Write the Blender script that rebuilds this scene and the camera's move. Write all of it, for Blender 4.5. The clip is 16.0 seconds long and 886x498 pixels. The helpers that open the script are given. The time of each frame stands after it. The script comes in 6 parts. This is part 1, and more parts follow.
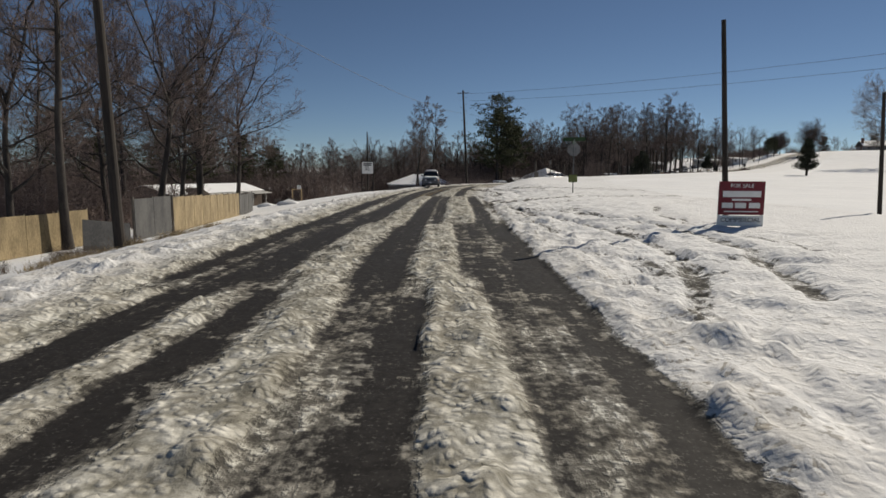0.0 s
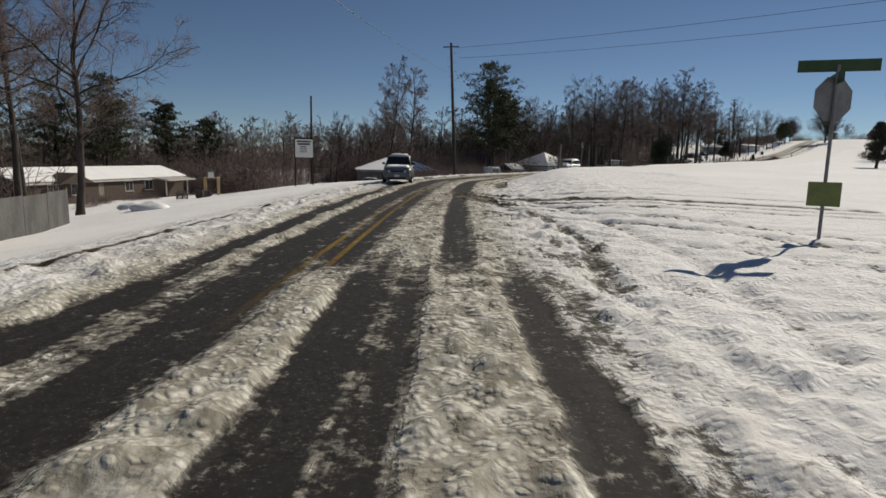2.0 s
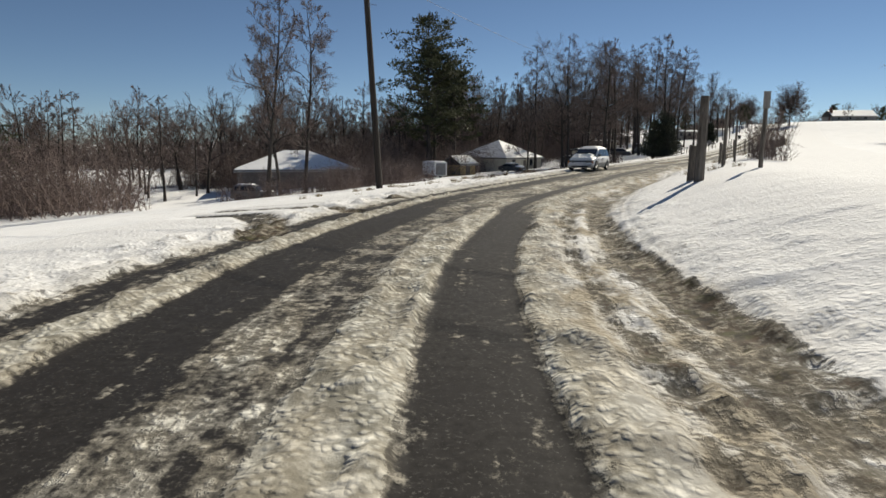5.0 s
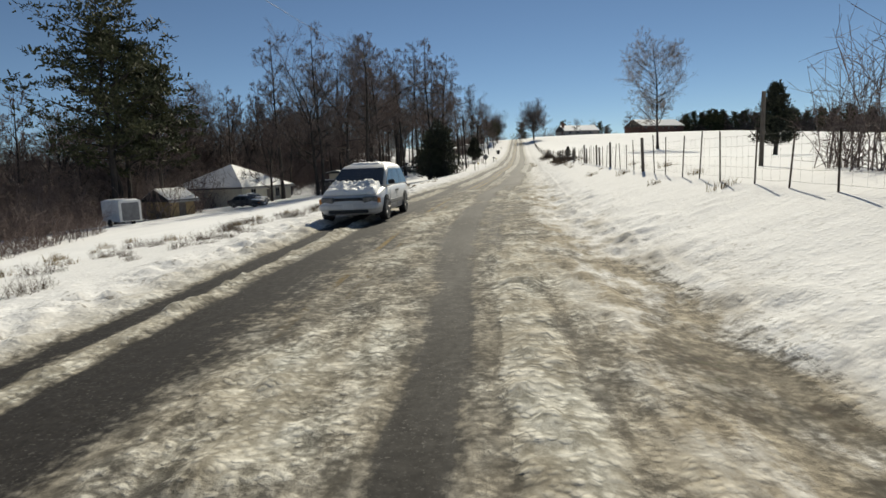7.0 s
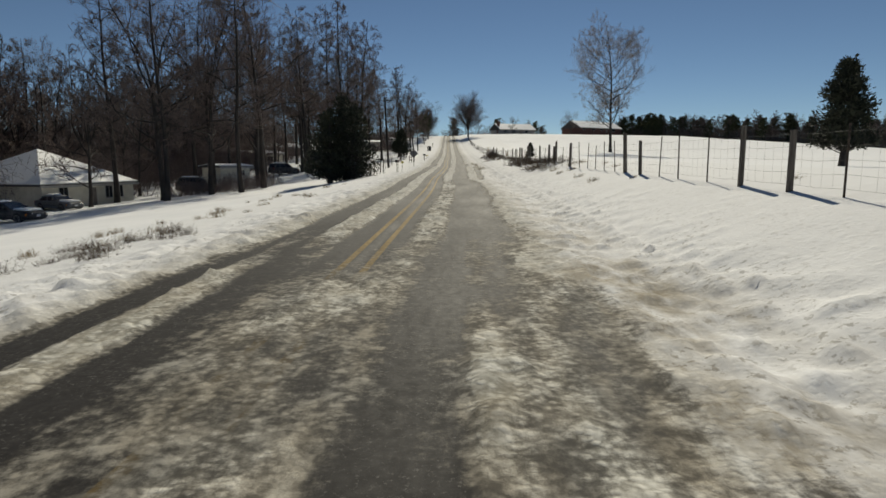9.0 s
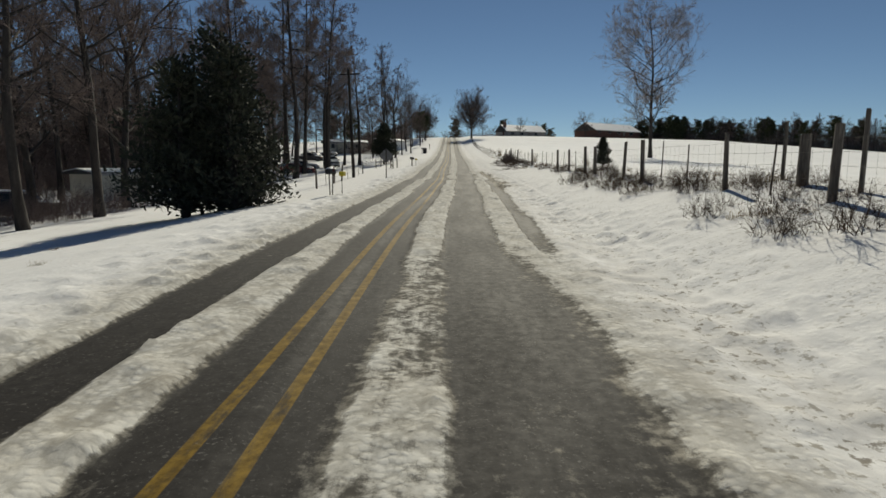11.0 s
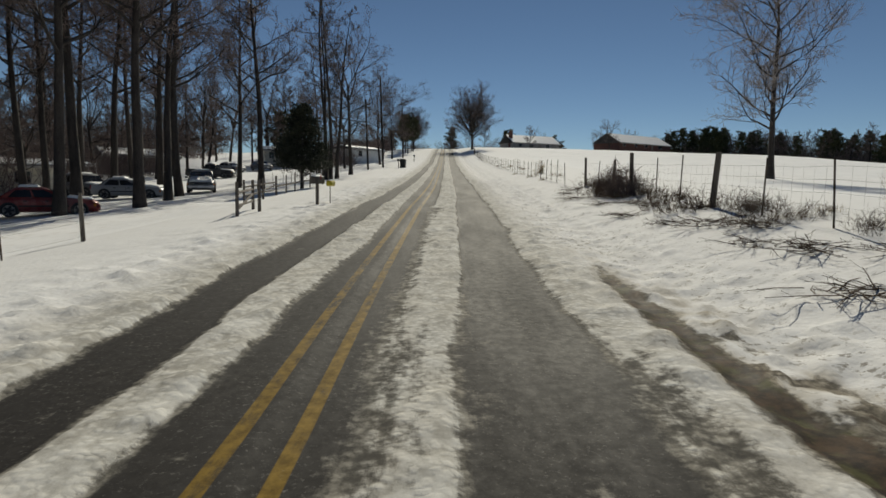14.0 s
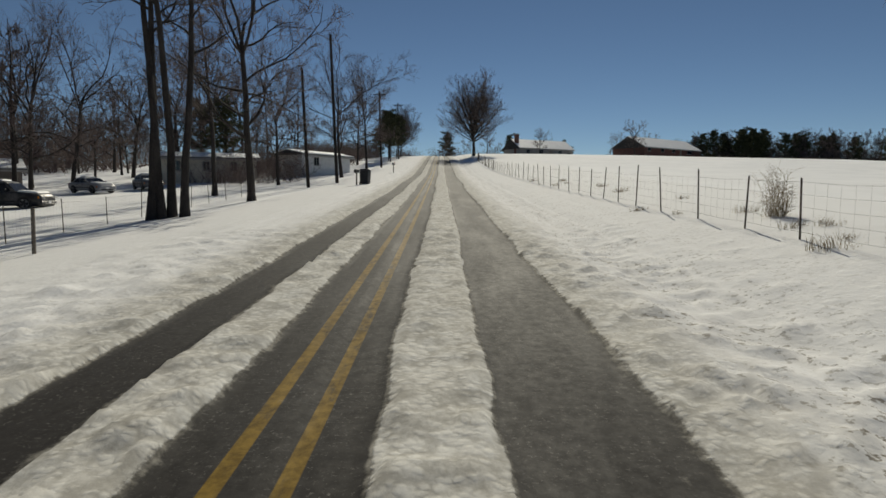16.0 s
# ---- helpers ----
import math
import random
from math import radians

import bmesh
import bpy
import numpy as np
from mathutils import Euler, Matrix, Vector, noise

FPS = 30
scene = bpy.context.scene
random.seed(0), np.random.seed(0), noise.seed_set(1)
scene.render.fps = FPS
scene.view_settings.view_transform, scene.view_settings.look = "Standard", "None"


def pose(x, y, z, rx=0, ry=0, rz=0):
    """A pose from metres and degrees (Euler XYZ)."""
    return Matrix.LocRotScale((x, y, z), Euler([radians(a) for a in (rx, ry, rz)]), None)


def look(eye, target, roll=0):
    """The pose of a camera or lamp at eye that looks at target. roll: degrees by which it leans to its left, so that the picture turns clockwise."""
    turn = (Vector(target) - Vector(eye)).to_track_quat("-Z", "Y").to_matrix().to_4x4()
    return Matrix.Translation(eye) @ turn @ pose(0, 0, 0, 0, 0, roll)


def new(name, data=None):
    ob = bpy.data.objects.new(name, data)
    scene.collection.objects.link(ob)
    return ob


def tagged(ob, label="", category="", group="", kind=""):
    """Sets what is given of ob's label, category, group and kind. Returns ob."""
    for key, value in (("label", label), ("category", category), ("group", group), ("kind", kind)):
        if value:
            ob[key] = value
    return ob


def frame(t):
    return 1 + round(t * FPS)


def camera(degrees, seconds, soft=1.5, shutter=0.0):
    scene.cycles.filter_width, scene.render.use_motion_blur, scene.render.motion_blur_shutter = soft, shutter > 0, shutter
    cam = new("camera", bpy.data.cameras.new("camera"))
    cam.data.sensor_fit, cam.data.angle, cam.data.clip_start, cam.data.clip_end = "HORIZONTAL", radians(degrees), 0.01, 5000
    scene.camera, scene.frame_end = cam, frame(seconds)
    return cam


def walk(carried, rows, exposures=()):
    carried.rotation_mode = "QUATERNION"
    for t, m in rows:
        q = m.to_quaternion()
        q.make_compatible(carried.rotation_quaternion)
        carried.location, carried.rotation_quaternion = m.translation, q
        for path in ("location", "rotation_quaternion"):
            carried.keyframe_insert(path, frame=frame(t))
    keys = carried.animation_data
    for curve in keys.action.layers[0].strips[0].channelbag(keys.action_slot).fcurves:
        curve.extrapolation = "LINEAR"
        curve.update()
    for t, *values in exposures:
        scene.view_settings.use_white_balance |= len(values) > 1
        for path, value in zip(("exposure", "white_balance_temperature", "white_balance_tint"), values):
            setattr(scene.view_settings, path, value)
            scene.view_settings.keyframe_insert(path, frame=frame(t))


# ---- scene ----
cam = camera(73.0, 16.0, soft=1.6)
PATH = [
    (0.0, 0.000, 0.000, 1.701, 82.938, -0.235, -0.000),
    (0.5, -0.017, 7.291, 1.881, 82.691, -0.479, 0.136),
    (1.0, 0.084, 14.650, 1.989, 82.473, -0.550, 0.256),
    (1.5, 0.256, 21.586, 2.056, 82.228, -0.799, 0.042),
    (2.0, 0.414, 28.071, 2.081, 81.302, -1.233, -1.675),
    (2.5, 0.687, 34.596, 2.044, 81.137, -0.496, -0.878),
    (3.0, 0.842, 40.615, 2.005, 81.015, -1.341, -0.596),
    (5.5, 3.936, 73.660, 1.972, 80.529, 0.860, -12.745),
    (6.0, 5.672, 79.861, 1.942, 80.936, 1.856, -18.689),
    (6.5, 8.418, 86.087, 2.024, 81.205, 2.220, -25.752),
    (7.0, 12.028, 91.993, 1.974, 82.310, 2.481, -30.958),
    (7.5, 15.594, 97.363, 2.035, 82.714, 1.589, -34.297),
    (8.0, 19.316, 102.562, 2.118, 81.857, 0.771, -36.158),
    (8.5, 23.066, 107.880, 2.186, 81.695, 0.660, -37.363),
    (11.0, 45.352, 135.878, 2.684, 82.196, -0.323, -37.541),
    (11.5, 49.909, 141.784, 2.827, 82.288, -0.317, -37.163),
    (12.0, 54.514, 147.666, 2.968, 82.625, -0.874, -38.598),
    (12.5, 59.182, 153.416, 3.090, 82.930, -0.721, -38.752),
    (13.0, 63.937, 159.000, 3.237, 83.172, -0.062, -38.714),
    (13.5, 68.869, 165.014, 3.437, 83.421, -0.145, -38.073),
    (14.0, 74.046, 171.742, 3.625, 83.625, -0.965, -37.966),
    (14.5, 79.363, 178.555, 3.948, 83.880, -1.083, -38.179),
    (15.0, 84.460, 185.108, 4.297, 83.840, -0.124, -38.277),
    (15.5, 89.603, 191.526, 4.554, 83.837, 0.187, -38.032),
    (16.0, 94.648, 197.664, 4.888, 84.497, -0.391, -38.372),
]
walk(cam, [(t, pose(*p)) for t, *p in PATH], [(0.0, -0.35, 7150, 9), (3.2, -0.35, 7150, 9), (5.3, 0.14, 7200, 6), (7.5, -0.02, 7250, 4), (8.7, -0.28, 7250, 4), (10.8, -0.4, 7200, 3), (16.0, -0.48, 7150, 4)])

# ---- light ----
SUN_AZ, SUN_EL = 47.0, 34.0      # degrees: right of north (+y), above the horizon
world = bpy.data.worlds.new("sky")
scene.world = world
world.use_nodes = True
_n = world.node_tree.nodes
_sky = _n.new("ShaderNodeTexSky")
_sky.sky_type, _sky.sun_disc = "NISHITA", False
_sky.sun_elevation, _sky.sun_rotation = radians(SUN_EL), radians(SUN_AZ)
_sky.altitude, _sky.air_density, _sky.dust_density, _sky.ozone_density = 2000, 0.75, 0.0, 4.0
world.node_tree.links.new(_sky.outputs[0], _n["Background"].inputs[0])
_n["Background"].inputs[1].default_value = 0.07
sun = new("sun", bpy.data.lights.new("sun", "SUN"))
sun.data.energy, sun.data.angle, sun.data.color = 5.0, radians(0.5), (1.0, 0.95, 0.87)
sun.matrix_world = look((0, 0, 0), (-math.sin(radians(SUN_AZ)) * math.cos(radians(SUN_EL)), -math.cos(radians(SUN_AZ)) * math.cos(radians(SUN_EL)), -math.sin(radians(SUN_EL))))


# ---- materials ----
class Mat:
    """A small builder of node materials."""

    def __init__(self, name, rough=0.7, metal=0.0, spec=0.5):
        self.m = bpy.data.materials.new(name)
        self.m.use_nodes = True
        self.nt = self.m.node_tree
        self.b = self.nt.nodes["Principled BSDF"]
        self.b.inputs["Roughness"].default_value = rough
        self.b.inputs["Metallic"].default_value = metal
        self.b.inputs["Specular IOR Level"].default_value = spec
        self.tc = self.nt.nodes.new("ShaderNodeTexCoord")

    def node(self, kind, **inputs):
        n = self.nt.nodes.new(kind)
        for k, v in inputs.items():
            self.put(v, n.inputs[k.replace("_", " ")])
        return n

    def put(self, v, socket):
        if isinstance(v, bpy.types.NodeSocket):
            self.nt.links.new(v, socket)
        else:
            socket.default_value = v

    def noise(self, scale, detail=4, rough=0.6, coord="Object", stretch=None, lo=0.0, hi=1.0):
        src = self.tc.outputs[coord]
        if stretch:
            mp = self.node("ShaderNodeMapping", Scale=stretch)
            self.nt.links.new(src, mp.inputs[0])
            src = mp.outputs[0]
        n = self.node("ShaderNodeTexNoise", Vector=src, Scale=scale, Detail=detail, Roughness=rough)
        return self.remap(n.outputs[0], lo, hi) if (lo, hi) != (0.0, 1.0) else n.outputs[0]

    def remap(self, v, lo, hi, a=0.0, b=1.0):
        n = self.nt.nodes.new("ShaderNodeMapRange")
        n.interpolation_type = "SMOOTHSTEP"
        for i, x in enumerate((v, lo, hi, a, b)):
            self.put(x, n.inputs[i])
        return n.outputs[0]

    def math(self, op, a, b=0.0):
        n = self.nt.nodes.new("ShaderNodeMath")
        n.operation = op
        self.put(a, n.inputs[0]), self.put(b, n.inputs[1])
        return n.outputs[0]

    def mix(self, f, a, b):
        n = self.nt.nodes.new("ShaderNodeMix")
        n.data_type = "RGBA"
        for i, x in ((0, f), (6, a), (7, b)):
            self.put((*x, 1) if isinstance(x, tuple) and len(x) == 3 else x, n.inputs[i])
        return n.outputs[2]

    def clods(self, coord, scale):
        """Rounded lumps of two sizes, warped so that no cells show."""
        src = self.tc.outputs[coord]
        warp = self.node("ShaderNodeTexNoise", Vector=src, Scale=scale * .8, Detail=3)
        mixed = self.nt.nodes.new("ShaderNodeMix")
        mixed.data_type, mixed.blend_type = "RGBA", "LINEAR_LIGHT"
        mixed.inputs[0].default_value = 0.05
        self.nt.links.new(src, mixed.inputs[6]), self.nt.links.new(warp.outputs["Color"], mixed.inputs[7])
        big = self.node("ShaderNodeTexVoronoi", Vector=mixed.outputs[2], Scale=scale)
        small = self.node("ShaderNodeTexVoronoi", Vector=mixed.outputs[2], Scale=scale * 2.3)
        a, b = self.remap(big.outputs["Distance"], 0.62, 0.12), self.remap(small.outputs["Distance"], 0.6, 0.15)
        keep = self.noise(scale * .3, 3, 0.6, coord, lo=0.43, hi=0.6)
        return self.math("ADD", self.math("MULTIPLY", self.math("MULTIPLY", a, keep), 0.65), self.math("MULTIPLY", b, 0.35))

    def random(self):
        return self.nt.nodes.new("ShaderNodeObjectInfo").outputs["Random"]

    def attribute(self, name):
        n = self.nt.nodes.new("ShaderNodeAttribute")
        n.attribute_name = name
        return n.outputs["Fac"]

    def colour(self, v):
        self.put((*v, 1) if isinstance(v, tuple) and len(v) == 3 else v, self.b.inputs["Base Color"])
        return self

    def bump(self, height, strength=0.5, distance=0.02):
        n = self.node("ShaderNodeBump", Strength=strength, Distance=distance, Height=height)
        self.nt.links.new(n.outputs[0], self.b.inputs["Normal"])
        return self


def simple(name, a, b, scale=6.0, rough=0.7, metal=0.0, fine=60.0, bump=0.3, dist=0.004, stretch=None, spec=0.4):
    """Two tones mixed by a coarse and a fine noise, with a fine relief."""
    m = Mat(name, rough, metal, spec)
    f = m.math("ADD", m.math("MULTIPLY", m.noise(scale, stretch=stretch), 0.6), m.math("MULTIPLY", m.noise(fine, 3, stretch=stretch), 0.4))
    m.colour(m.mix(m.remap(f, 0.32, 0.68), a, b))
    m.bump(m.noise(fine, 4, stretch=stretch), bump, dist)
    return m.m


def snow_material():
    m = Mat("snow", 0.6, 0, 0.3)
    f = m.noise(0.7, 5)
    m.colour(m.mix(m.remap(f, 0.3, 0.7), (0.80, 0.81, 0.82), (0.88, 0.885, 0.89)))
    h = m.math("ADD", m.math("MULTIPLY", m.noise(4, 5, 0.6), 0.7), m.math("MULTIPLY", m.noise(14, 4, 0.6), 0.3))
    m.bump(h, 0.6, 0.06)
    m.b.inputs["Subsurface Weight"].default_value = 0.0
    return m.m


def verge_snow_material():
    """Snow of the fields, thinner where grass and weeds stand through it."""
    m = Mat("field_snow", 0.9, 0, 0.1)
    f = m.noise(0.25, 5)
    snow = m.mix(m.remap(f, 0.3, 0.7), (0.80, 0.81, 0.82), (0.88, 0.885, 0.89))
    thin = m.math("MULTIPLY", m.attribute("thin"), m.noise(1.6, 6, 0.75, lo=0.52, hi=0.66))
    grass = m.mix(m.noise(9, 4), (0.16, 0.12, 0.07), (0.34, 0.27, 0.16))
    m.colour(m.mix(thin, snow, grass))
    h = m.math("ADD", m.math("MULTIPLY", m.noise(3.5, 5, 0.65), 0.7), m.math("MULTIPLY", m.noise(16, 4, 0.6), 0.3))
    m.bump(h, 0.5, 0.07)
    return m.m


def road_material():
    """Wet asphalt, tyre-pressed slush and snow; 'cover' tells how much snow lies on it, 'dirt' how brown it is."""
    m = Mat("slushy_asphalt", 0.5, 0, 0.13)
    uv = "UV"
    cover = m.attribute("cover")
    sep = m.nt.nodes.new("ShaderNodeSeparateXYZ")
    m.nt.links.new(m.tc.outputs["UV"], sep.inputs[0])
    fine = m.noise(2.4, 5, 0.62, uv, (1.0, 0.7, 1.0), .3, .7)
    grit = m.noise(9.0, 5, 0.7, uv, (1.0, 0.85, 1.0), .3, .7)
    streak = m.noise(6.0, 4, 0.65, uv, (1.0, 0.03, 1.0), .3, .7)
    clods = m.clods(uv, 5.5)
    mush = m.attribute("mush")
    v = m.math("MULTIPLY", m.math("SUBTRACT", fine, 0.5), 0.36)
    v = m.math("ADD", v, m.math("MULTIPLY", m.math("SUBTRACT", grit, 0.5), 0.30))
    v = m.math("ADD", v, m.math("MULTIPLY", m.math("SUBTRACT", streak, 0.5), 0.26))
    v = m.math("ADD", v, m.math("MULTIPLY", m.math("SUBTRACT", clods, 0.3), 0.26))
    calm = m.remap(sep.outputs[1], 60.0, 135.0, 0.9, 0.3)
    v = m.math("MULTIPLY", v, m.math("SUBTRACT", m.remap(sep.outputs[1], 125.0, 165.0, 1.0, 0.55), m.math("MULTIPLY", mush, 0.6)))
    v = m.math("ADD", v, m.remap(cover, 0.06, 0.92))
    slush = m.remap(v, 0.13, 0.40)
    snow = m.remap(v, 0.40, 0.66)
    asphalt = m.mix(m.noise(140, 3, 0.7, uv), (0.010, 0.0092, 0.0095), (0.034, 0.031, 0.030))
    asphalt = m.mix(m.noise(0.8, 6, 0.75, uv, lo=0.3, hi=0.75), asphalt, m.mix(grit, (0.012, 0.011, 0.0108), (0.040, 0.037, 0.0345)))
    # crumbs of slush thrown on the bare lanes
    crumbs = m.math("MULTIPLY", m.noise(26, 4, 0.7, uv, lo=0.55, hi=0.68), m.noise(2.2, 5, 0.7, uv, lo=0.3, hi=0.66))
    asphalt = m.mix(m.math("MULTIPLY", crumbs, 0.5), asphalt, (0.24, 0.23, 0.215))
    # double yellow line, 10 cm stripes, worn
    off = m.math("ABSOLUTE", m.math("SUBTRACT", m.math("ABSOLUTE", sep.outputs[0]), 0.185))
    worn = m.math("ADD", m.math("MULTIPLY", m.noise(0.23, 3, 0.6, uv, (1, 0.5, 1)), 0.5), m.math("MULTIPLY", m.noise(9, 5, 0.7, uv, (1, 0.3, 1)), 0.5))
    line = m.math("MULTIPLY", m.math("MULTIPLY", m.remap(off, 0.062, 0.05), m.remap(worn, 0.34, 0.52)), m.math("MULTIPLY", m.remap(sep.outputs[1], 33.0, 40.0), m.math("ADD", m.remap(sep.outputs[1], 70.0, 62.0), m.remap(sep.outputs[1], 86.0, 98.0))))
    asphalt = m.mix(line, asphalt, m.mix(grit, (0.11, 0.066, 0.008), (0.25, 0.155, 0.02)))
    soil = m.mix(m.noise(5.0, 5, 0.7, uv, lo=0.35, hi=0.65), (0.012, 0.007, 0.004), m.mix(m.noise(3.0, 4, 0.6, uv, lo=0.45, hi=0.6), (0.075, 0.045, 0.025), (0.07, 0.068, 0.025)))
    asphalt = m.mix(m.remap(m.attribute("dirt"), 0.85, 1.15), asphalt, soil)
    dirt = m.math("MULTIPLY", m.attribute("dirt"), m.noise(1.8, 5, 0.65, uv, (1, 0.4, 1), lo=0.28, hi=0.66))
    # lumpy also tints slush and snow: shade in the hollows put into the colour
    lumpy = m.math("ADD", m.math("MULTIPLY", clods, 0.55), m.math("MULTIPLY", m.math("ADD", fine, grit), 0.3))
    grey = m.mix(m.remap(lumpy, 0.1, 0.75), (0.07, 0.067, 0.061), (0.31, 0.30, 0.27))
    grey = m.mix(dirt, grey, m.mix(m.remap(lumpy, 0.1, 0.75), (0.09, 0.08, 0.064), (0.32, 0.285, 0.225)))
    # snow thrown up by wheels is greyer than the snow of the verge; dirt and painted shade darken the gaps between its
    # lumps
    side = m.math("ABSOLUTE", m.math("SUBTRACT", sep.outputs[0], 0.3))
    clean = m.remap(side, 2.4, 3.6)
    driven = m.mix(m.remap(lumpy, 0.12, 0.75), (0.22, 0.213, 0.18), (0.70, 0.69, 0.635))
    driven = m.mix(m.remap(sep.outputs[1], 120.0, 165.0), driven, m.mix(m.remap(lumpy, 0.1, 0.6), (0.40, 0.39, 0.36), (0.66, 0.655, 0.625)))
    verge = m.mix(m.noise(2.5, 4, 0.6, uv), (0.74, 0.74, 0.735), (0.87, 0.875, 0.88))
    # flecks of dirty slush sprayed on the verge
    spray = m.math("MULTIPLY", m.noise(9, 4, 0.7, uv, lo=0.545, hi=0.61), m.math("MULTIPLY", m.noise(0.9, 4, 0.65, uv, lo=0.36, hi=0.6), m.remap(side, 8.0, 2.6)))
    spray = m.math("MULTIPLY", spray, m.remap(sep.outputs[1], 120.0, 165.0, 0.8, m.remap(sep.outputs[0], -1.0, 3.0, 0.35, 1.0)))
    verge = m.mix(spray, verge, m.mix(fine, (0.13, 0.11, 0.085), (0.28, 0.255, 0.21)))
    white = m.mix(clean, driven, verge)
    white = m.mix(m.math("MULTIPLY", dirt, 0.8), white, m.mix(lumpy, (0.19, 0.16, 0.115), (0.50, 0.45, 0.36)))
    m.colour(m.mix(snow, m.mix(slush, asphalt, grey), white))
    wet = m.math("ADD", m.math("MULTIPLY", m.noise(1.1, 6, 0.7, uv, (1, 0.2, 1), lo=0.35, hi=0.7), 0.5), m.math("MULTIPLY", grit, 0.5))
    rough = m.mix(slush, m.mix(wet, (0.82,) * 3, (0.66,) * 3), (0.9,) * 3)
    m.put(m.mix(snow, rough, (0.9,) * 3), m.b.inputs["Roughness"])
    rugged = m.math("MULTIPLY", m.math("ADD", m.math("MULTIPLY", slush, 0.35), m.math("MULTIPLY", snow, 0.65)), m.math("SUBTRACT", 1.0, m.math("MULTIPLY", clean, 0.4)))
    h = m.math("ADD", m.math("MULTIPLY", snow, 0.3), m.math("MULTIPLY", m.math("MULTIPLY", clods, rugged), 0.9))
    h = m.math("ADD", m.math("MULTIPLY", h, calm), m.math("MULTIPLY", grit, m.math("ADD", 0.02, m.math("MULTIPLY", m.math("MULTIPLY", slush, calm), 0.09))))
    m.bump(h, 0.75, 0.05)
    return m.m


SNOW = snow_material()
FIELD = verge_snow_material()
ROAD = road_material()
BARK = simple("bark", (0.022, 0.018, 0.016), (0.066, 0.056, 0.05), 3, 0.9, 0, 30, 0.8, 0.02, (1, 1, 0.25))
TWIG = simple("twigs", (0.09, 0.067, 0.06), (0.215, 0.163, 0.147), 0.5, 0.9, 0, 8, 0.2)
PALE_TWIG = simple("pale_twigs", (0.19, 0.155, 0.14), (0.36, 0.31, 0.28), 0.5, 0.9, 0, 8, 0.2)
NEEDLE = simple("pine_needles", (0.020, 0.025, 0.010), (0.085, 0.088, 0.036), 0.6, 0.75, 0, 7, 0.2)
CEDAR = simple("cedar_foliage", (0.014, 0.018, 0.011), (0.052, 0.056, 0.032), 0.8, 0.8, 0, 8, 0.2)
BRUSH = simple("dead_brush", (0.05, 0.034, 0.024), (0.14, 0.098, 0.068), 1.0, 0.9, 0, 9, 0.2)
GRASS = simple("dry_grass", (0.20, 0.15, 0.08), (0.42, 0.33, 0.2), 1.0, 0.9, 0, 9, 0.2)
POLE = simple("tarred_wood", (0.018, 0.014, 0.012), (0.05, 0.04, 0.033), 4, 0.85, 0, 40, 0.6, 0.006, (1, 1, 0.08))
POST = simple("weathered_wood", (0.06, 0.05, 0.042), (0.2, 0.175, 0.15), 5, 0.9, 0, 45, 0.7, 0.006, (1, 1, 0.1))
STEEL_POST = simple("rusty_steel", (0.03, 0.028, 0.025), (0.12, 0.085, 0.06), 9, 0.7, 0.3, 60)
WIRE = simple("galvanised_wire", (0.06, 0.058, 0.055), (0.13, 0.125, 0.12), 9, 0.7, 0.1, 60)
CABLE = simple("black_cable", (0.02, 0.02, 0.02), (0.045, 0.045, 0.045), 9, 0.6, 0, 60)

# ---- lie of the land ----
# Centre line of the road: x, y, height; the double yellow line runs on it
LINE = [(-1.9, -320, -2.0), (-1.9, -120, -0.6), (-1.9, -40, -0.1), (-1.9, 0, 0.1), (-1.8, 14.7, 0.28), (-1.55, 28.1, 0.38), (-1.1, 40.6, 0.34),
        (-0.15, 56.0, 0.3), (2.05, 74.05, 0.27), (3.85, 80.4, 0.25), (6.75, 86.9, 0.28), (10.4, 93.0, 0.3), (14.05, 98.4, 0.33), (21.6, 108.9, 0.5),
        (44.35, 136.75, 0.98), (53.6, 148.4, 1.27), (68.05, 165.7, 1.74), (78.6, 179.2, 2.24), (93.9, 198.3, 3.2), (114.5, 224.5, 4.75), (140.0, 256.9, 7.3),
        (163.0, 286.1, 10.6), (178.0, 305.2, 12.6), (197.0, 329.3, 14.4), (216.0, 353.4, 14.9), (245.0, 390.2, 13.6), (500.0, 714.1, 4.0)]


def spline(knots, step):
    """Points at even steps along a smooth curve through the knots."""
    k = np.array(knots, float)
    k = np.vstack([2 * k[0] - k[1], k, 2 * k[-1] - k[-2]])
    out = []
    for i in range(1, len(k) - 2):
        a, b, c, d = k[i - 1:i + 3]
        t0, t1, t2, t3 = np.cumsum([0] + [np.sqrt(np.hypot(*(q - p)[:2])) for p, q in ((a, b), (b, c), (c, d))])
        for t in np.linspace(t1, t2, max(2, int(np.hypot(*(c - b)[:2]) / 0.5)), endpoint=False):
            p = (t1 - t) / (t1 - t0) * a + (t - t0) / (t1 - t0) * b
            q = (t2 - t) / (t2 - t1) * b + (t - t1) / (t2 - t1) * c
            r = (t3 - t) / (t3 - t2) * c + (t - t2) / (t3 - t2) * d
            e = (t2 - t) / (t2 - t0) * p + (t - t0) / (t2 - t0) * q
            g = (t3 - t) / (t3 - t1) * q + (t - t1) / (t3 - t1) * r
            out.append((t2 - t) / (t2 - t1) * e + (t - t1) / (t2 - t1) * g)
    out = np.array(out + [k[-2]])
    s = np.concatenate([[0], np.cumsum(np.hypot(*np.diff(out[:, :2], axis=0).T))])
    at = np.arange(0, s[-1], step)
    return np.stack([np.interp(at, s, out[:, j]) for j in range(3)], 1)


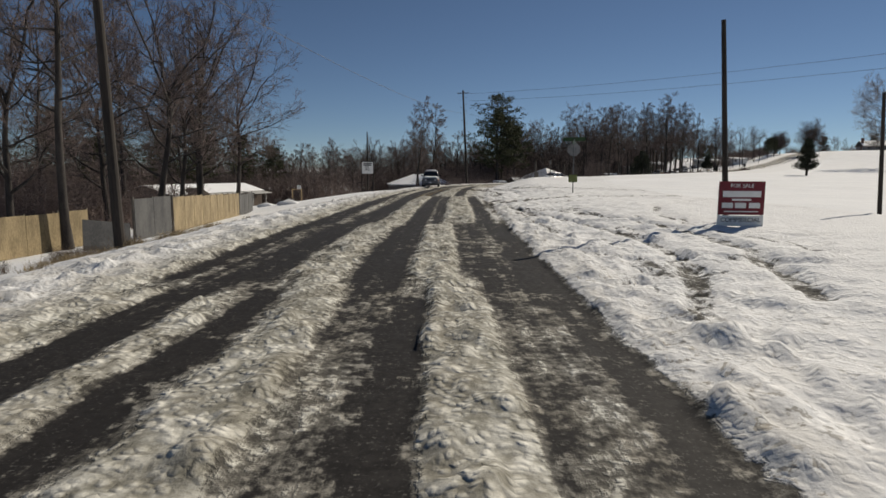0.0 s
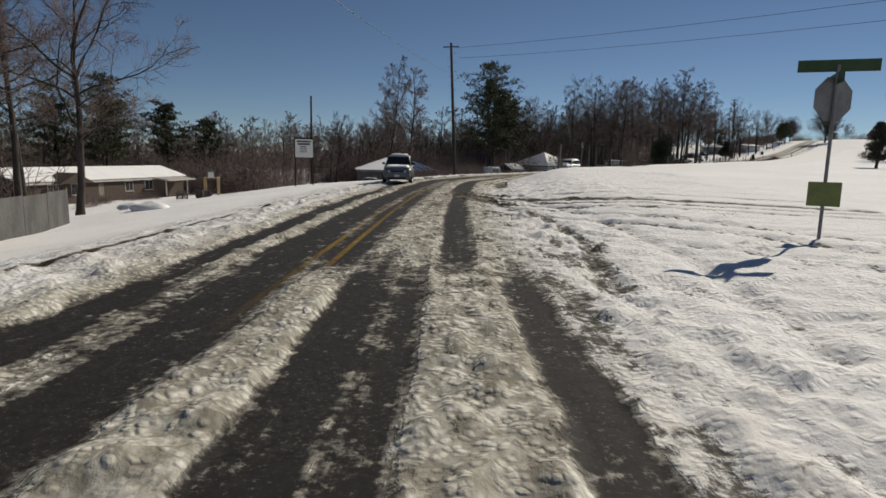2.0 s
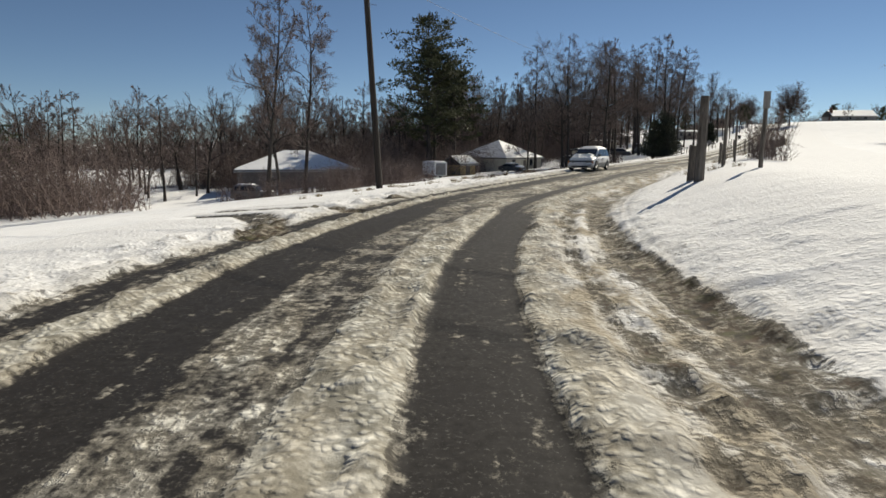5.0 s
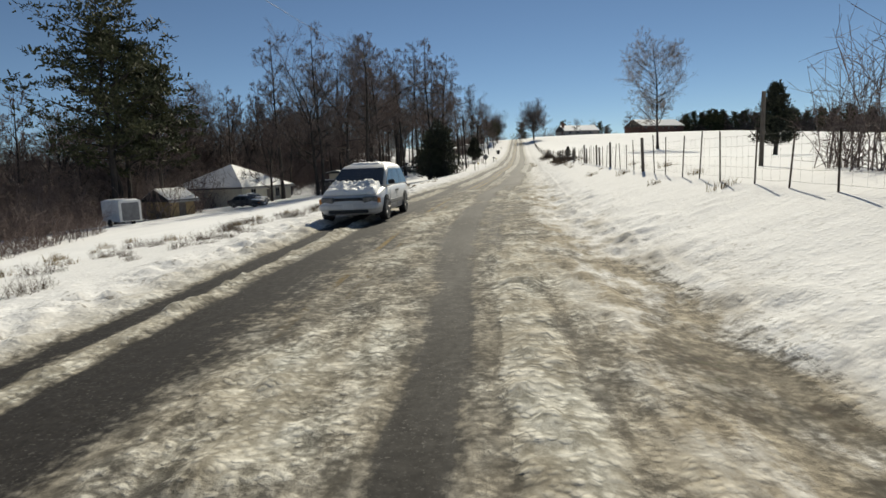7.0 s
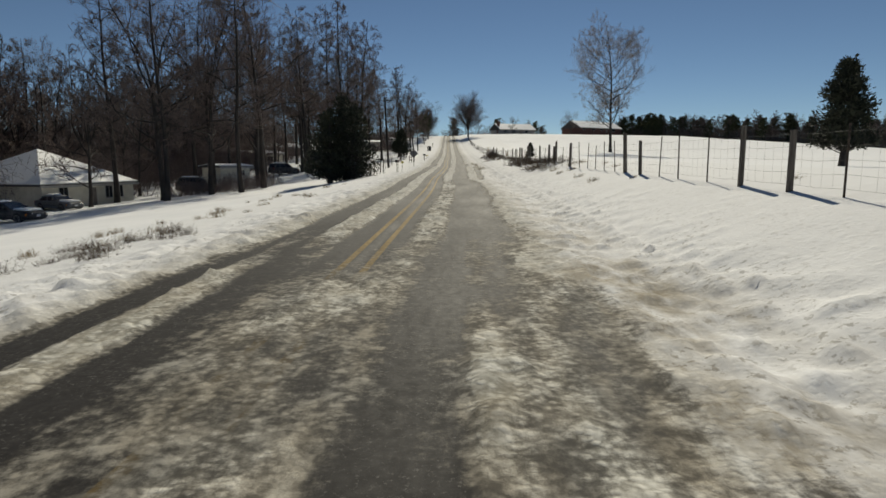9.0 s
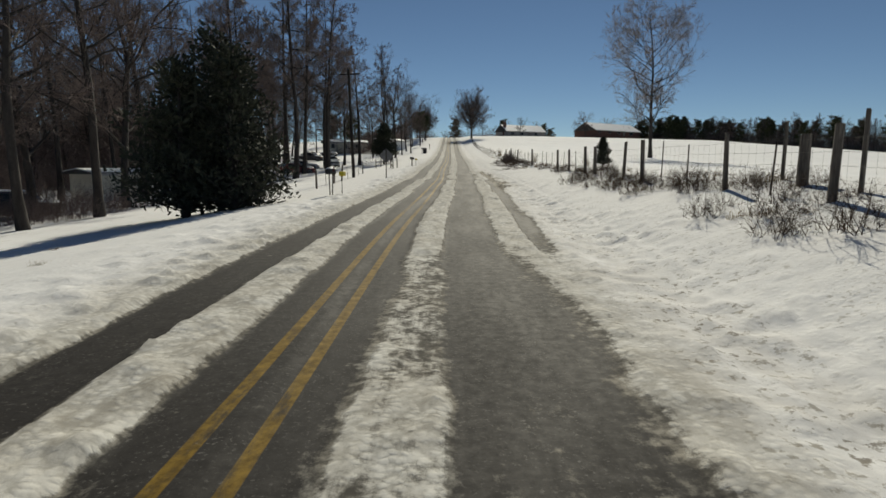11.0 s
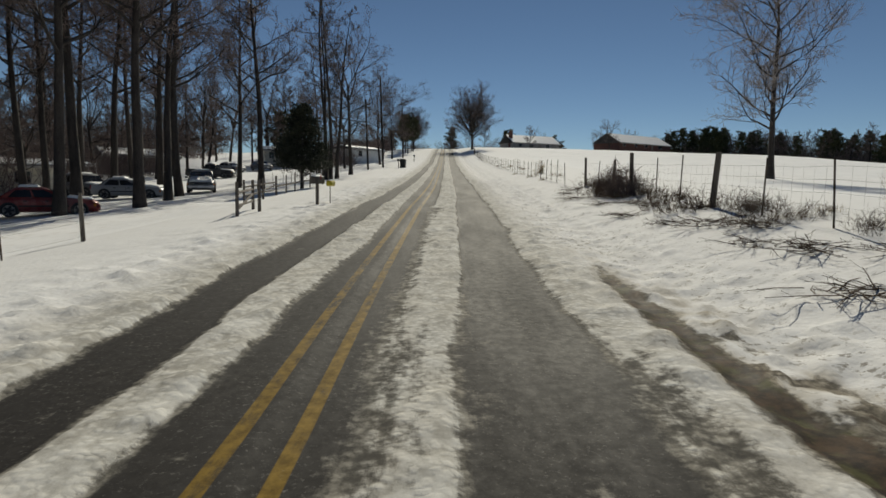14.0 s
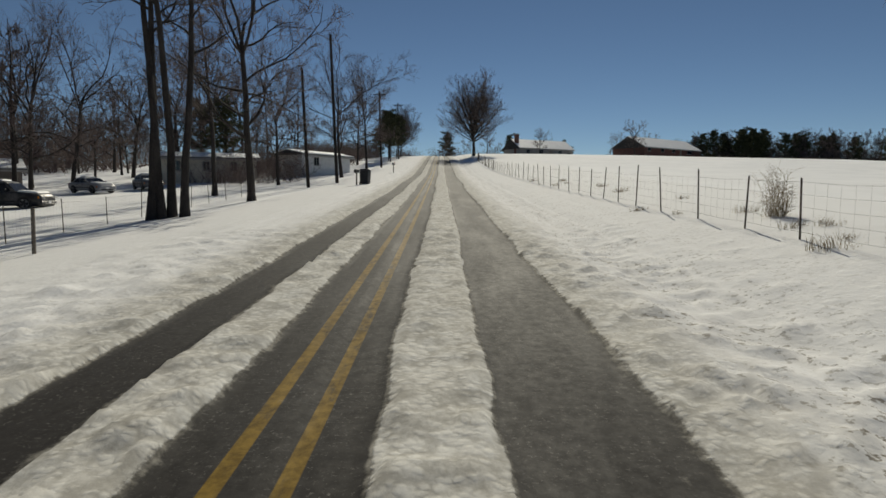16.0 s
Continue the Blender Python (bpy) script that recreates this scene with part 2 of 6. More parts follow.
STEP = 1.0
CENTRE = spline(LINE, STEP)
WAY = np.gradient(CENTRE[:, :2], axis=0)
WAY /= np.hypot(*WAY.T)[:, None]
S0 = float(np.argmin(np.hypot(CENTRE[:, 0] + 1.9, CENTRE[:, 1]))) * STEP
ALONG = np.arange(len(CENTRE)) * STEP - S0      # metres along the road, 0 where the drive begins


def road_frame(x, y):
    """Metres along the road and to the right of its centre line."""
    x, y = np.atleast_1d(np.asarray(x, float)), np.atleast_1d(np.asarray(y, float))
    s, c, z = np.empty(len(x)), np.empty(len(x)), np.empty(len(x))
    for i in range(0, len(x), 4000):
        dx = x[i:i + 4000, None] - CENTRE[None, ::2, 0]
        dy = y[i:i + 4000, None] - CENTRE[None, ::2, 1]
        d2 = dx * dx + dy * dy
        w = 1 / (d2 + 4) ** 2.5
        z[i:i + 4000] = (w * CENTRE[None, ::2, 2]).sum(1) / w.sum(1)
        n = np.argmin(d2, 1)
        r = np.arange(len(n))
        wx, wy = WAY[::2][n].T
        px, py = dx[r, n], dy[r, n]
        s[i:i + 4000] = ALONG[::2][n] + px * wx + py * wy
        c[i:i + 4000] = px * wy - py * wx
    zi = np.interp(s, ALONG, CENTRE[:, 2])
    k = np.clip((np.abs(c) - 15) / 30, 0, 1)
    z = zi * (1 - k) + z * k
    return s, c, z


def ease(v, a, b):
    t = np.clip((v - a) / (b - a), 0, 1)
    return t * t * (3 - 2 * t)


def lie(x, y):
    """Height of the snow-covered ground, and the road frame."""
    s, c, z = road_frame(x, y)
    left = np.clip(-c - 3.2, 0, None)
    drop = np.interp(s, [-50, 30, 58, 80, 108, 135, 190, 225, 260, 300, 400], [.145, .145, .13, .06, .062, .095, .1, .075, .06, .04, .02])
    zl = -np.interp(left, [0, 1.5, 8, 26, 60, 900], [0, .1, 1, 2.6, 5.2, 6.0]) / 1.0 * drop / 0.09
    zl = zl - (1.35 * ease(left, 10, 28) + .6 * ease(left, 28, 45)) * ease(s, 60, 80) * (1 - ease(s, 112, 135))
    right = np.clip(c - 3.4, 0, None)
    bank = np.interp(s, [-50, 40, 62, 80, 110, 160, 200, 230, 300], [.15, .15, .6, 1.15, 1.15, 1.25, .9, .7, .6])
    zr = bank * ease(right, 0.3, 5.5) - .12 * np.exp(-((right - .9) / .7) ** 2) * ease(s, 60, 90)
    rise = np.interp(s, [-50, 50, 100, 150, 260, 310, 350, 420], [-.01, -.02, -.03, -.03, -.04, -.015, .01, .014])
    zr = zr + rise * np.clip(right - 6, 0, 38) - .05 * np.clip(right - 85, 0, 220) * ease(s, 120, 200)
    return z + np.where(c < 0, zl, zr), s, c


def height(x, y):
    return float(lie([x], [y])[0][0])



def lattice(ix, iy, seed):
    n = (ix.astype(np.int64) * 374761393 + iy.astype(np.int64) * 668265263 + seed * 144665) & 0x7FFFFFFF
    n = ((n ^ (n >> 13)) * 1274126177) & 0x7FFFFFFF
    return ((n ^ (n >> 16)) & 0xFFFF) / 65535.0


def value_noise(x, y, seed=0):
    ix, iy = np.floor(x), np.floor(y)
    u, v = x - ix, y - iy
    u, v = u * u * (3 - 2 * u), v * v * (3 - 2 * v)
    a, b = lattice(ix, iy, seed), lattice(ix + 1, iy, seed)
    c, d = lattice(ix, iy + 1, seed), lattice(ix + 1, iy + 1, seed)
    return (a * (1 - u) + b * u) * (1 - v) + (c * (1 - u) + d * u) * v


def fbm(x, y, octaves=4, seed=0):
    out, amp, tot = 0, 1.0, 0
    for i in range(octaves):
        out, tot = out + amp * value_noise(x * 2 ** i, y * 2 ** i, seed + i), tot + amp
        amp *= 0.55
    return out / tot


def grid_mesh(name, X, Y, Z, material, attributes=(), uv=None):
    """A sheet of quads over arrays of rows and columns."""
    rows, cols = X.shape
    me = bpy.data.meshes.new(name)
    idx = np.arange(rows * cols).reshape(rows, cols)
    quads = np.stack([idx[:-1, :-1], idx[:-1, 1:], idx[1:, 1:], idx[1:, :-1]], -1).reshape(-1, 4)
    me.vertices.add(rows * cols)
    me.vertices.foreach_set("co", np.stack([X, Y, Z], -1).ravel())
    me.loops.add(quads.size)
    me.loops.foreach_set("vertex_index", quads.ravel())
    me.polygons.add(len(quads))
    me.polygons.foreach_set("loop_start", np.arange(0, quads.size, 4))
    me.polygons.foreach_set("loop_total", np.full(len(quads), 4))
    me.polygons.foreach_set("use_smooth", np.ones(len(quads), bool))
    for key, values in attributes:
        me.attributes.new(key, "FLOAT", "POINT").data.foreach_set("value", values.ravel())
    if uv is not None:
        layer = me.uv_layers.new(name="UVMap")
        layer.data.foreach_set("uv", np.stack(uv, -1).reshape(-1, 2)[quads.ravel()].ravel())
    me.update()
    me.validate()
    me.materials.append(material)
    return new(name, me)


# Snow cover across the road: at metres along it, pairs of (metres right of the centre line, cover 0 to 1)
COVER = [
    (3, ((-3.3, 1), (-2.5, .85), (-1.85, .7), (-1.65, .1), (-1.25, .15), (-1.05, .75), (-.75, .7), (-.55, .12), (-.32, .15), (-.22, .5), (.0, .8), (.5, .8), (.7, .45), (1.2, .4), (1.35, .08), (1.65, .1), (1.78, .8), (2.3, .78), (2.5, .35), (3.1, .38), (3.3, .2), (3.5, .22), (3.75, .9), (4.5, 1))),
    (13, ((-3.3, 1), (-2.7, .85), (-2.3, .7), (-2.15, .12), (-1.9, .12), (-1.7, .42), (-1.35, .36), (-1.15, .1), (-.65, .16), (-.45, .6), (0, .72), (.35, .62), (.62, .1), (1.12, .05), (1.22, .35), (1.38, .78), (2.02, .78), (2.15, .35), (2.5, .22), (2.9, .34), (3.2, .18), (3.5, .14), (3.7, .9), (4.5, 1))),
    (21, ((-3.3, 1), (-2.6, .85), (-2.2, .7), (-1.95, .12), (-1.55, .12), (-1.3, .5), (-1.0, .4), (-.8, .05), (-.25, .1), (-.12, .45), (.1, .85), (.6, .8), (.72, .06), (1.2, .1), (1.3, .4), (1.45, .15), (1.65, .2), (1.8, .7), (2.7, .75), (2.85, .2), (3.2, .15), (3.35, .6), (3.6, .45), (3.9, .8), (4.6, 1))),
    (29, ((-3.3, 1), (-2.6, .85), (-2.2, .7), (-1.95, .12), (-1.55, .12), (-1.3, .5), (-1.0, .4), (-.8, .05), (-.25, .1), (-.12, .45), (.1, .85), (.6, .8), (.72, .06), (1.2, .1), (1.3, .4), (1.45, .15), (1.65, .2), (1.8, .7), (2.7, .75), (2.85, .2), (3.2, .15), (3.35, .6), (3.6, .45), (3.9, .8), (4.6, 1))),
    (45, ((-3.6, 1), (-2.9, .85), (-2.5, .7), (-2.2, .12), (-1.8, .2), (-1.65, .8), (-1.35, .75), (-1.2, .08), (-.55, .1), (-.36, .4), (-.1, .36), (.02, .12), (.5, .2), (.75, .6), (1.8, .62), (1.95, .12), (2.4, .15), (2.6, .6), (3.3, .65), (4.2, .85), (5, 1))),
    (76, ((-4.2, 1), (-3.0, .8), (-2.6, .3), (-2.2, .25), (-2.0, .8), (-1.6, .75), (-1.4, .1), (-.5, .1), (-.25, .42), (.3, .4), (.6, .42), (.8, .8), (1.4, .85), (1.6, .1), (2.5, .1), (2.7, .75), (3.2, .7), (3.7, .8), (3.9, .5), (4.6, .5), (5.0, .9), (5.5, 1))),
    (94, ((-3.4, 1), (-2.8, .8), (-2.4, .2), (-2.1, .2), (-1.95, .7), (-1.7, .5), (-1.5, .12), (-.6, .34), (-.2, .45), (.3, .5), (.6, .46), (1.2, .44), (1.42, .16), (1.7, .18), (1.9, .46), (2.05, .42), (2.2, .72), (2.6, .72), (2.8, .5), (3.2, .6), (3.8, .46), (4.3, .5), (5.0, .9), (5.5, 1))),
    (116, ((-3.2, 1), (-2.75, .8), (-2.4, .12), (-2.1, .15), (-1.95, .65), (-1.6, .5), (-1.4, .12), (-.8, .34), (-.2, .46), (.3, .52), (.85, .5), (1.08, .24), (1.55, .24), (1.75, .5), (2.2, .42), (2.4, .56), (3.0, .5), (3.6, .62), (4.4, .85), (5.2, 1))),
    (150, ((-2.9, 1), (-2.3, .85), (-2.1, .1), (-1.5, .1), (-1.35, .85), (-.85, .85), (-.65, .12), (-.3, .05), (.3, .08), (.5, .3), (.65, .58), (1.2, .55), (1.35, .15), (2.2, .12), (2.6, .3), (2.9, .65), (3.4, .75), (4.0, .95))),
    (172, ((-2.9, 1), (-2.2, .85), (-2.0, .08), (-1.4, .08), (-1.3, .85), (-.8, .85), (-.65, .08), (-.3, .05), (.35, .06), (.5, .3), (.6, .85), (1.1, .85), (1.2, .2), (2.2, .2), (2.4, .75), (2.9, .75), (3.05, .2), (3.3, .3), (3.6, .8), (4.0, .9))),
    (186, ((-2.9, 1), (-2.4, .85), (-2.15, .08), (-1.6, .08), (-1.5, .85), (-1.0, .85), (-.88, .08), (-.5, .04), (.2, .05), (.36, .25), (.44, .88), (.95, .88), (1.06, .25), (2.1, .22), (2.3, .75), (2.8, .75), (3.0, .2), (3.3, .3), (3.6, .8), (4.0, .9))),
    (196, ((-2.9, 1), (-2.2, .85), (-2.0, .1), (-1.35, .1), (-1.2, .7), (-.8, .7), (-.6, .08), (.22, .1), (.4, .36), (.7, .5), (1.1, .55), (1.25, .2), (2.3, .15), (2.5, .5), (2.8, .55), (3.1, .75), (3.6, .9), (4.0, .95))),
    (212, ((-2.9, 1), (-2.2, .9), (-2.05, .1), (-1.4, .12), (-1.25, .75), (-.7, .75), (-.5, .1), (.25, .1), (.42, .36), (.7, .6), (1.25, .85), (1.4, .08), (2.35, .05), (2.55, .5), (2.7, .8), (3.2, .9), (3.6, 1))),
    (230, ((-2.8, 1), (-2.1, .9), (-1.95, .08), (-1.4, .1), (-1.25, .8), (-.7, .8), (-.55, .04), (.5, .04), (.62, .8), (1.35, .82), (1.45, .04), (2.45, .04), (2.6, .7), (3.0, .9), (3.4, 1))),
    (420, ((-2.8, 1), (-2.1, .9), (-1.95, .1), (-1.4, .1), (-1.25, .7), (-.7, .7), (-.55, .15), (.5, .15), (.62, .7), (1.35, .7), (1.45, .15), (2.45, .15), (2.6, .7), (3.0, .9), (3.4, 1))),
]
ROAD_DIRT = ((-20, .4), (20, .4), (40, .4), (70, .7), (110, .85), (140, .65), (165, .35), (200, .4), (215, .3), (420, .25))


# The painted line wanders a little: metres along, metres to the right
LINE_SHIFT = ((30, -.04), (154, -.03), (170, 0), (177, -.08), (184, -.19), (191, -.12), (200, -.04), (209, -.09), (218, -.15), (226, -.08), (234, -.03), (420, -.03))


def cover_at(s, c):
    """Cover by the tables, mixed along the road."""
    keys = [k for k, _ in COVER]
    tables = [np.interp(c, *zip(*row)) for _, row in COVER]
    out = tables[0].copy()
    for a, b, ta, tb in zip(keys, keys[1:], tables, tables[1:]):
        k = ease(s, a + (b - a) * .35, a + (b - a) * .65)
        inside = s >= a
        out[inside] = (ta * (1 - k) + tb * k)[inside]
    return out


# Wheel tracks off the lanes: (along, right) points, half width, snow left in them, brownness, depth
TRACKS = [
    (((26.2, 3.0), (28.5, 4.6), (31.4, 6.8), (36.4, 12.1), (40, 17)), .5, .34, .4, .07),
    (((29.5, 3.6), (33, 7.0), (37.5, 12.1), (41, 17)), .22, .45, .3, .05),
    (((23.5, 3.4), (26.5, 6.0), (31, 11), (34.5, 17)), .2, .6, .15, .05),
    (((57.5, 2.2), (54.4, 3.6), (52.4, 5.7), (50.8, 8.7), (49.3, 17)), .6, .34, .8, .06),
    (((56.0, 2.2), (52.8, 3.6), (50.6, 5.9), (49.0, 8.9), (47.3, 17)), .3, .36, .7, .07),
    (((54.0, 2.6), (50.8, 4.2), (48.6, 6.5), (47.2, 9.3), (45.6, 17)), .22, .42, .6, .06),
    (((59.2, 2.4), (55.9, 4.6), (54.2, 7.7), (53.0, 17)), .3, .42, .6, .07),
    (((61, 2.8), (58.5, 5.4), (57.6, 9), (57, 17)), .16, .6, .2, .04),
    (((47, 3.8), (43, 7.5), (40.5, 9.2), (38.5, 10.8), (37, 15)), .22, .5, .25, .08),
    (((49, 4.2), (44.4, 8.3), (41.8, 10.2), (40, 12), (38.6, 17)), .22, .5, .25, .08),
    (((44, 3.6), (40.5, 6.4), (37.5, 8.6), (34, 12.5), (32, 17)), .18, .6, .15, .06),
    (((36, 4.2), (40, 4.9), (46, 4.8), (52, 3.6)), .2, .5, .2, .05),
    (((33, 5.4), (39, 6.3), (46, 6.2), (52, 5.0)), .18, .6, .15, .05),
    (((6, 4.6), (9.6, 5.9), (13, 6.2), (18, 5.4), (24, 4.4)), .2, .5, .1, .08),
    (((7, 6.4), (11, 7.5), (15, 7.6), (21, 6.4)), .2, .5, .1, .08),
    (((10, 8.6), (15, 8.2), (20, 8.8), (25, 10.5), (30, 14)), .17, .5, .1, .06),
    (((38, 9), (42, 12.5), (43, 15), (42, 17)), .17, .66, .1, .06),
    (((30, -4.2), (38, -4.6), (48, -5.0), (58, -4.6), (66, -3.8)), .4, .46, .9, .05),
    (((24, -5.2), (34, -6.0), (46, -6.6), (56, -6.4)), .28, .5, .8, .05),
    (((79, -2.6), (81.2, -3.6), (83.0, -5.2), (84, -8.5)), .5, .35, .9, .07),
    (((84, -2.7), (84.5, -4.2), (85.5, -8.5)), .4, .42, .9, .06),
    (((88, -2.8), (86.6, -4.2), (86.6, -8.5)), .22, .45, .7, .05),
    (((68, 3.4), (74, 3.55), (80, 3.5), (88, 3.3)), .2, .5, .25, .06),
    (((66, 4.3), (73, 4.5), (80, 4.4), (90, 3.9)), .3, .4, 1.0, .03),
]


def stroke(s, c, pts):
    """Distance to a bent line in road measures."""
    out = np.full(s.shape, 9.0)
    for (a, b), (p, q) in zip(pts, pts[1:]):
        box = (s > min(a, p) - 2) & (s < max(a, p) + 2) & (c > min(b, q) - 2) & (c < max(b, q) + 2)
        if not box.any():
            continue
        ds, dc = p - a, q - b
        t = np.clip(((s[box] - a) * ds + (c[box] - b) * dc) / (ds * ds + dc * dc), 0, 1)
        out[box] = np.minimum(out[box], np.hypot(s[box] - a - t * ds, c[box] - b - t * dc))
    return out


def build_road():
    cols = np.concatenate([np.arange(-9.5, -6, 0.25), np.arange(-6, -3.6, 0.12), np.arange(-3.6, 4.8, 0.075), np.arange(4.8, 8, 0.12), np.arange(8, 9.6, 0.25), np.arange(9.6, 18.1, 0.4)])
    rows = np.concatenate([np.arange(-12, 245, 0.11), np.arange(245, 430, 1.0)])
    S, C = np.meshgrid(rows, cols, indexing="ij")
    cx, cy = [np.interp(rows, ALONG, CENTRE[:, j]) for j in (0, 1)]
    wx, wy = [np.interp(rows, ALONG, WAY[:, j]) for j in (0, 1)]
    X, Y = cx[:, None] + wy[:, None] * C, cy[:, None] - wx[:, None] * C
    zc = np.interp(rows, ALONG, CENTRE[:, 2])
    Z = lie(X.ravel(), Y.ravel())[0].reshape(X.shape)
    wob = (fbm(S * 0.12, C * 0.3 + 7, 3, 3) - 0.5) * 0.24 + (fbm(S * 0.9, C * 0.9, 3, 8) - 0.5) * 0.12
    cover = cover_at(S.ravel(), (C + wob).ravel()).reshape(X.shape)
    patch = fbm(S * 0.35, C * 1.1, 4, 21) - 0.5
    cover = np.clip(cover + patch * 0.55 * (1 - np.abs(2 * cover - 1) * 0.7), 0, 1.05)
    churned = ease(S, 24, 30) * (1 - ease(S, 56, 62)) * ease(C, 3.2, 4.4) * (1 - ease(C, 9, 14))
    cover = cover - churned * (0.06 + 0.26 * ease(fbm(S * 0.7, C * 0.7, 3, 77), .5, .7))
    muddle = ease(S, 5, 9) * (1 - ease(S, 22, 28)) * ease(C, 3.6, 4.4) * (1 - ease(C, 7.2, 9.5))
    cover = cover - muddle * (0.05 + 0.38 * ease(fbm(S * 0.55, C * 1.1, 3, 78), .5, .68))
    # lumps: slush is churned, deep snow lies higher
    tracked = np.zeros_like(cover)
    crumb = ease(value_noise(S * 4.2, C * 5.0, 48), .64, .84) * ease(fbm(S * .7, C * 1.2, 2, 49), .36, .58)
    lump = fbm(S * 2.9, C * 3.4, 2, 40)
    clod = ease(fbm(S * 2.6, C * 3.4, 2, 44), .5, .66)
    churn = np.clip(cover, 0, 1) * ease(5.6 - np.abs(C - 0.4), 0, 1.6)
    ball = ease(value_noise(S * 3.6, C * 4.2, 46), .66, .84)
    churn = churn * (1 - .5 * ease(S, 120, 150))
    Z = Z + 0.05 * ease(cover, 0.35, 0.95) + (lump - 0.45) * 0.11 * churn * ease(cover, 0.2, 0.8) + (clod * 0.05 + ball * 0.06) * churn * ease(cover, 0.25, 0.7)
    Z = Z + crumb * 0.045 * ease(S, 110, 140) * ease(cover, .45, .75) * (1 - ease(np.abs(C - .4), 3.6, 6.0))
    verge = ease(np.abs(C - 0.4), 3.0, 4.2)
    Z = Z + (fbm(S * 0.5, C * 0.5, 2, 60) - 0.5) * 0.05 * verge
    # footprints, thrown clods and pock marks on the verge
    early = 1 - ease(S, 62, 84)
    near = 1 - ease(np.abs(C - 0.4), 4.5 + 4 * early, 7.5 + 6 * early) * 0.7
    trodden = 0.3 + 1.5 * early
    Z = Z - ease(fbm(S * 3.0, C * 3.0, 2, 70), .6, .74) * 0.035 * trodden * verge * (0.3 + 0.7 * ease(fbm(S * 0.15, C * 0.3, 2, 71), 0.4, 0.6))
    Z = Z + (fbm(S * 2.6, C * 2.8, 2, 73) - 0.5) * 0.045 * trodden * verge * near ** 2
    # clods of slush thrown on the verge, thinning out away from the lanes
    thrown = ease(value_noise(S * 3.6, C * 4.0, 79), .7, .86) * ease(fbm(S * .4, C * .6, 3, 80), .38, .6)
    Z = Z + thrown * 0.045 * verge * (1 - ease(np.abs(C - 0.4), 4.2 + 3 * early, 7.5 + 5 * early))
    for pts, width, value, brown, deep in TRACKS:
        k = ease(width + .1 - stroke(S, C + wob * .5, pts), 0, .2)
        cover = cover * (1 - k) + k * (value + patch * .35)
        Z = Z - deep * k + (lump - .45) * .12 * k * value
        tracked = np.maximum(tracked, k * brown)
    # mud rut beside the road
    rut = np.exp(-((C - 3.45 - 0.25 * (fbm(S * 0.3, S * 0, 2, 5) - 0.5)) / 0.22) ** 2) * ease(S, 179, 184) * (1 - ease(S, 203, 209))
    Z = Z - 0.07 * rut + 0.03 * (lump - 0.4) * rut
    bare = np.exp(-((C - 4.0) / 0.4) ** 2) * ease(S, 180, 186) * (1 - ease(S, 200, 210)) * ease(fbm(S * 3.2, C * 3.8, 2, 52), .38, .58)
    Z = Z + bare * .03 * ball
    cover = cover * (1 - 0.95 * rut) - .5 * bare
    dirt = np.interp(S, *zip(*ROAD_DIRT)) * (1 - ease(np.abs(C - 0.6), 3.0, 4.6))
    edge = np.exp(-((C - 3.9) / 0.9) ** 2) * ease(S, 62, 76) * (1 - ease(S, 120, 140))
    slop = np.exp(-((C + 4.2) / 1.3) ** 2) * (1 - ease(S, 66, 80)) * ease(fbm(S * .35, C * 1.2, 3, 33), .42, .62)
    mush = ease(S, 70, 90) * (1 - ease(S, 128, 148)) * (1 - ease(np.abs(C - .8), 3.2, 4.6))
    cover = cover - .25 * slop
    dirt = np.clip(dirt + .55 * slop + 1.3 * edge * ease(fbm(S * .5, C, 3, 31), .3, .6) + 1.6 * rut + 1.0 * bare + tracked, 0, 1.6)
    Z = Z - 0.12 * np.where(C < 0, ease(-C, 8.6, 9.4), ease(C, 16.8, 17.8))
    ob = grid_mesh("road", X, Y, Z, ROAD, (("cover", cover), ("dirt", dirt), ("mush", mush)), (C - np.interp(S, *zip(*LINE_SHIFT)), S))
    return tagged(ob, "wet asphalt road with slush, snow ridges and a double yellow line", "road", kind="structure")


def axis(lo, a, b, hi, step):
    out = list(np.arange(a, b, step))
    d = step
    while out[-1] < hi:
        d *= 1.18
        out.append(out[-1] + d)
    d = step
    while out[0] > lo:
        d *= 1.18
        out.insert(0, out[0] - d)
    return np.array(out)


def build_ground():
    X, Y = np.meshgrid(axis(-2500, -60, 190, 2500, 1.6), axis(-2500, -30, 360, 3000, 1.6), indexing="xy")
    Z, S, C = [v.reshape(X.shape) for v in lie(X.ravel(), Y.ravel())]
    Z = Z + (fbm(X * 0.08, Y * 0.08, 4, 90) - 0.5) * 0.3 * ease(np.abs(C), 9, 25)
    Z = Z - 0.6 * np.where(C < 0, 1 - ease(-C, 6.6, 8.2), 1 - ease(C, 14.8, 16.4)) * ease(S, -14, -11) * (1 - ease(S, 424, 428))
    woods = ease(-C, 9, 16) * ease(S, 150, 170) * (1 - ease(S, 235, 260))
    band = np.exp(-((C - 8.0) / 1.2) ** 2) * ease(S, 80, 100) * (1 - ease(S, 262, 280))
    thin = np.clip(0.35 * woods + 0.6 * band + 0.25 * ease(fbm(X * .05, Y * .05, 3, 17), .5, .7), 0, 1)
    ob = grid_mesh("ground", X, Y, Z, FIELD, (("thin", thin),))
    return tagged(ob, "snow-covered fields and verges with thin patches of dry grass", "ground", kind="structure")


GROUND = build_ground()
ROADWAY = build_road()


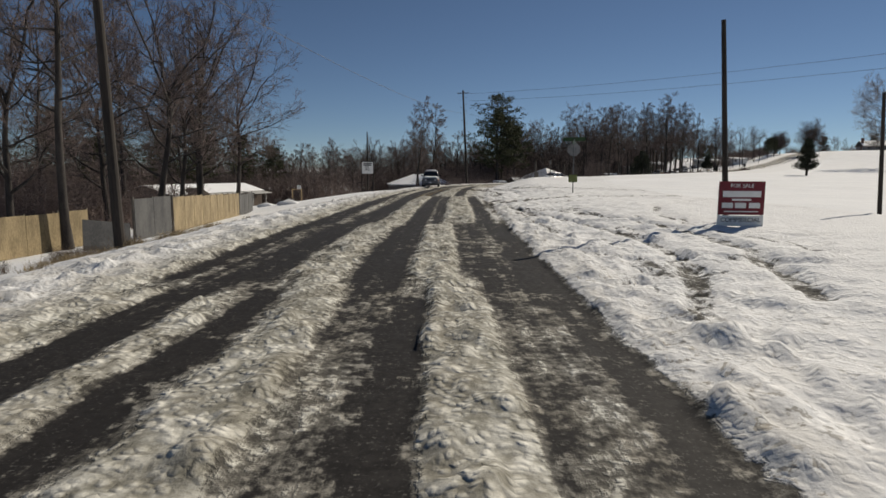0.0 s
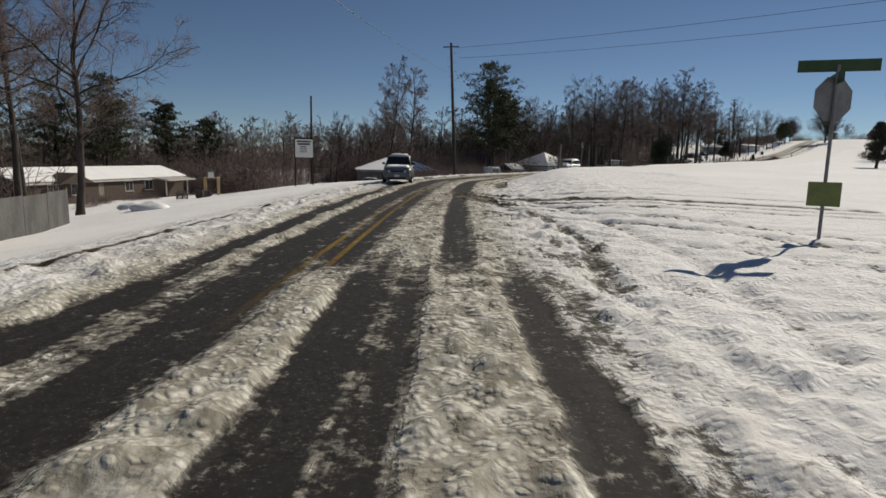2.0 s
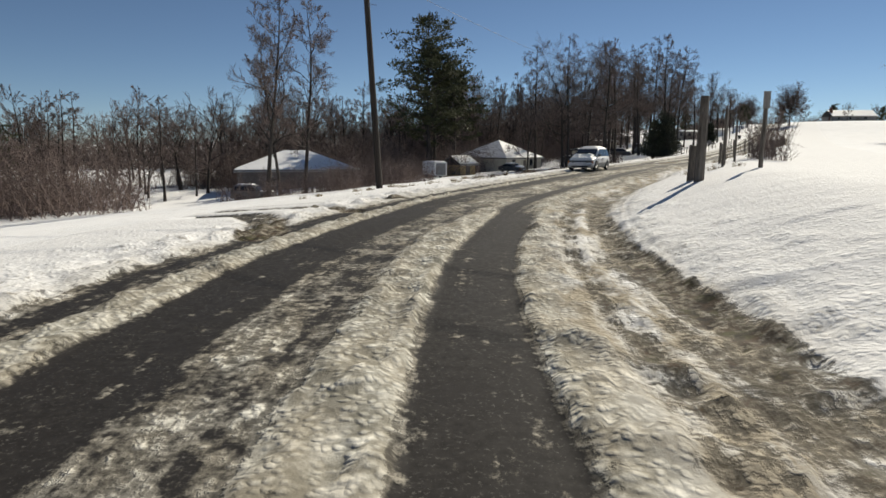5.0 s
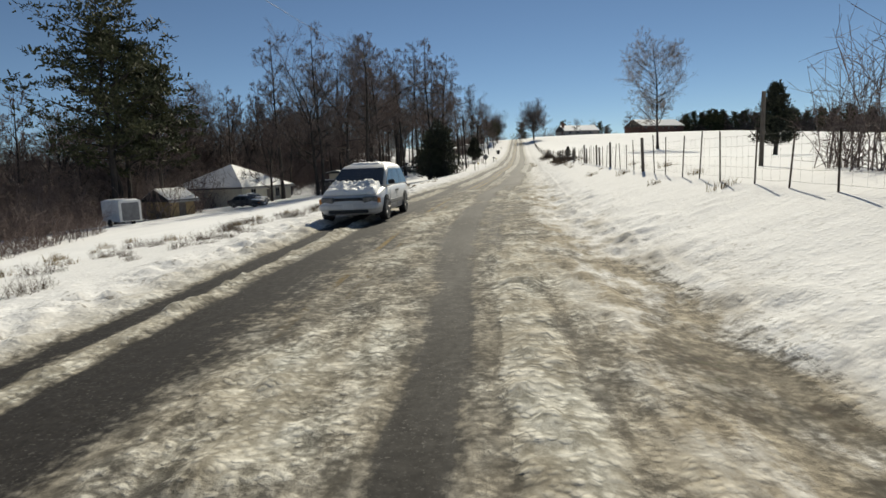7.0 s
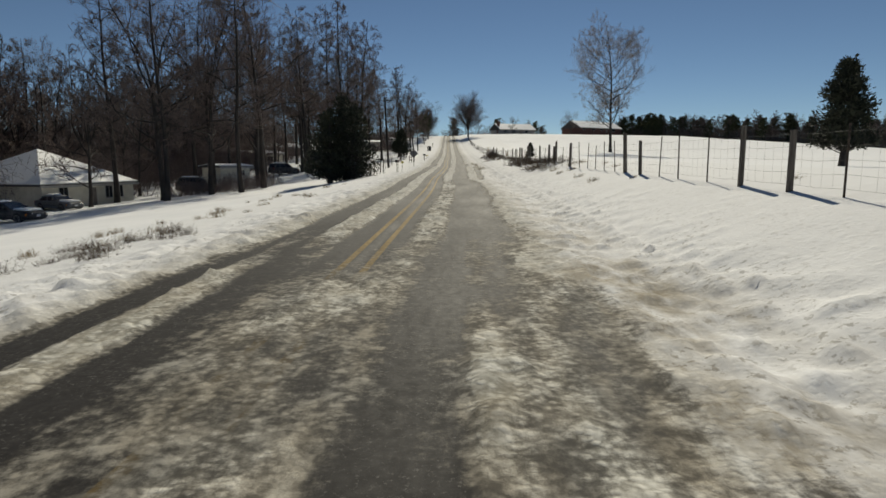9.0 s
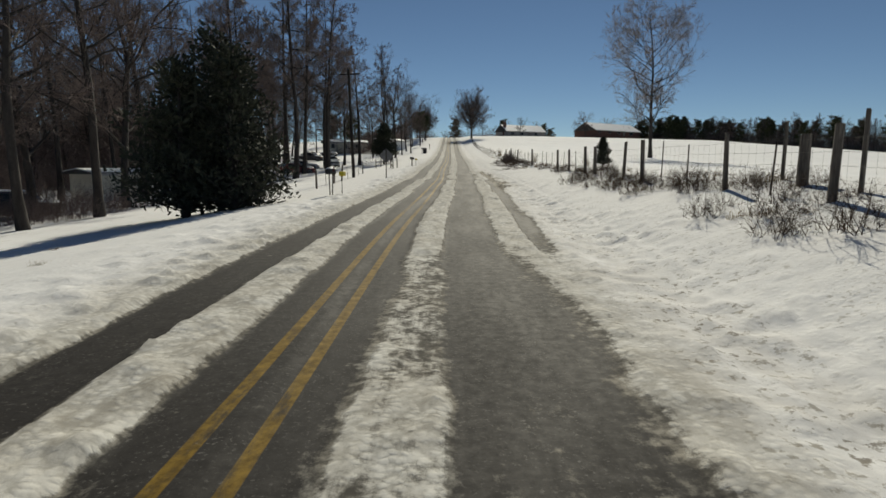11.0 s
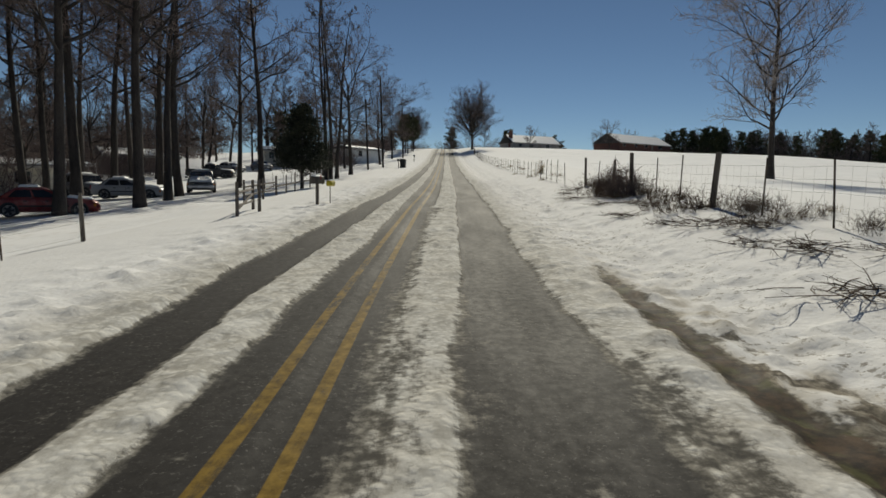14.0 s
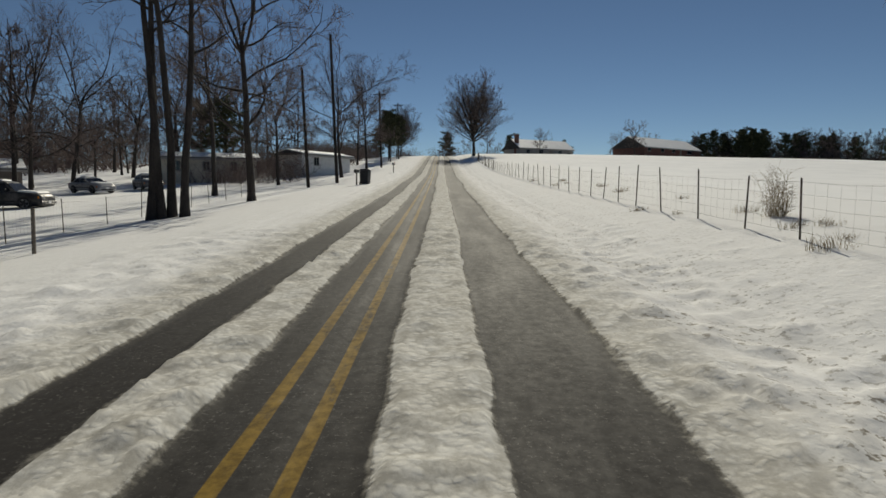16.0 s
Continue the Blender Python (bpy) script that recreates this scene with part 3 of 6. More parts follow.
# ---- building helpers ----
def on(s, c, up=0.0):
    """World place at s metres along the road, c metres right of its centre line, on the ground."""
    x, y = [float(np.interp(s, ALONG, CENTRE[:, j])) for j in (0, 1)]
    wx, wy = [float(np.interp(s, ALONG, WAY[:, j])) for j in (0, 1)]
    x, y = x + wy * c, y - wx * c
    return Vector((x, y, height(x, y) + up))


def heading(s):
    """Turn about z of something that faces along the road."""
    wx, wy = [float(np.interp(s, ALONG, WAY[:, j])) for j in (0, 1)]
    return math.degrees(math.atan2(-wx, wy))


def ground(x, y, up=0.0):
    return Vector((x, y, height(x, y) + up))


def mesh_of(name, verts, faces, material, smooth=False):
    me = bpy.data.meshes.new(name)
    me.from_pydata([tuple(v) for v in verts], [], faces)
    if smooth:
        me.polygons.foreach_set("use_smooth", np.ones(len(me.polygons), bool))
    for m in material if isinstance(material, (list, tuple)) else [material]:
        me.materials.append(m)
    return me


def part(name, bm, material, parent, label=""):
    """Links a bmesh (or mesh) as one mesh object under a thing or part."""
    if isinstance(bm, bmesh.types.BMesh):
        me = bpy.data.meshes.new(name)
        bm.normal_update()
        bm.to_mesh(me)
        bm.free()
        me.materials.append(material)
    else:
        me = bm
    ob = new(name, me)
    ob.parent = parent
    if label:
        ob["label"] = label
    return ob


def thing(name, label, category, m=None, group="", kind=""):
    ob = new(name)
    ob.empty_display_size = 0.2
    if m is not None:
        ob.matrix_world = m
    return tagged(ob, label, category, group, kind)


def at(p, rz=0.0, rx=0.0, ry=0.0):
    return pose(p[0], p[1], p[2], rx, ry, rz)


def box(bm, size, place, rot=(0, 0, 0), bevel=0.0, taper=None):
    """A bevelled box by its size and centre; taper scales its top."""
    g = bmesh.ops.create_cube(bm, size=1.0)
    vs = g["verts"]
    for v in vs:
        k = taper if taper and v.co.z > 0 else (1, 1)
        v.co = Vector((v.co.x * size[0] * k[0], v.co.y * size[1] * k[1], v.co.z * size[2]))
    if bevel:
        es = list({e for v in vs for e in v.link_edges})
        r = bmesh.ops.bevel(bm, geom=es, offset=bevel, segments=1, affect="EDGES")
        vs = list({v for f in r["faces"] for v in f.verts} | {v for v in vs if v.is_valid})
    bmesh.ops.transform(bm, matrix=pose(*place, *rot), verts=vs)
    return bm


def rod(bm, a, b, r0, r1=None, n=8):
    """A tapered round bar from a to b."""
    a, b = Vector(a), Vector(b)
    r1 = r0 if r1 is None else r1
    d = b - a
    q = d.to_track_quat("Z", "Y").to_matrix().to_4x4()
    bmesh.ops.create_cone(bm, cap_ends=True, segments=n, radius1=r0, radius2=r1, depth=d.length, matrix=Matrix.Translation((a + b) / 2) @ q)
    return bm


def bm_box(size, place, rot=(0, 0, 0), bevel=0.0, taper=None):
    return box(bmesh.new(), size, place, rot, bevel, taper)


def bm_rod(a, b, r0, r1=None, n=8):
    return rod(bmesh.new(), a, b, r0, r1, n)


def prism(profile, depth, axis="x", bevel=0.0):
    """A closed outline in two axes, drawn out along the third, centred."""
    bm = bmesh.new()
    ends = []
    for k in (-depth / 2, depth / 2):
        ends.append([bm.verts.new({"x": (k, u, v), "y": (u, k, v), "z": (u, v, k)}[axis]) for u, v in profile])
    n = len(profile)
    bm.faces.new(ends[0]), bm.faces.new(ends[1][::-1])
    for i in range(n):
        bm.faces.new((ends[0][i], ends[1][i], ends[1][(i + 1) % n], ends[0][(i + 1) % n]))
    bmesh.ops.recalc_face_normals(bm, faces=bm.faces)
    if bevel:
        bmesh.ops.bevel(bm, geom=list(bm.edges), offset=bevel, segments=2, affect="EDGES")
    return bm


# ---- trees ----
def tube(verts, faces, path, radii, n):
    """Adds a tapered tube along a path of points to the lists."""
    base = len(verts)
    for i, (p, r) in enumerate(zip(path, radii)):
        d = (path[min(i + 1, len(path) - 1)] - path[max(i - 1, 0)])
        d = d.normalized() if d.length > 1e-6 else Vector((0, 0, 1))
        u = d.orthogonal().normalized()
        w = d.cross(u)
        for k in range(n):
            a = 2 * math.pi * k / n
            verts.append(p + (u * math.cos(a) + w * math.sin(a)) * r)
    for i in range(len(path) - 1):
        for k in range(n):
            a, b = base + i * n + k, base + i * n + (k + 1) % n
            faces.append((a, b, b + n, a + n))


def bare_tree(seed, height_m, trunk_r, clear=0.35, spread=0.35, limbs=14, kids=(6, 5, 2), rise=0.6, bark=None, twig=None, forks=1, fine=0.010, leaders=0, crook=0.16, dome=0.0, oval=False):
    """Meshes of a leafless tree: trunk with crooked limbs, and the twigs of its crown."""
    rng = random.Random(seed)
    wood_v, wood_f, twig_v, twig_f = [], [], [], []

    def wander(start, way, length, steps, wobble, lift=0.0):
        pts, d = [start], way.normalized()
        for _ in range(steps):
            d = (d + Vector((rng.gauss(0, wobble), rng.gauss(0, wobble), rng.gauss(0, wobble) + lift))).normalized()
            pts.append(pts[-1] + d * length / steps)
        return pts

    def off(d, lo, hi, up):
        """A direction that leaves d by an angle between lo and hi degrees."""
        u = d.orthogonal().normalized()
        u = (u * math.cos(w := rng.random() * 6.283) + d.cross(u) * math.sin(w)).normalized()
        a = radians(rng.uniform(lo, hi))
        return (d * math.cos(a) + u * math.sin(a) + Vector((0, 0, up))).normalized()

    def shoot(p, d, ln, r, level):
        steps = (7, 5, 3, 2)[level]
        pts = wander(p, d, ln, steps, (crook, crook * 1.2, .2, .2)[level], (.045, .05, .06, .05)[level])
        end = max(fine * .45, r * .22)
        rad = [r + (end - r) * j / steps for j in range(steps + 1)]
        v, f = (wood_v, wood_f) if level < 2 else (twig_v, twig_f)
        tube(v, f, pts, rad, (6, 4, 3, 3)[level])
        if level > 2 or level >= len(kids):
            return
        n = kids[level]
        for k in range(n):
            q = .25 + .75 * (k + rng.random()) / n
            i = min(steps - 1, int(q * steps))
            c = pts[i].lerp(pts[i + 1], q * steps - i)
            dd = (pts[i + 1] - pts[i]).normalized()
            cl = ln * (.62 - .28 * q) * rng.uniform(.65, 1.2)
            shoot(c, off(dd, 25, 62, .1), cl, max(fine * (1.25 if level == 1 else .8), rad[i] * .5) if level else max(.012, rad[i] * .5), level + 1)

    for fork in range(forks):
        lean = Vector((rng.gauss(0, .03), rng.gauss(0, .03), 1)) if fork == 0 else Vector((rng.uniform(-.12, .12), rng.uniform(-.12, .12), 1))
        h = height_m * (1 if fork == 0 else rng.uniform(.8, .97))
        base = Vector((rng.uniform(-1, 1), rng.uniform(-1, 1), 0)) * (.9 if fork else 0)
        top = h * (.5 if leaders else .42 if dome else .97)
        trunk = wander(base + Vector((0, 0, -.3)), lean, top, 12, .03, .06)
        rad = [trunk_r * (1 - (.5 if leaders else .9) * (i / 12) ** .85) * (1.3 if i == 0 else 1) for i in range(13)]
        tube(wood_v, wood_f, trunk, rad, 8)
        for k in range(leaders):
            a = k * 6.283 / leaders + rng.uniform(-.5, .5)
            tilt = rng.uniform(.25, .6)
            shoot(trunk[12 - k % 2], Vector((math.cos(a) * tilt, math.sin(a) * tilt, 1)), h * rng.uniform(.42, .52), rad[12] * .8, 0)
        for k in range(limbs if dome else 0):
            # limbs fan out evenly to the surface of a dome
            up = .08 + .9 * (k + .5) / limbs
            a = k * 2.39996
            flat = math.sqrt(1 - up * up)
            q = clear + (.42 - clear) * min(1, .25 + up * .8 * rng.uniform(.7, 1.1))
            i = min(11, int(q / .42 * 12))
            p = trunk[i]
            end = Vector((math.cos(a) * flat * dome * .5, math.sin(a) * flat * dome * .5, h * (.3 + .7 * up))) * rng.uniform(.9, 1.06)
            d = end - p
            shoot(p, d.normalized() + Vector((0, 0, .12)), d.length, .03 + d.length * .014, 0)
        for k in range(0 if dome else limbs):
            f = clear + (1 - clear) * (k + rng.random()) / limbs * .96
            if leaders:
                f = clear * 2 + (1 - clear * 2) * (k + rng.random()) / limbs
            f = min(f, .97)
            i = min(11, int(f * 12))
            p = trunk[i].lerp(trunk[i + 1], f * 12 - i)
            a = k * 2.4 + rng.uniform(-.5, .5)
            out = Vector((math.cos(a), math.sin(a), rise * rng.uniform(.3, 1.5)))
            g = (f - clear) / (1 - clear) if not leaders else 0
            ln = height_m * spread * (.42 + .7 * math.sin(math.pi * (.16 + .72 * g)) if oval else 1.1 - .75 * g) * rng.uniform(.6, 1.15)
            shoot(p, out, ln, min(rad[i] * .5, .025 + ln * .013), 0)
    return mesh_of("trunk", wood_v, wood_f, bark or BARK, True), mesh_of("crown", twig_v, twig_f, twig or TWIG)


def tree_thing(name, meshes, label, m, group="", category="tree", names=("trunk", "crown")):
    t = thing(name, label, category, m, group)
    for n, me in zip(names, meshes):
        part(n, me, None, t)
    return t


def leaf_spray(verts, faces, rng, centre, radius, count, size, flat=0.6, up=0.3):
    """Many small blades round a centre."""
    for _ in range(count):
        d = Vector((rng.gauss(0, 1), rng.gauss(0, 1), rng.gauss(0, 1) * flat))
        d = d.normalized() * radius * rng.random() ** .45
        p = centre + Vector((d.x, d.y, d.z * flat))
        w = (d.normalized() + Vector((rng.gauss(0, .6), rng.gauss(0, .6), up + rng.gauss(0, .5)))).normalized()
        u = w.orthogonal().normalized()
        u = (u * math.cos(rng.random() * 6.3) + w.cross(u) * math.sin(rng.random() * 6.3))
        s = size * rng.uniform(.6, 1.4)
        b = len(verts)
        verts.extend((p - u * s * .22, p + u * s * .22, p + w * s + u * s * .1, p + w * s - u * s * .12))
        faces.append((b, b + 1, b + 2, b + 3))


def pine_tree(seed, height_m, trunk_r, width, bare=0.35, blade=0.3, boughs=44, per=24, trunks=1):
    """A pine with irregular boughs that carry flat clumps of needles, and gaps between them."""
    rng = random.Random(seed)
    wv, wf, nv, nf = [], [], [], []
    for k in range(trunks):
        lean = Vector((rng.gauss(0, .03), rng.gauss(0, .03), 1))
        off = Vector((rng.uniform(-1, 1), rng.uniform(-1, 1), 0)) * (2.2 if k else 0)
        h = height_m * (1 if k == 0 else rng.uniform(.78, .92))
        pts = [off + lean * h * i / 10 + Vector((rng.gauss(0, .1), rng.gauss(0, .1), -.3 if i == 0 else 0)) for i in range(11)]
        tube(wv, wf, pts, [trunk_r * (1 - .85 * i / 10) for i in range(11)], 8)
        n = boughs // trunks
        for j in range(n):
            f = bare + (1 - bare) * ((j + rng.random()) / n) ** .85
            i = min(9, int(f * 10))
            p = pts[i].lerp(pts[i + 1], f * 10 - i)
            a = j * 2.4 + rng.uniform(-.7, .7)
            u = (f - bare) / (1 - bare)
            prof = .66 + .42 * math.sin(math.pi * min(1, u * 1.1 + .1)) - .75 * max(0, u - .72)
            ln = width * .5 * prof * rng.uniform(.5, 1.15)
            way = Vector((math.cos(a), math.sin(a), rng.uniform(-.05, .35)))
            path = [p]
            for q in range(4):
                way = (way + Vector((rng.gauss(0, .18), rng.gauss(0, .18), .07))).normalized()
                path.append(path[-1] + way * ln / 4)
            tube(wv, wf, path, [.03 + ln * .012, .025 + ln * .009, .02 + ln * .006, .015, .01], 4)
            for q in range(1, 5):
                for _ in range(2 if q > 1 else 1):
                    if rng.random() < .85:
                        side = Vector((rng.gauss(0, .5), rng.gauss(0, .5), rng.gauss(.12, .15))) * (.3 + ln * .14)
                        tip = path[q] + side
                        tube(wv, wf, [path[q], tip], [.014, .008], 3)
                        leaf_spray(nv, nf, rng, tip, width * rng.uniform(.045, .085), int(per * rng.uniform(.7, 1.4)), blade * rng.uniform(.8, 1.2), .5, .5)
        leaf_spray(nv, nf, rng, pts[10], width * .07, per * 2, blade)
    return mesh_of("trunk", wv, wf, BARK, True), mesh_of("crown", nv, nf, NEEDLE)


def cedar_tree(seed, height_m, width, stem=0.1, blade=0.16, count=15000, columns=1):
    """A dense juniper: foliage to the ground with an uneven outline."""
    rng = random.Random(seed)
    wv, wf, nv, nf = [], [], [], []
    tips = []
    for k in range(columns):
        off = Vector((0, 0, 0)) if k == 0 else Vector((math.cos(k * 2.4), math.sin(k * 2.4), 0)) * width * .22
        h = height_m * (1 if k == 0 else rng.uniform(.7, .95))
        tube(wv, wf, [off + Vector((0, 0, -.2)), off + Vector((rng.gauss(0, .1), rng.gauss(0, .1), h * .5)), off + Vector((0, 0, h * .96))], [.16, .1, .02], 7)
        for j in range(150 if columns == 1 else 110):
            f = stem + (1 - stem) * rng.random() ** 1.25
            a = rng.random() * 6.283
            r = width * (.5 if columns == 1 else .36) * (1 - f) ** .62 * (.6 + .4 * math.sin(min(1, f * 5) * 1.57)) * rng.uniform(.55, 1.12)
            tip = off + Vector((math.cos(a) * r, math.sin(a) * r, h * f + r * .25))
            tube(wv, wf, [off + Vector((0, 0, max(.05, h * f - r * .2))), tip], [.03, .01], 4)
            tips.append((off + Vector((0, 0, h * f - r * .1)), tip))
    each = max(8, count // len(tips))
    for p, tip in tips:
        for q in (.55, .8, 1.0):
            leaf_spray(nv, nf, rng, p.lerp(tip, q), .16 + .07 * width * rng.uniform(.5, 1.2), each // 3, blade, .8, .55)
    return mesh_of("trunk", wv, wf, BARK, True), mesh_of("crown", nv, nf, CEDAR)


def thicket_mesh(seed, width, height_m, stems, material, fine=0.012, lean=.25):
    """Bare stems and twigs of undergrowth."""
    rng = random.Random(seed)
    v, f = [], []
    for _ in range(stems):
        a, r = rng.random() * 6.283, width * .5 * rng.random() ** .6
        p = Vector((math.cos(a) * r, math.sin(a) * r * .6, -.1))
        h = height_m * rng.uniform(.4, 1.05)
        d = Vector((rng.gauss(0, lean), rng.gauss(0, lean), 1)).normalized()
        pts = [p]
        for _ in range(4):
            d = (d + Vector((rng.gauss(0, .15), rng.gauss(0, .15), .1))).normalized()
            pts.append(pts[-1] + d * h / 4)
        tube(v, f, pts, [fine * 1.6, fine * 1.4, fine * 1.1, fine * .8, fine * .4], 3)
        for q in range(1, 5):
            for _ in range(3):
                w = (d * .5 + Vector((rng.gauss(0, .8), rng.gauss(0, .8), rng.gauss(.1, .5)))).normalized()
                e = pts[q].lerp(pts[q - 1], rng.random())
                m = e + w * h * rng.uniform(.12, .3)
                tube(v, f, [e, m], [fine * .8, fine * .35], 3)
                w2 = (w + Vector((rng.gauss(0, .8), rng.gauss(0, .8), rng.gauss(.2, .5)))).normalized()
                tube(v, f, [e.lerp(m, .6), m + w2 * h * rng.uniform(.06, .14)], [fine * .55, fine * .3], 3)
    return mesh_of("stems", v, f, material)


def tuft_mesh(seed, width, height_m, blades, material):
    """Dry grass blades bending outwards."""
    rng = random.Random(seed)
    v, f = [], []
    for _ in range(blades):
        a, r = rng.random() * 6.283, width * .5 * rng.random()
        p = Vector((math.cos(a) * r, math.sin(a) * r, -.03))
        h = height_m * rng.uniform(.4, 1.1)
        bend = Vector((rng.gauss(0, .35), rng.gauss(0, .35), 0)) * h
        side = Vector((rng.gauss(0, 1), rng.gauss(0, 1), 0)).normalized() * .007
        b = len(v)
        m, t = p + Vector((0, 0, h * .6)) + bend * .3, p + Vector((0, 0, h)) + bend
        v.extend((p - side, p + side, m + side * .8, m - side * .8, t))
        f.extend(((b, b + 1, b + 2, b + 3), (b + 3, b + 2, b + 4)))
    return mesh_of("blades", v, f, material)


TALL = [bare_tree(11 + i, 23, .27, .32, .2, 26, (8, 7, 4), .55, fine=.014) for i in range(3)]
OAK = [bare_tree(31 + i, 21, .28, .2, .3, 10, (8, 8, 5), .45, fine=.014, leaders=4 + i % 2, crook=.2) for i in range(3)]
POPLAR = [bare_tree(51 + i, 22, .22, .3, .15, 26, (6, 6, 2), 1.0, fine=.014) for i in range(2)]
PALE = [bare_tree(71 + i, 17, .2, .25, .24, 24, (8, 7, 4), .9, fine=.014) for i in range(2)]
SYCAMORE = bare_tree(93, 24, .34, .2, .3, 38, (9, 8, 5), .6, BARK, PALE_TWIG, fine=.015, crook=.15, oval=True)
ROUND = bare_tree(95, 14.5, .42, .14, .37, 42, (8, 7, 5), .95, fine=.017, crook=.07, dome=12.0)
CLUMP = [bare_tree(101 + i, 20, .19, .4, .14, 14, (7, 6, 3), .7, forks=4, fine=.013) for i in range(2)]
FAR = [bare_tree(111 + i, 18, .26, .22, .28, 16, (6, 7), .8, fine=.036, crook=.18) for i in range(2)] + [bare_tree(115 + i, 16, .3, .18, .32, 7, (7, 8), .5, fine=.036, leaders=5, crook=.15) for i in range(2)]
PINE = [pine_tree(121, 20, .3, 13.5, .26, .32, 84, 27, 2), pine_tree(123, 15, .24, 8, .3, .34, 46, 24)]
FAR_PINE = pine_tree(127, 15, .24, 8.5, .08, .75, 34, 12)
BIG_CEDAR = cedar_tree(141, 6.6, 6.4, .03, .17, 26000, 5)
MID_CEDAR = cedar_tree(147, 6.2, 5.4, .2, .15, 20000)
YOUNG_CEDAR = cedar_tree(143, 4.6, 3.0, .18, .13, 12000)
THICKET = [thicket_mesh(161 + i, 9, 4.0, 90, TWIG, .016, .42) for i in range(3)]
BRUSHY = [thicket_mesh(171 + i, 2.6, 1.0, 60, BRUSH, .006, .7) for i in range(2)]
SAPLINGS = thicket_mesh(181, 3.2, 4.6, 26, TWIG, .014, .12)
SAPLINGS_LOW = thicket_mesh(185, 1.6, 1.15, 70, TWIG, .007, .25)


def branch_heap(seed):
    """Cut branches lying across each other."""
    rng = random.Random(seed)
    v, f = [], []
    for _ in range(46):
        a, ln = rng.random() * 6.283, rng.uniform(.4, 1.5)
        p = Vector((rng.gauss(0, .5), rng.gauss(0, .4), rng.uniform(.0, .2)))
        d = Vector((math.cos(a), math.sin(a), rng.gauss(.05, .12)))
        mid = p + d * ln * .5 + Vector((rng.gauss(0, .06), rng.gauss(0, .06), rng.gauss(.03, .04)))
        tube(v, f, [p, mid, p + d * ln], [.014, .011, .005], 4)
        for _ in range(4):
            w = (d + Vector((rng.gauss(0, .6), rng.gauss(0, .6), rng.gauss(.1, .25)))).normalized()
            q = p + d * ln * rng.uniform(.3, .95)
            tube(v, f, [q, q + w * rng.uniform(.12, .4)], [.006, .003], 3)
    return mesh_of("branches", v, f, BRUSH)


DRY_SHRUB = thicket_mesh(187, .9, 1.7, 50, GRASS, .005, .08)
BRANCHES = [branch_heap(201), branch_heap(202)]
TUFT = [tuft_mesh(191 + i, .9, .42, 90, GRASS) for i in range(2)]


def tree_at(kind, p, size=1.0, turn=0.0, label="tall leafless tree with dark bark in the snow", group="bare trees", name="bare_tree", names=("trunk", "crown")):
    t = tree_thing(name, kind, label, at(p, turn), group, names=names)
    t.scale = (size, size, size)
    return t


_rng = random.Random(5)


# trees behind the yard at the start of the drive
LEFT_YARD = "tall leafless oak with spreading dark limbs behind a fence"
for x, y, k, sz, tn in ((-24, 33, 0, 1.0, 10), (-19.5, 31, 1, 1.1, 80), (-20, 42, 2, 1.12, 200), (-20.2, 37, 1, .95, 300), (-21.5, 53, 0, 1.15, 30), (-22.3, 50.5, 2, 1.0, 150), (-28, 50, 0, 1.1, 260), (-25.2, 73.3, 2, 1.25, 120), (-24, 60, 1, 1.1, 90)):
    tree_at(OAK[k] if k != 1 else TALL[0], ground(x, y), sz * .84, tn, LEFT_YARD, "yard trees")
for x, y, k, sz in ((-33, 62, 0, 1.1), (-38, 48, 1, 1.0), (-44, 66, 2, 1.2), (-30, 74, 1, 1.1), (-50, 80, 0, 1.2), (-36, 84, 2, 1.0)):
    tree_at(TALL[k], ground(x, y), sz, x * 7, "slender leafless tree among dense winter woods", "woodland trees")
for x, y, k, sz in ((-52, 128, 0, .92), (-59, 127, 0, .84), (-65, 121, 0, .8), (-46, 139, 1, 1.0), (-41, 146, 1, .85), (-70, 110, 0, .9), (-55, 95, 1, .8), (-64, 70, 1, .8)):
    tree_at(PINE[k], ground(x, y), sz, x * 13, "dark green pine in the far woods", "pines", "pine_tree", ("trunk", "crown"))

# woods far behind the left-hand houses
for i in range(34):
    x = -75 + i * 3.4 + _rng.uniform(-2, 2)
    y = 172 + _rng.uniform(0, 36) + max(0, x + 20) * .5
    tree_at(_rng.choice(FAR), ground(x, y), _rng.uniform(.75, 1.05), _rng.uniform(0, 360), "leafless tree in a far brown wood", "far woodland trees")
for s, c, k, sz, tn in ((113, -33, 0, 1.25, 20), (118.5, -34, 1, 1.22, 130), (116.5, -35.5, 0, 1.05, 220)):
    tree_at(PALE[k], on(s, c), sz, tn, "tall slim leafless tree beside a house", "house trees")
tree_at(PINE[0], ground(15.0, 170), 1.28, 40, "large dark green pine with two trunks", "pines", "pine_tree", ("trunk", "crown"))
tree_at(PINE[1], ground(20.5, 174), 1.2, 140, "dark green pine with a bare lower trunk", "pines", "pine_tree", ("trunk", "crown"))
for i in range(46):
    x = -34 + i * 2.6 + _rng.uniform(-2, 2)
    tree_at(_rng.choice(FAR), ground(x, 206 + _rng.uniform(0, 30) + max(0, x) * .55), _rng.uniform(.6, .95), _rng.uniform(0, 360), "leafless tree in a far brown wood", "far woodland trees")
for i in range(26):
    tree_at(_rng.choice(FAR), ground(-52 - _rng.uniform(0, 40), 30 + i * 5), _rng.uniform(.7, .95), _rng.uniform(0, 360), "leafless tree in a far brown wood", "far woodland trees")
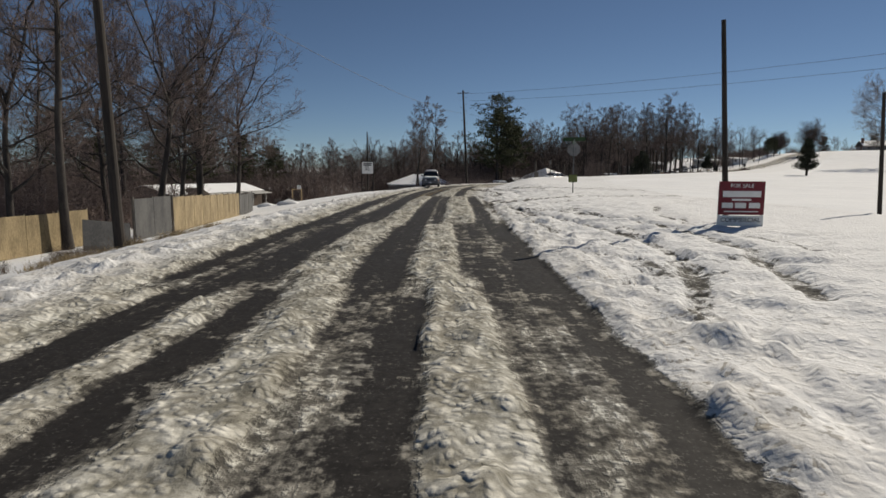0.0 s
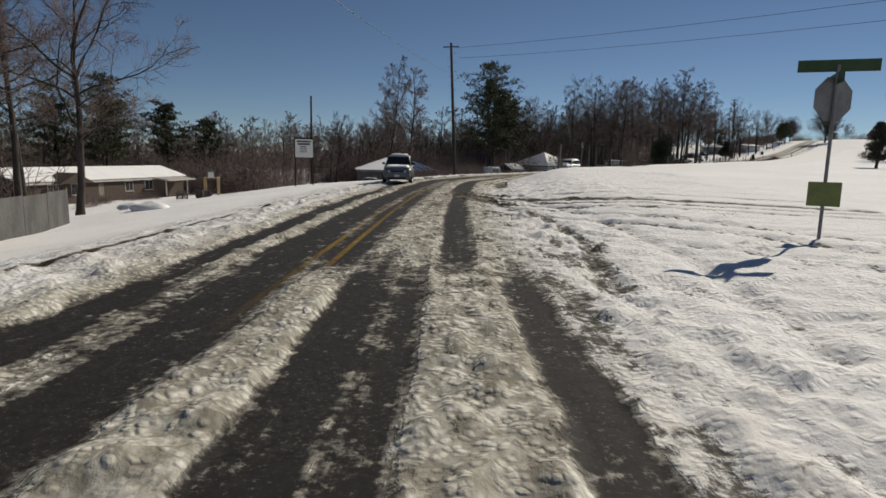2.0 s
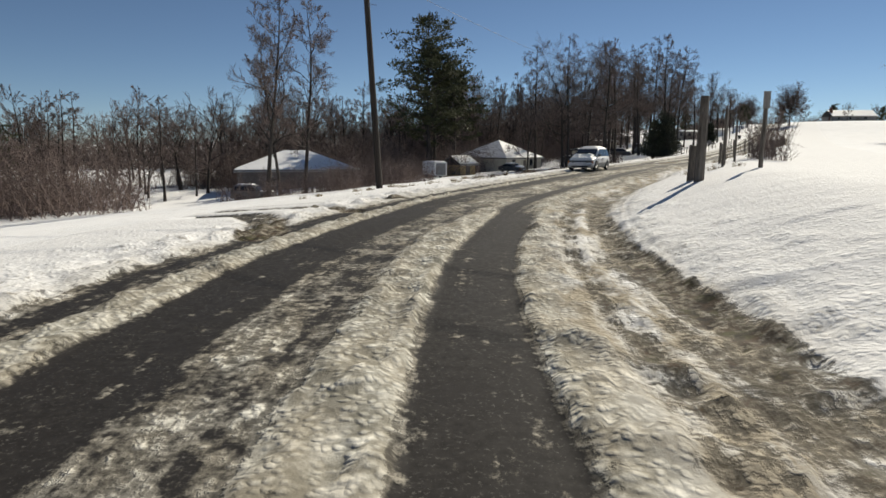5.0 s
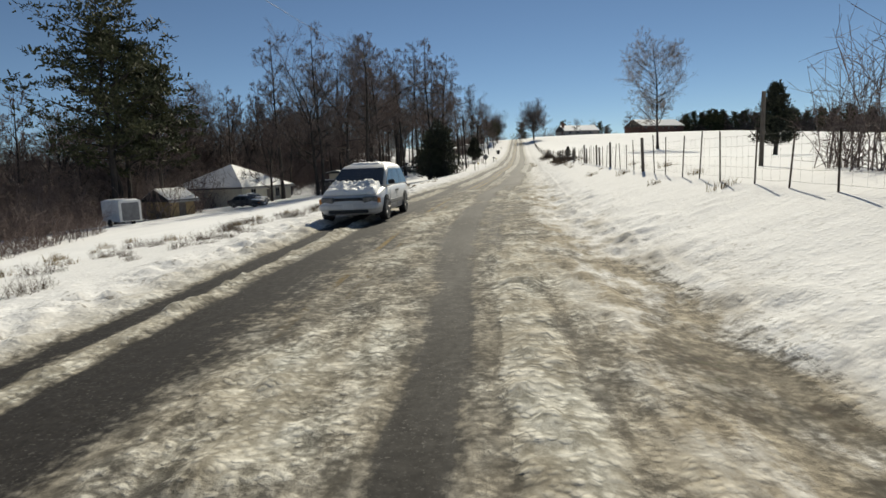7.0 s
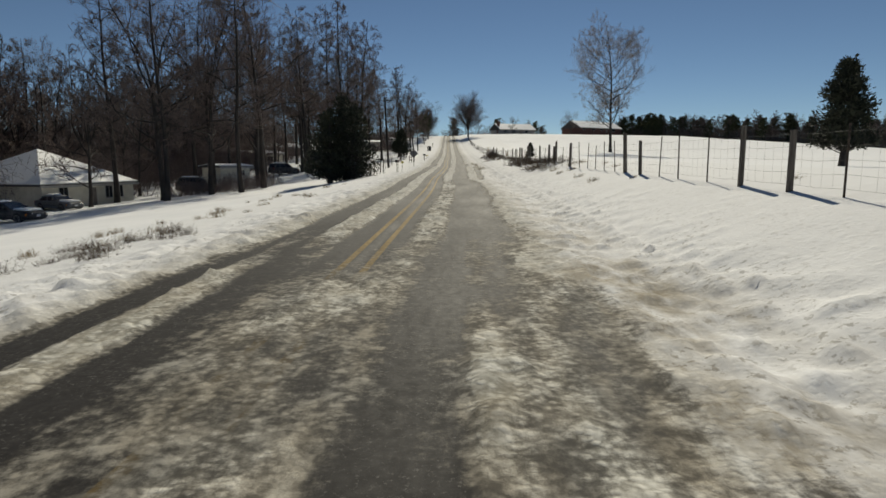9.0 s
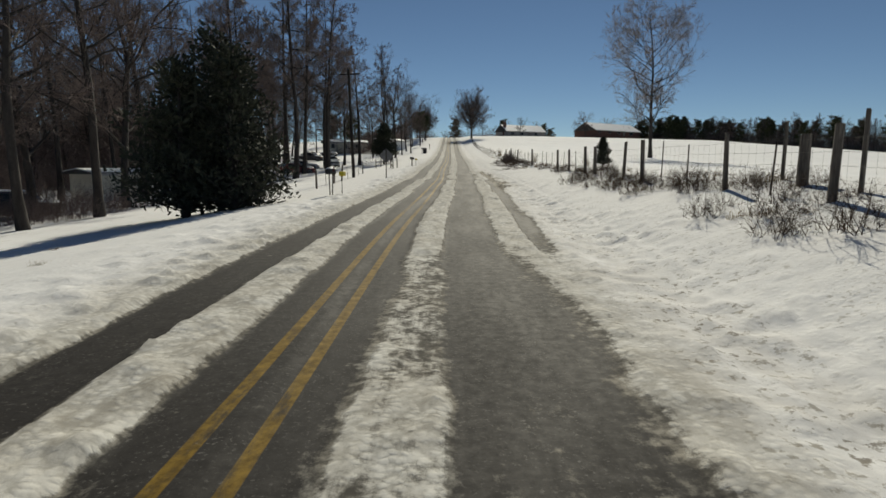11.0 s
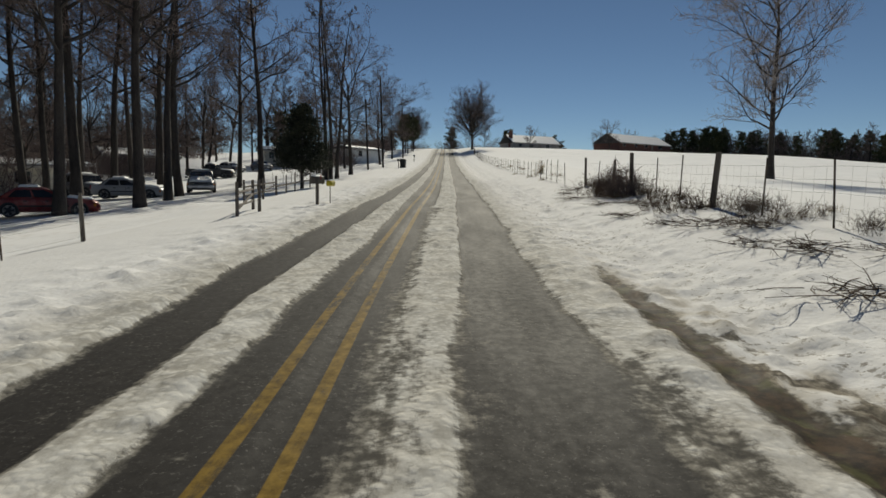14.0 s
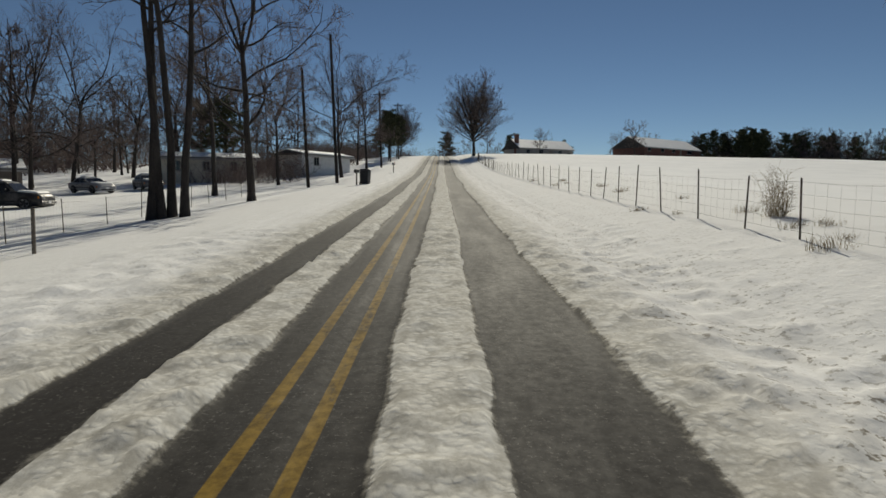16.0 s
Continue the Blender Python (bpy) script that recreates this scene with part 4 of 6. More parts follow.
for i in range(60):
    x = -80 + i * 1.75 + _rng.uniform(-1.5, 1.5)
    tree_at(_rng.choice(FAR), ground(x, 150 + _rng.uniform(0, 20) + max(0, x + 10) * 1.6 + 26 * (-19 < x < 7)), _rng.uniform(.6, .92), _rng.uniform(0, 360), "leafless tree in a far brown wood", "far woodland trees")
for i in range(64):
    s = 180 + i * 2.6
    tree_at(_rng.choice(FAR), on(s + _rng.uniform(-3, 3), -34 - _rng.uniform(0, 34) + 12 * (s > 290)), _rng.uniform(.5, .95), _rng.uniform(0, 360), "leafless tree deep in the winter wood", "far woodland trees", "woodland_tree")
# grove beyond the house
for x, y, sz in ((47.9, 182.1, 1.0), (53.5, 183.5, 1.05), (50.5, 174, 1.0), (46.8, 170, .95), (40.7, 172.5, 1.02), (41.5, 177, 1.05), (45.5, 175, .98), (22, 212, .95), (28, 209, 1.0), (34, 226, 1.05), (41, 229, 1.0), (47, 231, 1.05), (26, 224, 1.1), (38, 236, 1.1), (58, 228, 1.0), (63, 222, 1.1), (53, 236, 1.1)):
    tree_at(_rng.choice(OAK + TALL), ground(x, y), sz, x * 31, "leafless tree with reddish-brown twigs in a grove", "grove trees")
# wood on the left of the straight
for s, c, k, sz in ((199, -24, 1, 1.1), (205, -35, 0, 1.1), (219, -38, 1, 1.1), (230, -33, 0, 1.0), (184, -35, 0, 1.1), (214, -28, 2, 1.1), (236, -27, 2, 1.0)):
    tree_at(TALL[k] if s % 3 else POPLAR[k % 2], on(s, c), sz, s * 17, "tall straight leafless tree with a dark trunk", "roadside wood")
for x, y, k, sz in ((72.8, 198.1, 0, 1.15), (67.5, 199, 2, 1.1), (80.9, 206.4, 1, 1.1), (77.2, 205.5, 2, 1.05), (85.2, 215.4, 0, 1.1), (86, 224, 1, 1.05), (82.6, 224, 2, 1.1), (79, 214.5, 0, 1.3), (83.4, 211, 2, .95), (78, 221, 1, 1.0), (72.4, 211, 2, 1.1), (69.5, 206, 1, 1.05), (73, 221, 0, 1.1), (82, 236, 1, 1.15), (87, 240, 2, 1.1), (92, 252, 0, 1.0), (91.5, 216.8, 1, .95), (75, 231, 2, 1.1)):
    tree_at(TALL[k], ground(x, y), sz, x * 17, "tall straight leafless tree with a dark trunk", "roadside wood")
for i in range(26):
    tree_at(_rng.choice(FAR[:2]), on(165 + i * 4.4 + _rng.uniform(-2, 2), -44 - _rng.uniform(0, 30)), _rng.uniform(.9, 1.3), _rng.uniform(0, 360), "leafless tree deep in the winter wood", "far woodland trees", "woodland_tree")
for i in range(38):
    tree_at(FAR[i % 4], on(150 + i * 3.9 + _rng.uniform(-2, 2), -50 - _rng.uniform(0, 40)), _rng.uniform(.85, 1.15), _rng.uniform(0, 360), "leafless tree deep in the winter wood", "far woodland trees", "woodland_tree")
tree_at(PALE[0], ground(91.4, 221.5), 1.12, 70, "leafless tree with wide limbs behind a rail fence", "roadside wood")
tree_at(CLUMP[0], ground(100.9, 224.2), 1.05, 10, "clump of tall bare trunks at the fence corner", "roadside wood")
tree_at(OAK[0], on(263.4, -9.7), .85, 200, "leafless tree with dense reddish twigs", "roadside wood")
tree_at(TALL[1], on(272, -15), .7, 120, "small leafless tree in a snowy yard", "roadside wood")
for s, c, k, sz in ((285, -14, 0, .5), (296, -10, 2, .62), (318, -10, 1, .6), (330, -13, 0, .55), (278, -32, 1, .6), (290, -36, 2, .7), (300, -30, 0, .7), (312, -26, 1, .6)):
    tree_at(OAK[k], on(s, c), sz * 1.2, s * 13, "leafless tree beside the road up the hill", "hill trees")
for s, c, sz in ((336, -8, .55), (344, -9, .6), (352, -8, .55), (358, -10, .6), (300, -24, .6), (308, -30, .6)):
    tree_at(PINE[1], on(s, c), sz, s * 9, "dark pine beside the road up the hill", "pines", "pine_tree", ("trunk", "crown"))
tree_at(ROUND, on(352, 7.5), 1.02, 30, "round-crowned leafless tree near the hilltop", "hill trees")
tree_at(ROUND, on(372, -3.5 - 5), .75, 130, "leafless tree near the hilltop", "hill trees")
tree_at(ROUND, on(380, -12), .7, 200, "leafless tree near the hilltop", "hill trees")
tree_at(SYCAMORE, ground(147.6, 203.8), 1.18, 60, "large pale leafless tree standing alone in a snowy field", "field trees")
for x, y, sz in ((230, 322, .55), (246, 300, .7), (262, 318, .6), (300, 330, .85), (318, 332, .8), (205, 318, .5), (340, 300, .5)):
    tree_at(FAR[3], ground(x, y), sz * .95, x * 7, "leafless tree beside a farm building", "farm trees")
# dark woods along the far right edge of the field
EDGE = spline([(302, 312, 0), (302, 275, 0), (297, 238, 0), (291, 200, 0), (280, 165, 0), (262, 125, 0), (235, 85, 0), (205, 50, 0)], 1.1)
for i, (x, y, _) in enumerate(EDGE):
    k = _rng.random()
    tree_at(FAR_PINE if k < .4 else FAR[i % 4], ground(x + _rng.uniform(-7, 7), y + _rng.uniform(-6, 6)), _rng.uniform(.52, .78), _rng.uniform(0, 360), "dark tree in a far line of woods", "far tree line", "field_edge_tree")
for i in range(26):
    tree_at(FAR[i % 4] if i % 3 else FAR_PINE, ground(205 + i * 9 + _rng.uniform(-4, 4), 352 + _rng.uniform(0, 30) - abs(i - 8) * .5), _rng.uniform(.55, .85), _rng.uniform(0, 360), "leafless tree behind a hilltop farm", "farm trees")
tree_at(YOUNG_CEDAR, ground(78.9, 131.1), 1.65, 0, "dark upright juniper in a snowy field", "junipers", "juniper", ("trunk", "crown"))
tree_at(YOUNG_CEDAR, on(181, 8.4), .33, 20, "small juniper seedling at the fence", "junipers", "juniper", ("trunk", "crown"))
tree_at(BIG_CEDAR, ground(53.4, 161.8), 1.1, 0, "large dense dark juniper beside the road", "junipers", "juniper", ("trunk", "crown"))
tree_at(MID_CEDAR, ground(92.0, 210.6), .9, 50, "dark conical juniper behind a rail fence", "junipers", "juniper", ("trunk", "crown"))

# undergrowth
def brush(mesh, p, size, turn, label, name="thicket"):
    ob = new(name, mesh)
    ob.matrix_world = at(p, turn) @ Matrix.Scale(size, 4)
    return tagged(ob, label, "undergrowth", kind="stuff")


LAB = "brown leafless thicket in front of the woods"
for i in range(24):
    brush(THICKET[i % 3], ground(-31 - (i % 3) * 4, 20 + i * 2.0), _rng.uniform(1.0, 1.5), _rng.uniform(60, 120), LAB)
for i in range(30):
    brush(THICKET[i % 3], ground(-44 - (i % 4) * 5, 8 + i * 2.6), _rng.uniform(1.8, 2.5), _rng.uniform(60, 120), LAB)
for i in range(46):
    brush(THICKET[i % 3], ground(-78 + i * 1.9, 128 + (i % 4) * 4 + max(0, 20 - i) * .4 + 42 * (i > 28)), _rng.uniform(1.4, 2.1), _rng.uniform(-20, 20), LAB)
for i in range(40):
    brush(THICKET[i % 3], ground(-4 + i * 1.9, 205 + (i % 4) * 5 + i * .6), _rng.uniform(1.3, 1.9), _rng.uniform(-20, 20), LAB)
for i in range(60):
    brush(THICKET[i % 3], ground(-190 + i * 5.2, 240 + (i % 3) * 8 + max(0, i - 34) * 3.4), _rng.uniform(2.2, 3.2), _rng.uniform(-20, 20), "far brown woods")
for i in range(34):
    brush(THICKET[i % 3], on(165 + i * 3.4, -42 - (i % 4) * 5), _rng.uniform(1.1, 1.7), _rng.uniform(0, 360), "brown leafless undergrowth in the wood")
for i in range(8):
    brush(THICKET[i % 3], on(182 + i * 1.6, -21 - (i % 3) * 4), _rng.uniform(.4, .6), _rng.uniform(0, 360), "brown leafless undergrowth in the wood")
for i in range(30):
    brush(THICKET[i % 3], on(290 + i * 3.2, -17 - (i % 3) * 5), _rng.uniform(.8, 1.2), _rng.uniform(0, 360), "brown leafless thicket beside the road uphill")
for x, y, _ in EDGE[::3]:
    brush(THICKET[int(x) % 3], ground(x, y), _rng.uniform(1.6, 2.2), _rng.uniform(0, 360), "far brown woods")
for i in range(30):
    brush(THICKET[i % 3], ground(190 + i * 6, 362 + (i % 3) * 6), _rng.uniform(1.0, 1.5), _rng.uniform(0, 360), "far brown woods")
for x, y, k in ((1.5, 128, .8), (3.5, 131, .9), (-.5, 133, .7), (5.5, 135, .95), (8, 140, .8), (2.5, 138, 1.0), (6.5, 129, .7), (10.5, 145, .8), (.6, 104.5, .42), (-1.6, 106.5, .46), (1.9, 106.8, .4), (-4.2, 109, .5), (-36.5, 98, .32), (-36, 104, .36), (-36, 109, .3), (-34.5, 93, .34), (-33, 88, .4)):
    brush(THICKET[int(y) % 3], ground(x, y), k, x * 40, "brown leafless bushes near a house")
for s, c, k in ((104, 9.2, .58), (106.5, 9.4, .62), (109, 9.6, .55), (102, 9.8, .55)):
    brush(SAPLINGS, on(s, c), k, s * 40, "thin leafless saplings at the fence line", "saplings")
for i in range(30):
    s = 158 + i * 1.9
    brush(BRUSHY[i % 2], on(s, 7.5 + _rng.uniform(-.5, .6)), _rng.uniform(.3, .6), s * 50, "brown dead brush along the wire fence", "dead_brush")
for i in range(26):
    s = 156.5 + i * .9
    brush(BRUSHY[i % 2], on(s, 6.9 + _rng.uniform(-.7, .7)), _rng.uniform(.35, .62), s * 50, "brown dead brush along the wire fence", "dead_brush")
for s, c, k in ((217.4, 6.9, 1.05), (218.6, 7.1, .95), (216.4, 7.2, .8), (220, 7.2, .6)):
    brush(SAPLINGS_LOW, on(s, c), k, s * 50, "dense brown shrub growing through a wire fence", "fence_shrub")
for i in range(10):
    s, c = 207.5 + i * 1.7, 7.1 + .5 * math.sin(i * 1.7)
    brush(BRUSHY[i % 2], on(s, c), _rng.uniform(.45, .85), s * 50, "dense brown shrub growing through a wire fence", "fence_shrub")
for i in range(20):
    s, c = 200.5 + i * 1.15, 6.3 + .6 * math.sin(i * 2.3) + .35 * (i % 2)
    brush(BRANCHES[i % 2], on(s, c), _rng.uniform(.36, .62), s * 70, "heap of cut branches lying in the snow", "cut_branches")
for s, c, k in ((242.0, 8.0, .62), (206.0, 8.4, .5), (186, 8.6, .45)):
    brush(DRY_SHRUB, on(s, c), k, s * 30, "pale dry shrub standing behind a wire fence", "dry_shrub")
for i in range(60):
    brush(BRUSHY[i % 2], on(_rng.uniform(104, 136), _rng.uniform(-8.8, -4.6)), _rng.uniform(.2, .42), i * 50, "low brown weeds on a snowy bank", "dead_brush")
for i in range(22):
    brush(BRUSHY[i % 2], ground(-12.5 + _rng.uniform(-4.5, 3.2), 17 + _rng.uniform(-3, 5)), _rng.uniform(.3, .6), i * 50, "low brown weeds on a snowy bank", "dead_brush")
for i in range(210):
    z = i % 3
    s, c = ((_rng.uniform(6, 24), _rng.uniform(-8.5, -5.5)), (_rng.uniform(90, 165), _rng.uniform(-12, -5)), (_rng.uniform(90, 270), _rng.uniform(6.3, 8.4)))[z]
    brush(TUFT[i % 2], on(s, c), _rng.uniform(.35, .75), _rng.uniform(0, 360), "dry grass standing through the snow", "grass_tuft")


# ---- materials of built things ----
PLYWOOD = simple("plywood", (0.15, 0.115, 0.065), (0.34, 0.265, 0.155), 0.9, 0.85, 0, 9, 0.4, 0.004, (1.6, 1.6, 0.7))
DARK_BOARD = simple("dark_panel", (0.05, 0.05, 0.052), (0.12, 0.118, 0.115), 1.5, 0.8, 0, 25, 0.4, 0.004, (1, 1, 0.3))
GREY_BOARD = simple("grey_board", (0.16, 0.15, 0.145), (0.3, 0.29, 0.28), 3, 0.85, 0, 40, 0.5, 0.004, (1, 1, 0.12))
PALE_WALL = simple("pale_siding", (0.58, 0.54, 0.44), (0.72, 0.68, 0.57), 1.5, 0.8, 0, 30, 0.3)
WHITE_PAINT = simple("white_paint", (0.62, 0.62, 0.61), (0.78, 0.78, 0.77), 2, 0.6, 0, 40, 0.2)
BRICK = simple("red_brick", (0.085, 0.04, 0.032), (0.17, 0.085, 0.065), 4, 0.9, 0, 18, 0.6, 0.01, (1, 1, 3))
DARK_BRICK = simple("dark_brown_brick", (0.035, 0.025, 0.021), (0.085, 0.062, 0.05), 4, 0.9, 0, 18, 0.6, 0.01, (1, 1, 3))
TAN_WALL = simple("tan_boards", (0.36, 0.25, 0.12), (0.52, 0.39, 0.22), 2, 0.85, 0, 24, 0.4, 0.004, (3, 3, 0.5))
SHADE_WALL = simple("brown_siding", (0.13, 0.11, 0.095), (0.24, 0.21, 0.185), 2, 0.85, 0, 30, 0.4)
TRIM = simple("trim_paint", (0.32, 0.31, 0.29), (0.46, 0.45, 0.43), 3, 0.7, 0, 40, 0.2)
SHINGLE = simple("dark_shingle", (0.05, 0.048, 0.046), (0.12, 0.115, 0.11), 3, 0.9, 0, 14, 0.6, 0.01)
RUBBER = simple("rubber", (0.012, 0.012, 0.012), (0.03, 0.03, 0.03), 5, 0.85, 0, 30, 0.3)
RIM = simple("alloy", (0.28, 0.28, 0.28), (0.42, 0.42, 0.42), 5, 0.35, 0.9, 40, 0.1)
BLACK_PLASTIC = simple("black_plastic", (0.015, 0.015, 0.016), (0.04, 0.04, 0.042), 4, 0.55, 0, 50, 0.2)
SIGN_RED = simple("sign_maroon", (0.12, 0.01, 0.018), (0.19, 0.02, 0.03), 6, 0.6, 0, 60, 0.1)
SIGN_WHITE = simple("sign_white", (0.66, 0.66, 0.65), (0.78, 0.78, 0.77), 4, 0.6, 0, 60, 0.1)
SIGN_GREY = simple("sign_aluminium_back", (0.13, 0.13, 0.135), (0.22, 0.22, 0.225), 3, 0.6, 0.2, 40, 0.1)
SIGN_GREEN = simple("sign_green", (0.022, 0.048, 0.016), (0.042, 0.08, 0.03), 3, 0.5, 0, 40, 0.1)
SIGN_OLIVE = simple("sign_olive", (0.10, 0.13, 0.035), (0.18, 0.2, 0.07), 3, 0.6, 0, 40, 0.1)
YELLOW = simple("yellow_plastic", (0.46, 0.36, 0.02), (0.62, 0.5, 0.05), 3, 0.5, 0, 40, 0.1)
INK = simple("dark_ink", (0.03, 0.03, 0.035), (0.07, 0.07, 0.075), 5, 0.8, 0, 60, 0.1)
AMBER = simple("amber_lens", (0.5, 0.16, 0.02), (0.6, 0.22, 0.03), 3, 0.25, 0, 40, 0.1)
TAIL_RED = simple("red_lens", (0.3, 0.012, 0.01), (0.4, 0.02, 0.015), 3, 0.25, 0, 40, 0.1)
LENS = simple("clear_lens", (0.55, 0.55, 0.54), (0.7, 0.7, 0.69), 3, 0.15, 0, 40, 0.05)
HEADLAMP = simple("headlamp_glass", (0.06, 0.065, 0.07), (0.2, 0.2, 0.2), 9, 0.12, 0, 40, 0.05)
INSULATOR = simple("glazed_insulator", (0.3, 0.3, 0.3), (0.45, 0.45, 0.45), 3, 0.3, 0, 40, 0.05)


def paint(name, a, b, rough=0.35):
    m = Mat(name, rough, 0.1, 0.5)
    salt = m.noise(1.6, 5, 0.65, lo=0.4, hi=0.75)
    m.colour(m.mix(m.math("MULTIPLY", salt, 0.35), m.mix(m.noise(2), a, b), (0.34, 0.33, 0.31)))
    m.put(m.remap(salt, 0, 1, rough, 0.75), m.b.inputs["Roughness"])
    return m.m


def glass_material():
    m = Mat("dark_glass", 0.08, 0.0, 0.5)
    m.colour(m.mix(m.noise(3), (0.012, 0.013, 0.016), (0.025, 0.027, 0.03)))
    return m.m


GLASS = glass_material()
VAN_WHITE = paint("white_car_paint", (0.62, 0.62, 0.62), (0.74, 0.74, 0.74))
SILVER = paint("silver_car_paint", (0.25, 0.26, 0.28), (0.36, 0.37, 0.39))
CAR_SILVER = paint("dirty_silver_car_paint", (0.13, 0.132, 0.14), (0.22, 0.225, 0.235))
CAR_RED = paint("red_car_paint", (0.16, 0.012, 0.012), (0.26, 0.03, 0.025))
CAR_BLACK = paint("black_car_paint", (0.014, 0.014, 0.016), (0.03, 0.03, 0.034))
CAR_GREY = paint("grey_car_paint", (0.08, 0.085, 0.095), (0.14, 0.145, 0.155))


def snow_cap(w, l, thick, seed, cells=10, edge=.5):
    """A lumpy blanket of snow on a w by l rectangle, as a bmesh with its underside at z = 0."""
    rng = random.Random(seed)
    bm = bmesh.new()
    top = [[None] * (cells + 1) for _ in range(cells + 1)]
    low = [[None] * (cells + 1) for _ in range(cells + 1)]
    for i in range(cells + 1):
        for j in range(cells + 1):
            u, v = i / cells * 2 - 1, j / cells * 2 - 1
            k = max(abs(u), abs(v))
            fall = 1 - max(0, (k - (1 - edge * .5)) / (edge * .5)) ** 2
            wob = 0 if 0 < i < cells and 0 < j < cells else rng.uniform(-.02, .02)
            x, y = u * w / 2 + wob, v * l / 2 + wob
            top[i][j] = bm.verts.new((x, y, .012 + thick * fall * rng.uniform(.65, 1.15)))
            low[i][j] = bm.verts.new((x, y, 0))
    for i in range(cells):
        for j in range(cells):
            bm.faces.new((top[i][j], top[i + 1][j], top[i + 1][j + 1], top[i][j + 1])).smooth = True
            bm.faces.new((low[i][j], low[i][j + 1], low[i + 1][j + 1], low[i + 1][j]))
    for k in range(cells):
        bm.faces.new((top[k][0], low[k][0], low[k + 1][0], top[k + 1][0]))
        bm.faces.new((top[k + 1][cells], low[k + 1][cells], low[k][cells], top[k][cells]))
        bm.faces.new((top[0][k + 1], low[0][k + 1], low[0][k], top[0][k]))
        bm.faces.new((top[cells][k], low[cells][k], low[cells][k + 1], top[cells][k + 1]))
    return bm


def letters(parent, body, text, material, size, m, name="lettering"):
    """Raised lettering as a mesh part."""
    cu = bpy.data.curves.new(name, "FONT")
    cu.body, cu.size, cu.extrude, cu.align_x, cu.align_y = text, size, 0.003, "CENTER", "CENTER"
    tmp = bpy.data.objects.new(name, cu)
    me = bpy.data.meshes.new_from_object(tmp)
    bpy.data.objects.remove(tmp)
    me.materials.clear()
    me.materials.append(material)
    ob = new(name, me)
    ob.parent, ob.matrix_local = parent, m
    return ob


# ---- fences ----
def wire_between(name, points, radius, material, parent, label=""):
    v, f = [], []
    tube(v, f, [Vector(p) for p in points], [radius] * len(points), 4)
    return part(name, mesh_of(name, v, f, material, True), None, parent, label)


def post_mesh(h, r, seed, material, n=7):
    rng = random.Random(seed)
    bm = bmesh.new()
    rod(bm, (0, 0, -.3), (rng.gauss(0, .02), rng.gauss(0, .02), h), r, r * .9, n)
    for v in bm.verts:
        if v.co.z > h - .2:
            v.co.z += rng.uniform(-.02, .02)
        v.co.x += rng.gauss(0, r * .07)
    me = bpy.data.meshes.new("post")
    bm.to_mesh(me)
    bm.free()
    me.materials.append(material)
    return me


WOOD_POSTS = [post_mesh(1.3, .075, 7, POST), post_mesh(1.2, .06, 8, POST), post_mesh(1.45, .09, 9, POST)]
STEEL_POSTS = [post_mesh(1.2, .019, 11, STEEL_POST, 5), post_mesh(1.12, .018, 12, STEEL_POST, 5)]


def wire_fence(label, s0, s1, c, spacing, kinds, wires, top=1.05, vertical=0.0, group="wire fences"):
    f = thing("wire_fence", label, "fence", at(on(s0, c)), group)
    inv = f.matrix_world.inverted()
    rng = random.Random(int(s0 * 10 + c))
    s, spots = s0, []
    while s < s1:
        p = on(s, c(s) if callable(c) else c)
        me = rng.choice(kinds)
        ob = new("post", me)
        ob.parent, ob.matrix_local = f, inv @ at(p, rng.uniform(0, 360), rng.gauss(0, 1.8), rng.gauss(0, 1.8)) @ Matrix.Diagonal((1, 1, rng.uniform(.92, 1.1), 1))
        spots.append(p)
        s += spacing * rng.uniform(.85, 1.15)
    for k in range(wires):
        z = .18 + (top - .18) * k / max(1, wires - 1)
        pts = []
        for a, b in zip(spots, spots[1:]):
            pts += [a + Vector((0, 0, z)), a.lerp(b, .5) + Vector((0, 0, z - .02 * rng.random() - .01))]
        wire_between("wire", [inv @ p for p in pts + [spots[-1] + Vector((0, 0, z))]], .0026, WIRE, f)
    if vertical:
        v, fc = [], []
        for a, b in zip(spots, spots[1:]):
            n = max(1, int((b - a).length / vertical))
            for i in range(1, n):
                p = inv @ a.lerp(b, i / n)
                tube(v, fc, [p + Vector((0, 0, .16)), p + Vector((0, 0, top))], [.0013, .0013], 3)
        tagged(part("mesh_wire", mesh_of("mesh_wire", v, fc, WIRE), None, f), kind="stuff")
    return f


wire_fence("wire mesh fence on weathered wooden posts in the snow", 103, 150, 7.4, 1.7, WOOD_POSTS[1:2] + STEEL_POSTS * 2 + WOOD_POSTS[:1], 5, 1.05, .3)
wire_fence("wire mesh fence on mixed wooden posts with brush at its foot", 150.8, 226, 7.3, 2.2, WOOD_POSTS[:2] + STEEL_POSTS, 5, 1.05, .3)
wire_fence("wire fence on thin rusty steel posts along a field", 227, 330, 6.9, 2.1, STEEL_POSTS * 5 + WOOD_POSTS[1:2], 5, 1.0, .3)
wire_fence("wire fence on short posts along a snowy yard", 190, 213, -8.2, 3.0, WOOD_POSTS[:2] + STEEL_POSTS, 3, .9)
wire_fence("chain-link fence on thin posts around a snowy yard", 240, 274, -12.3, 2.6, STEEL_POSTS, 3, 1.05, .16)


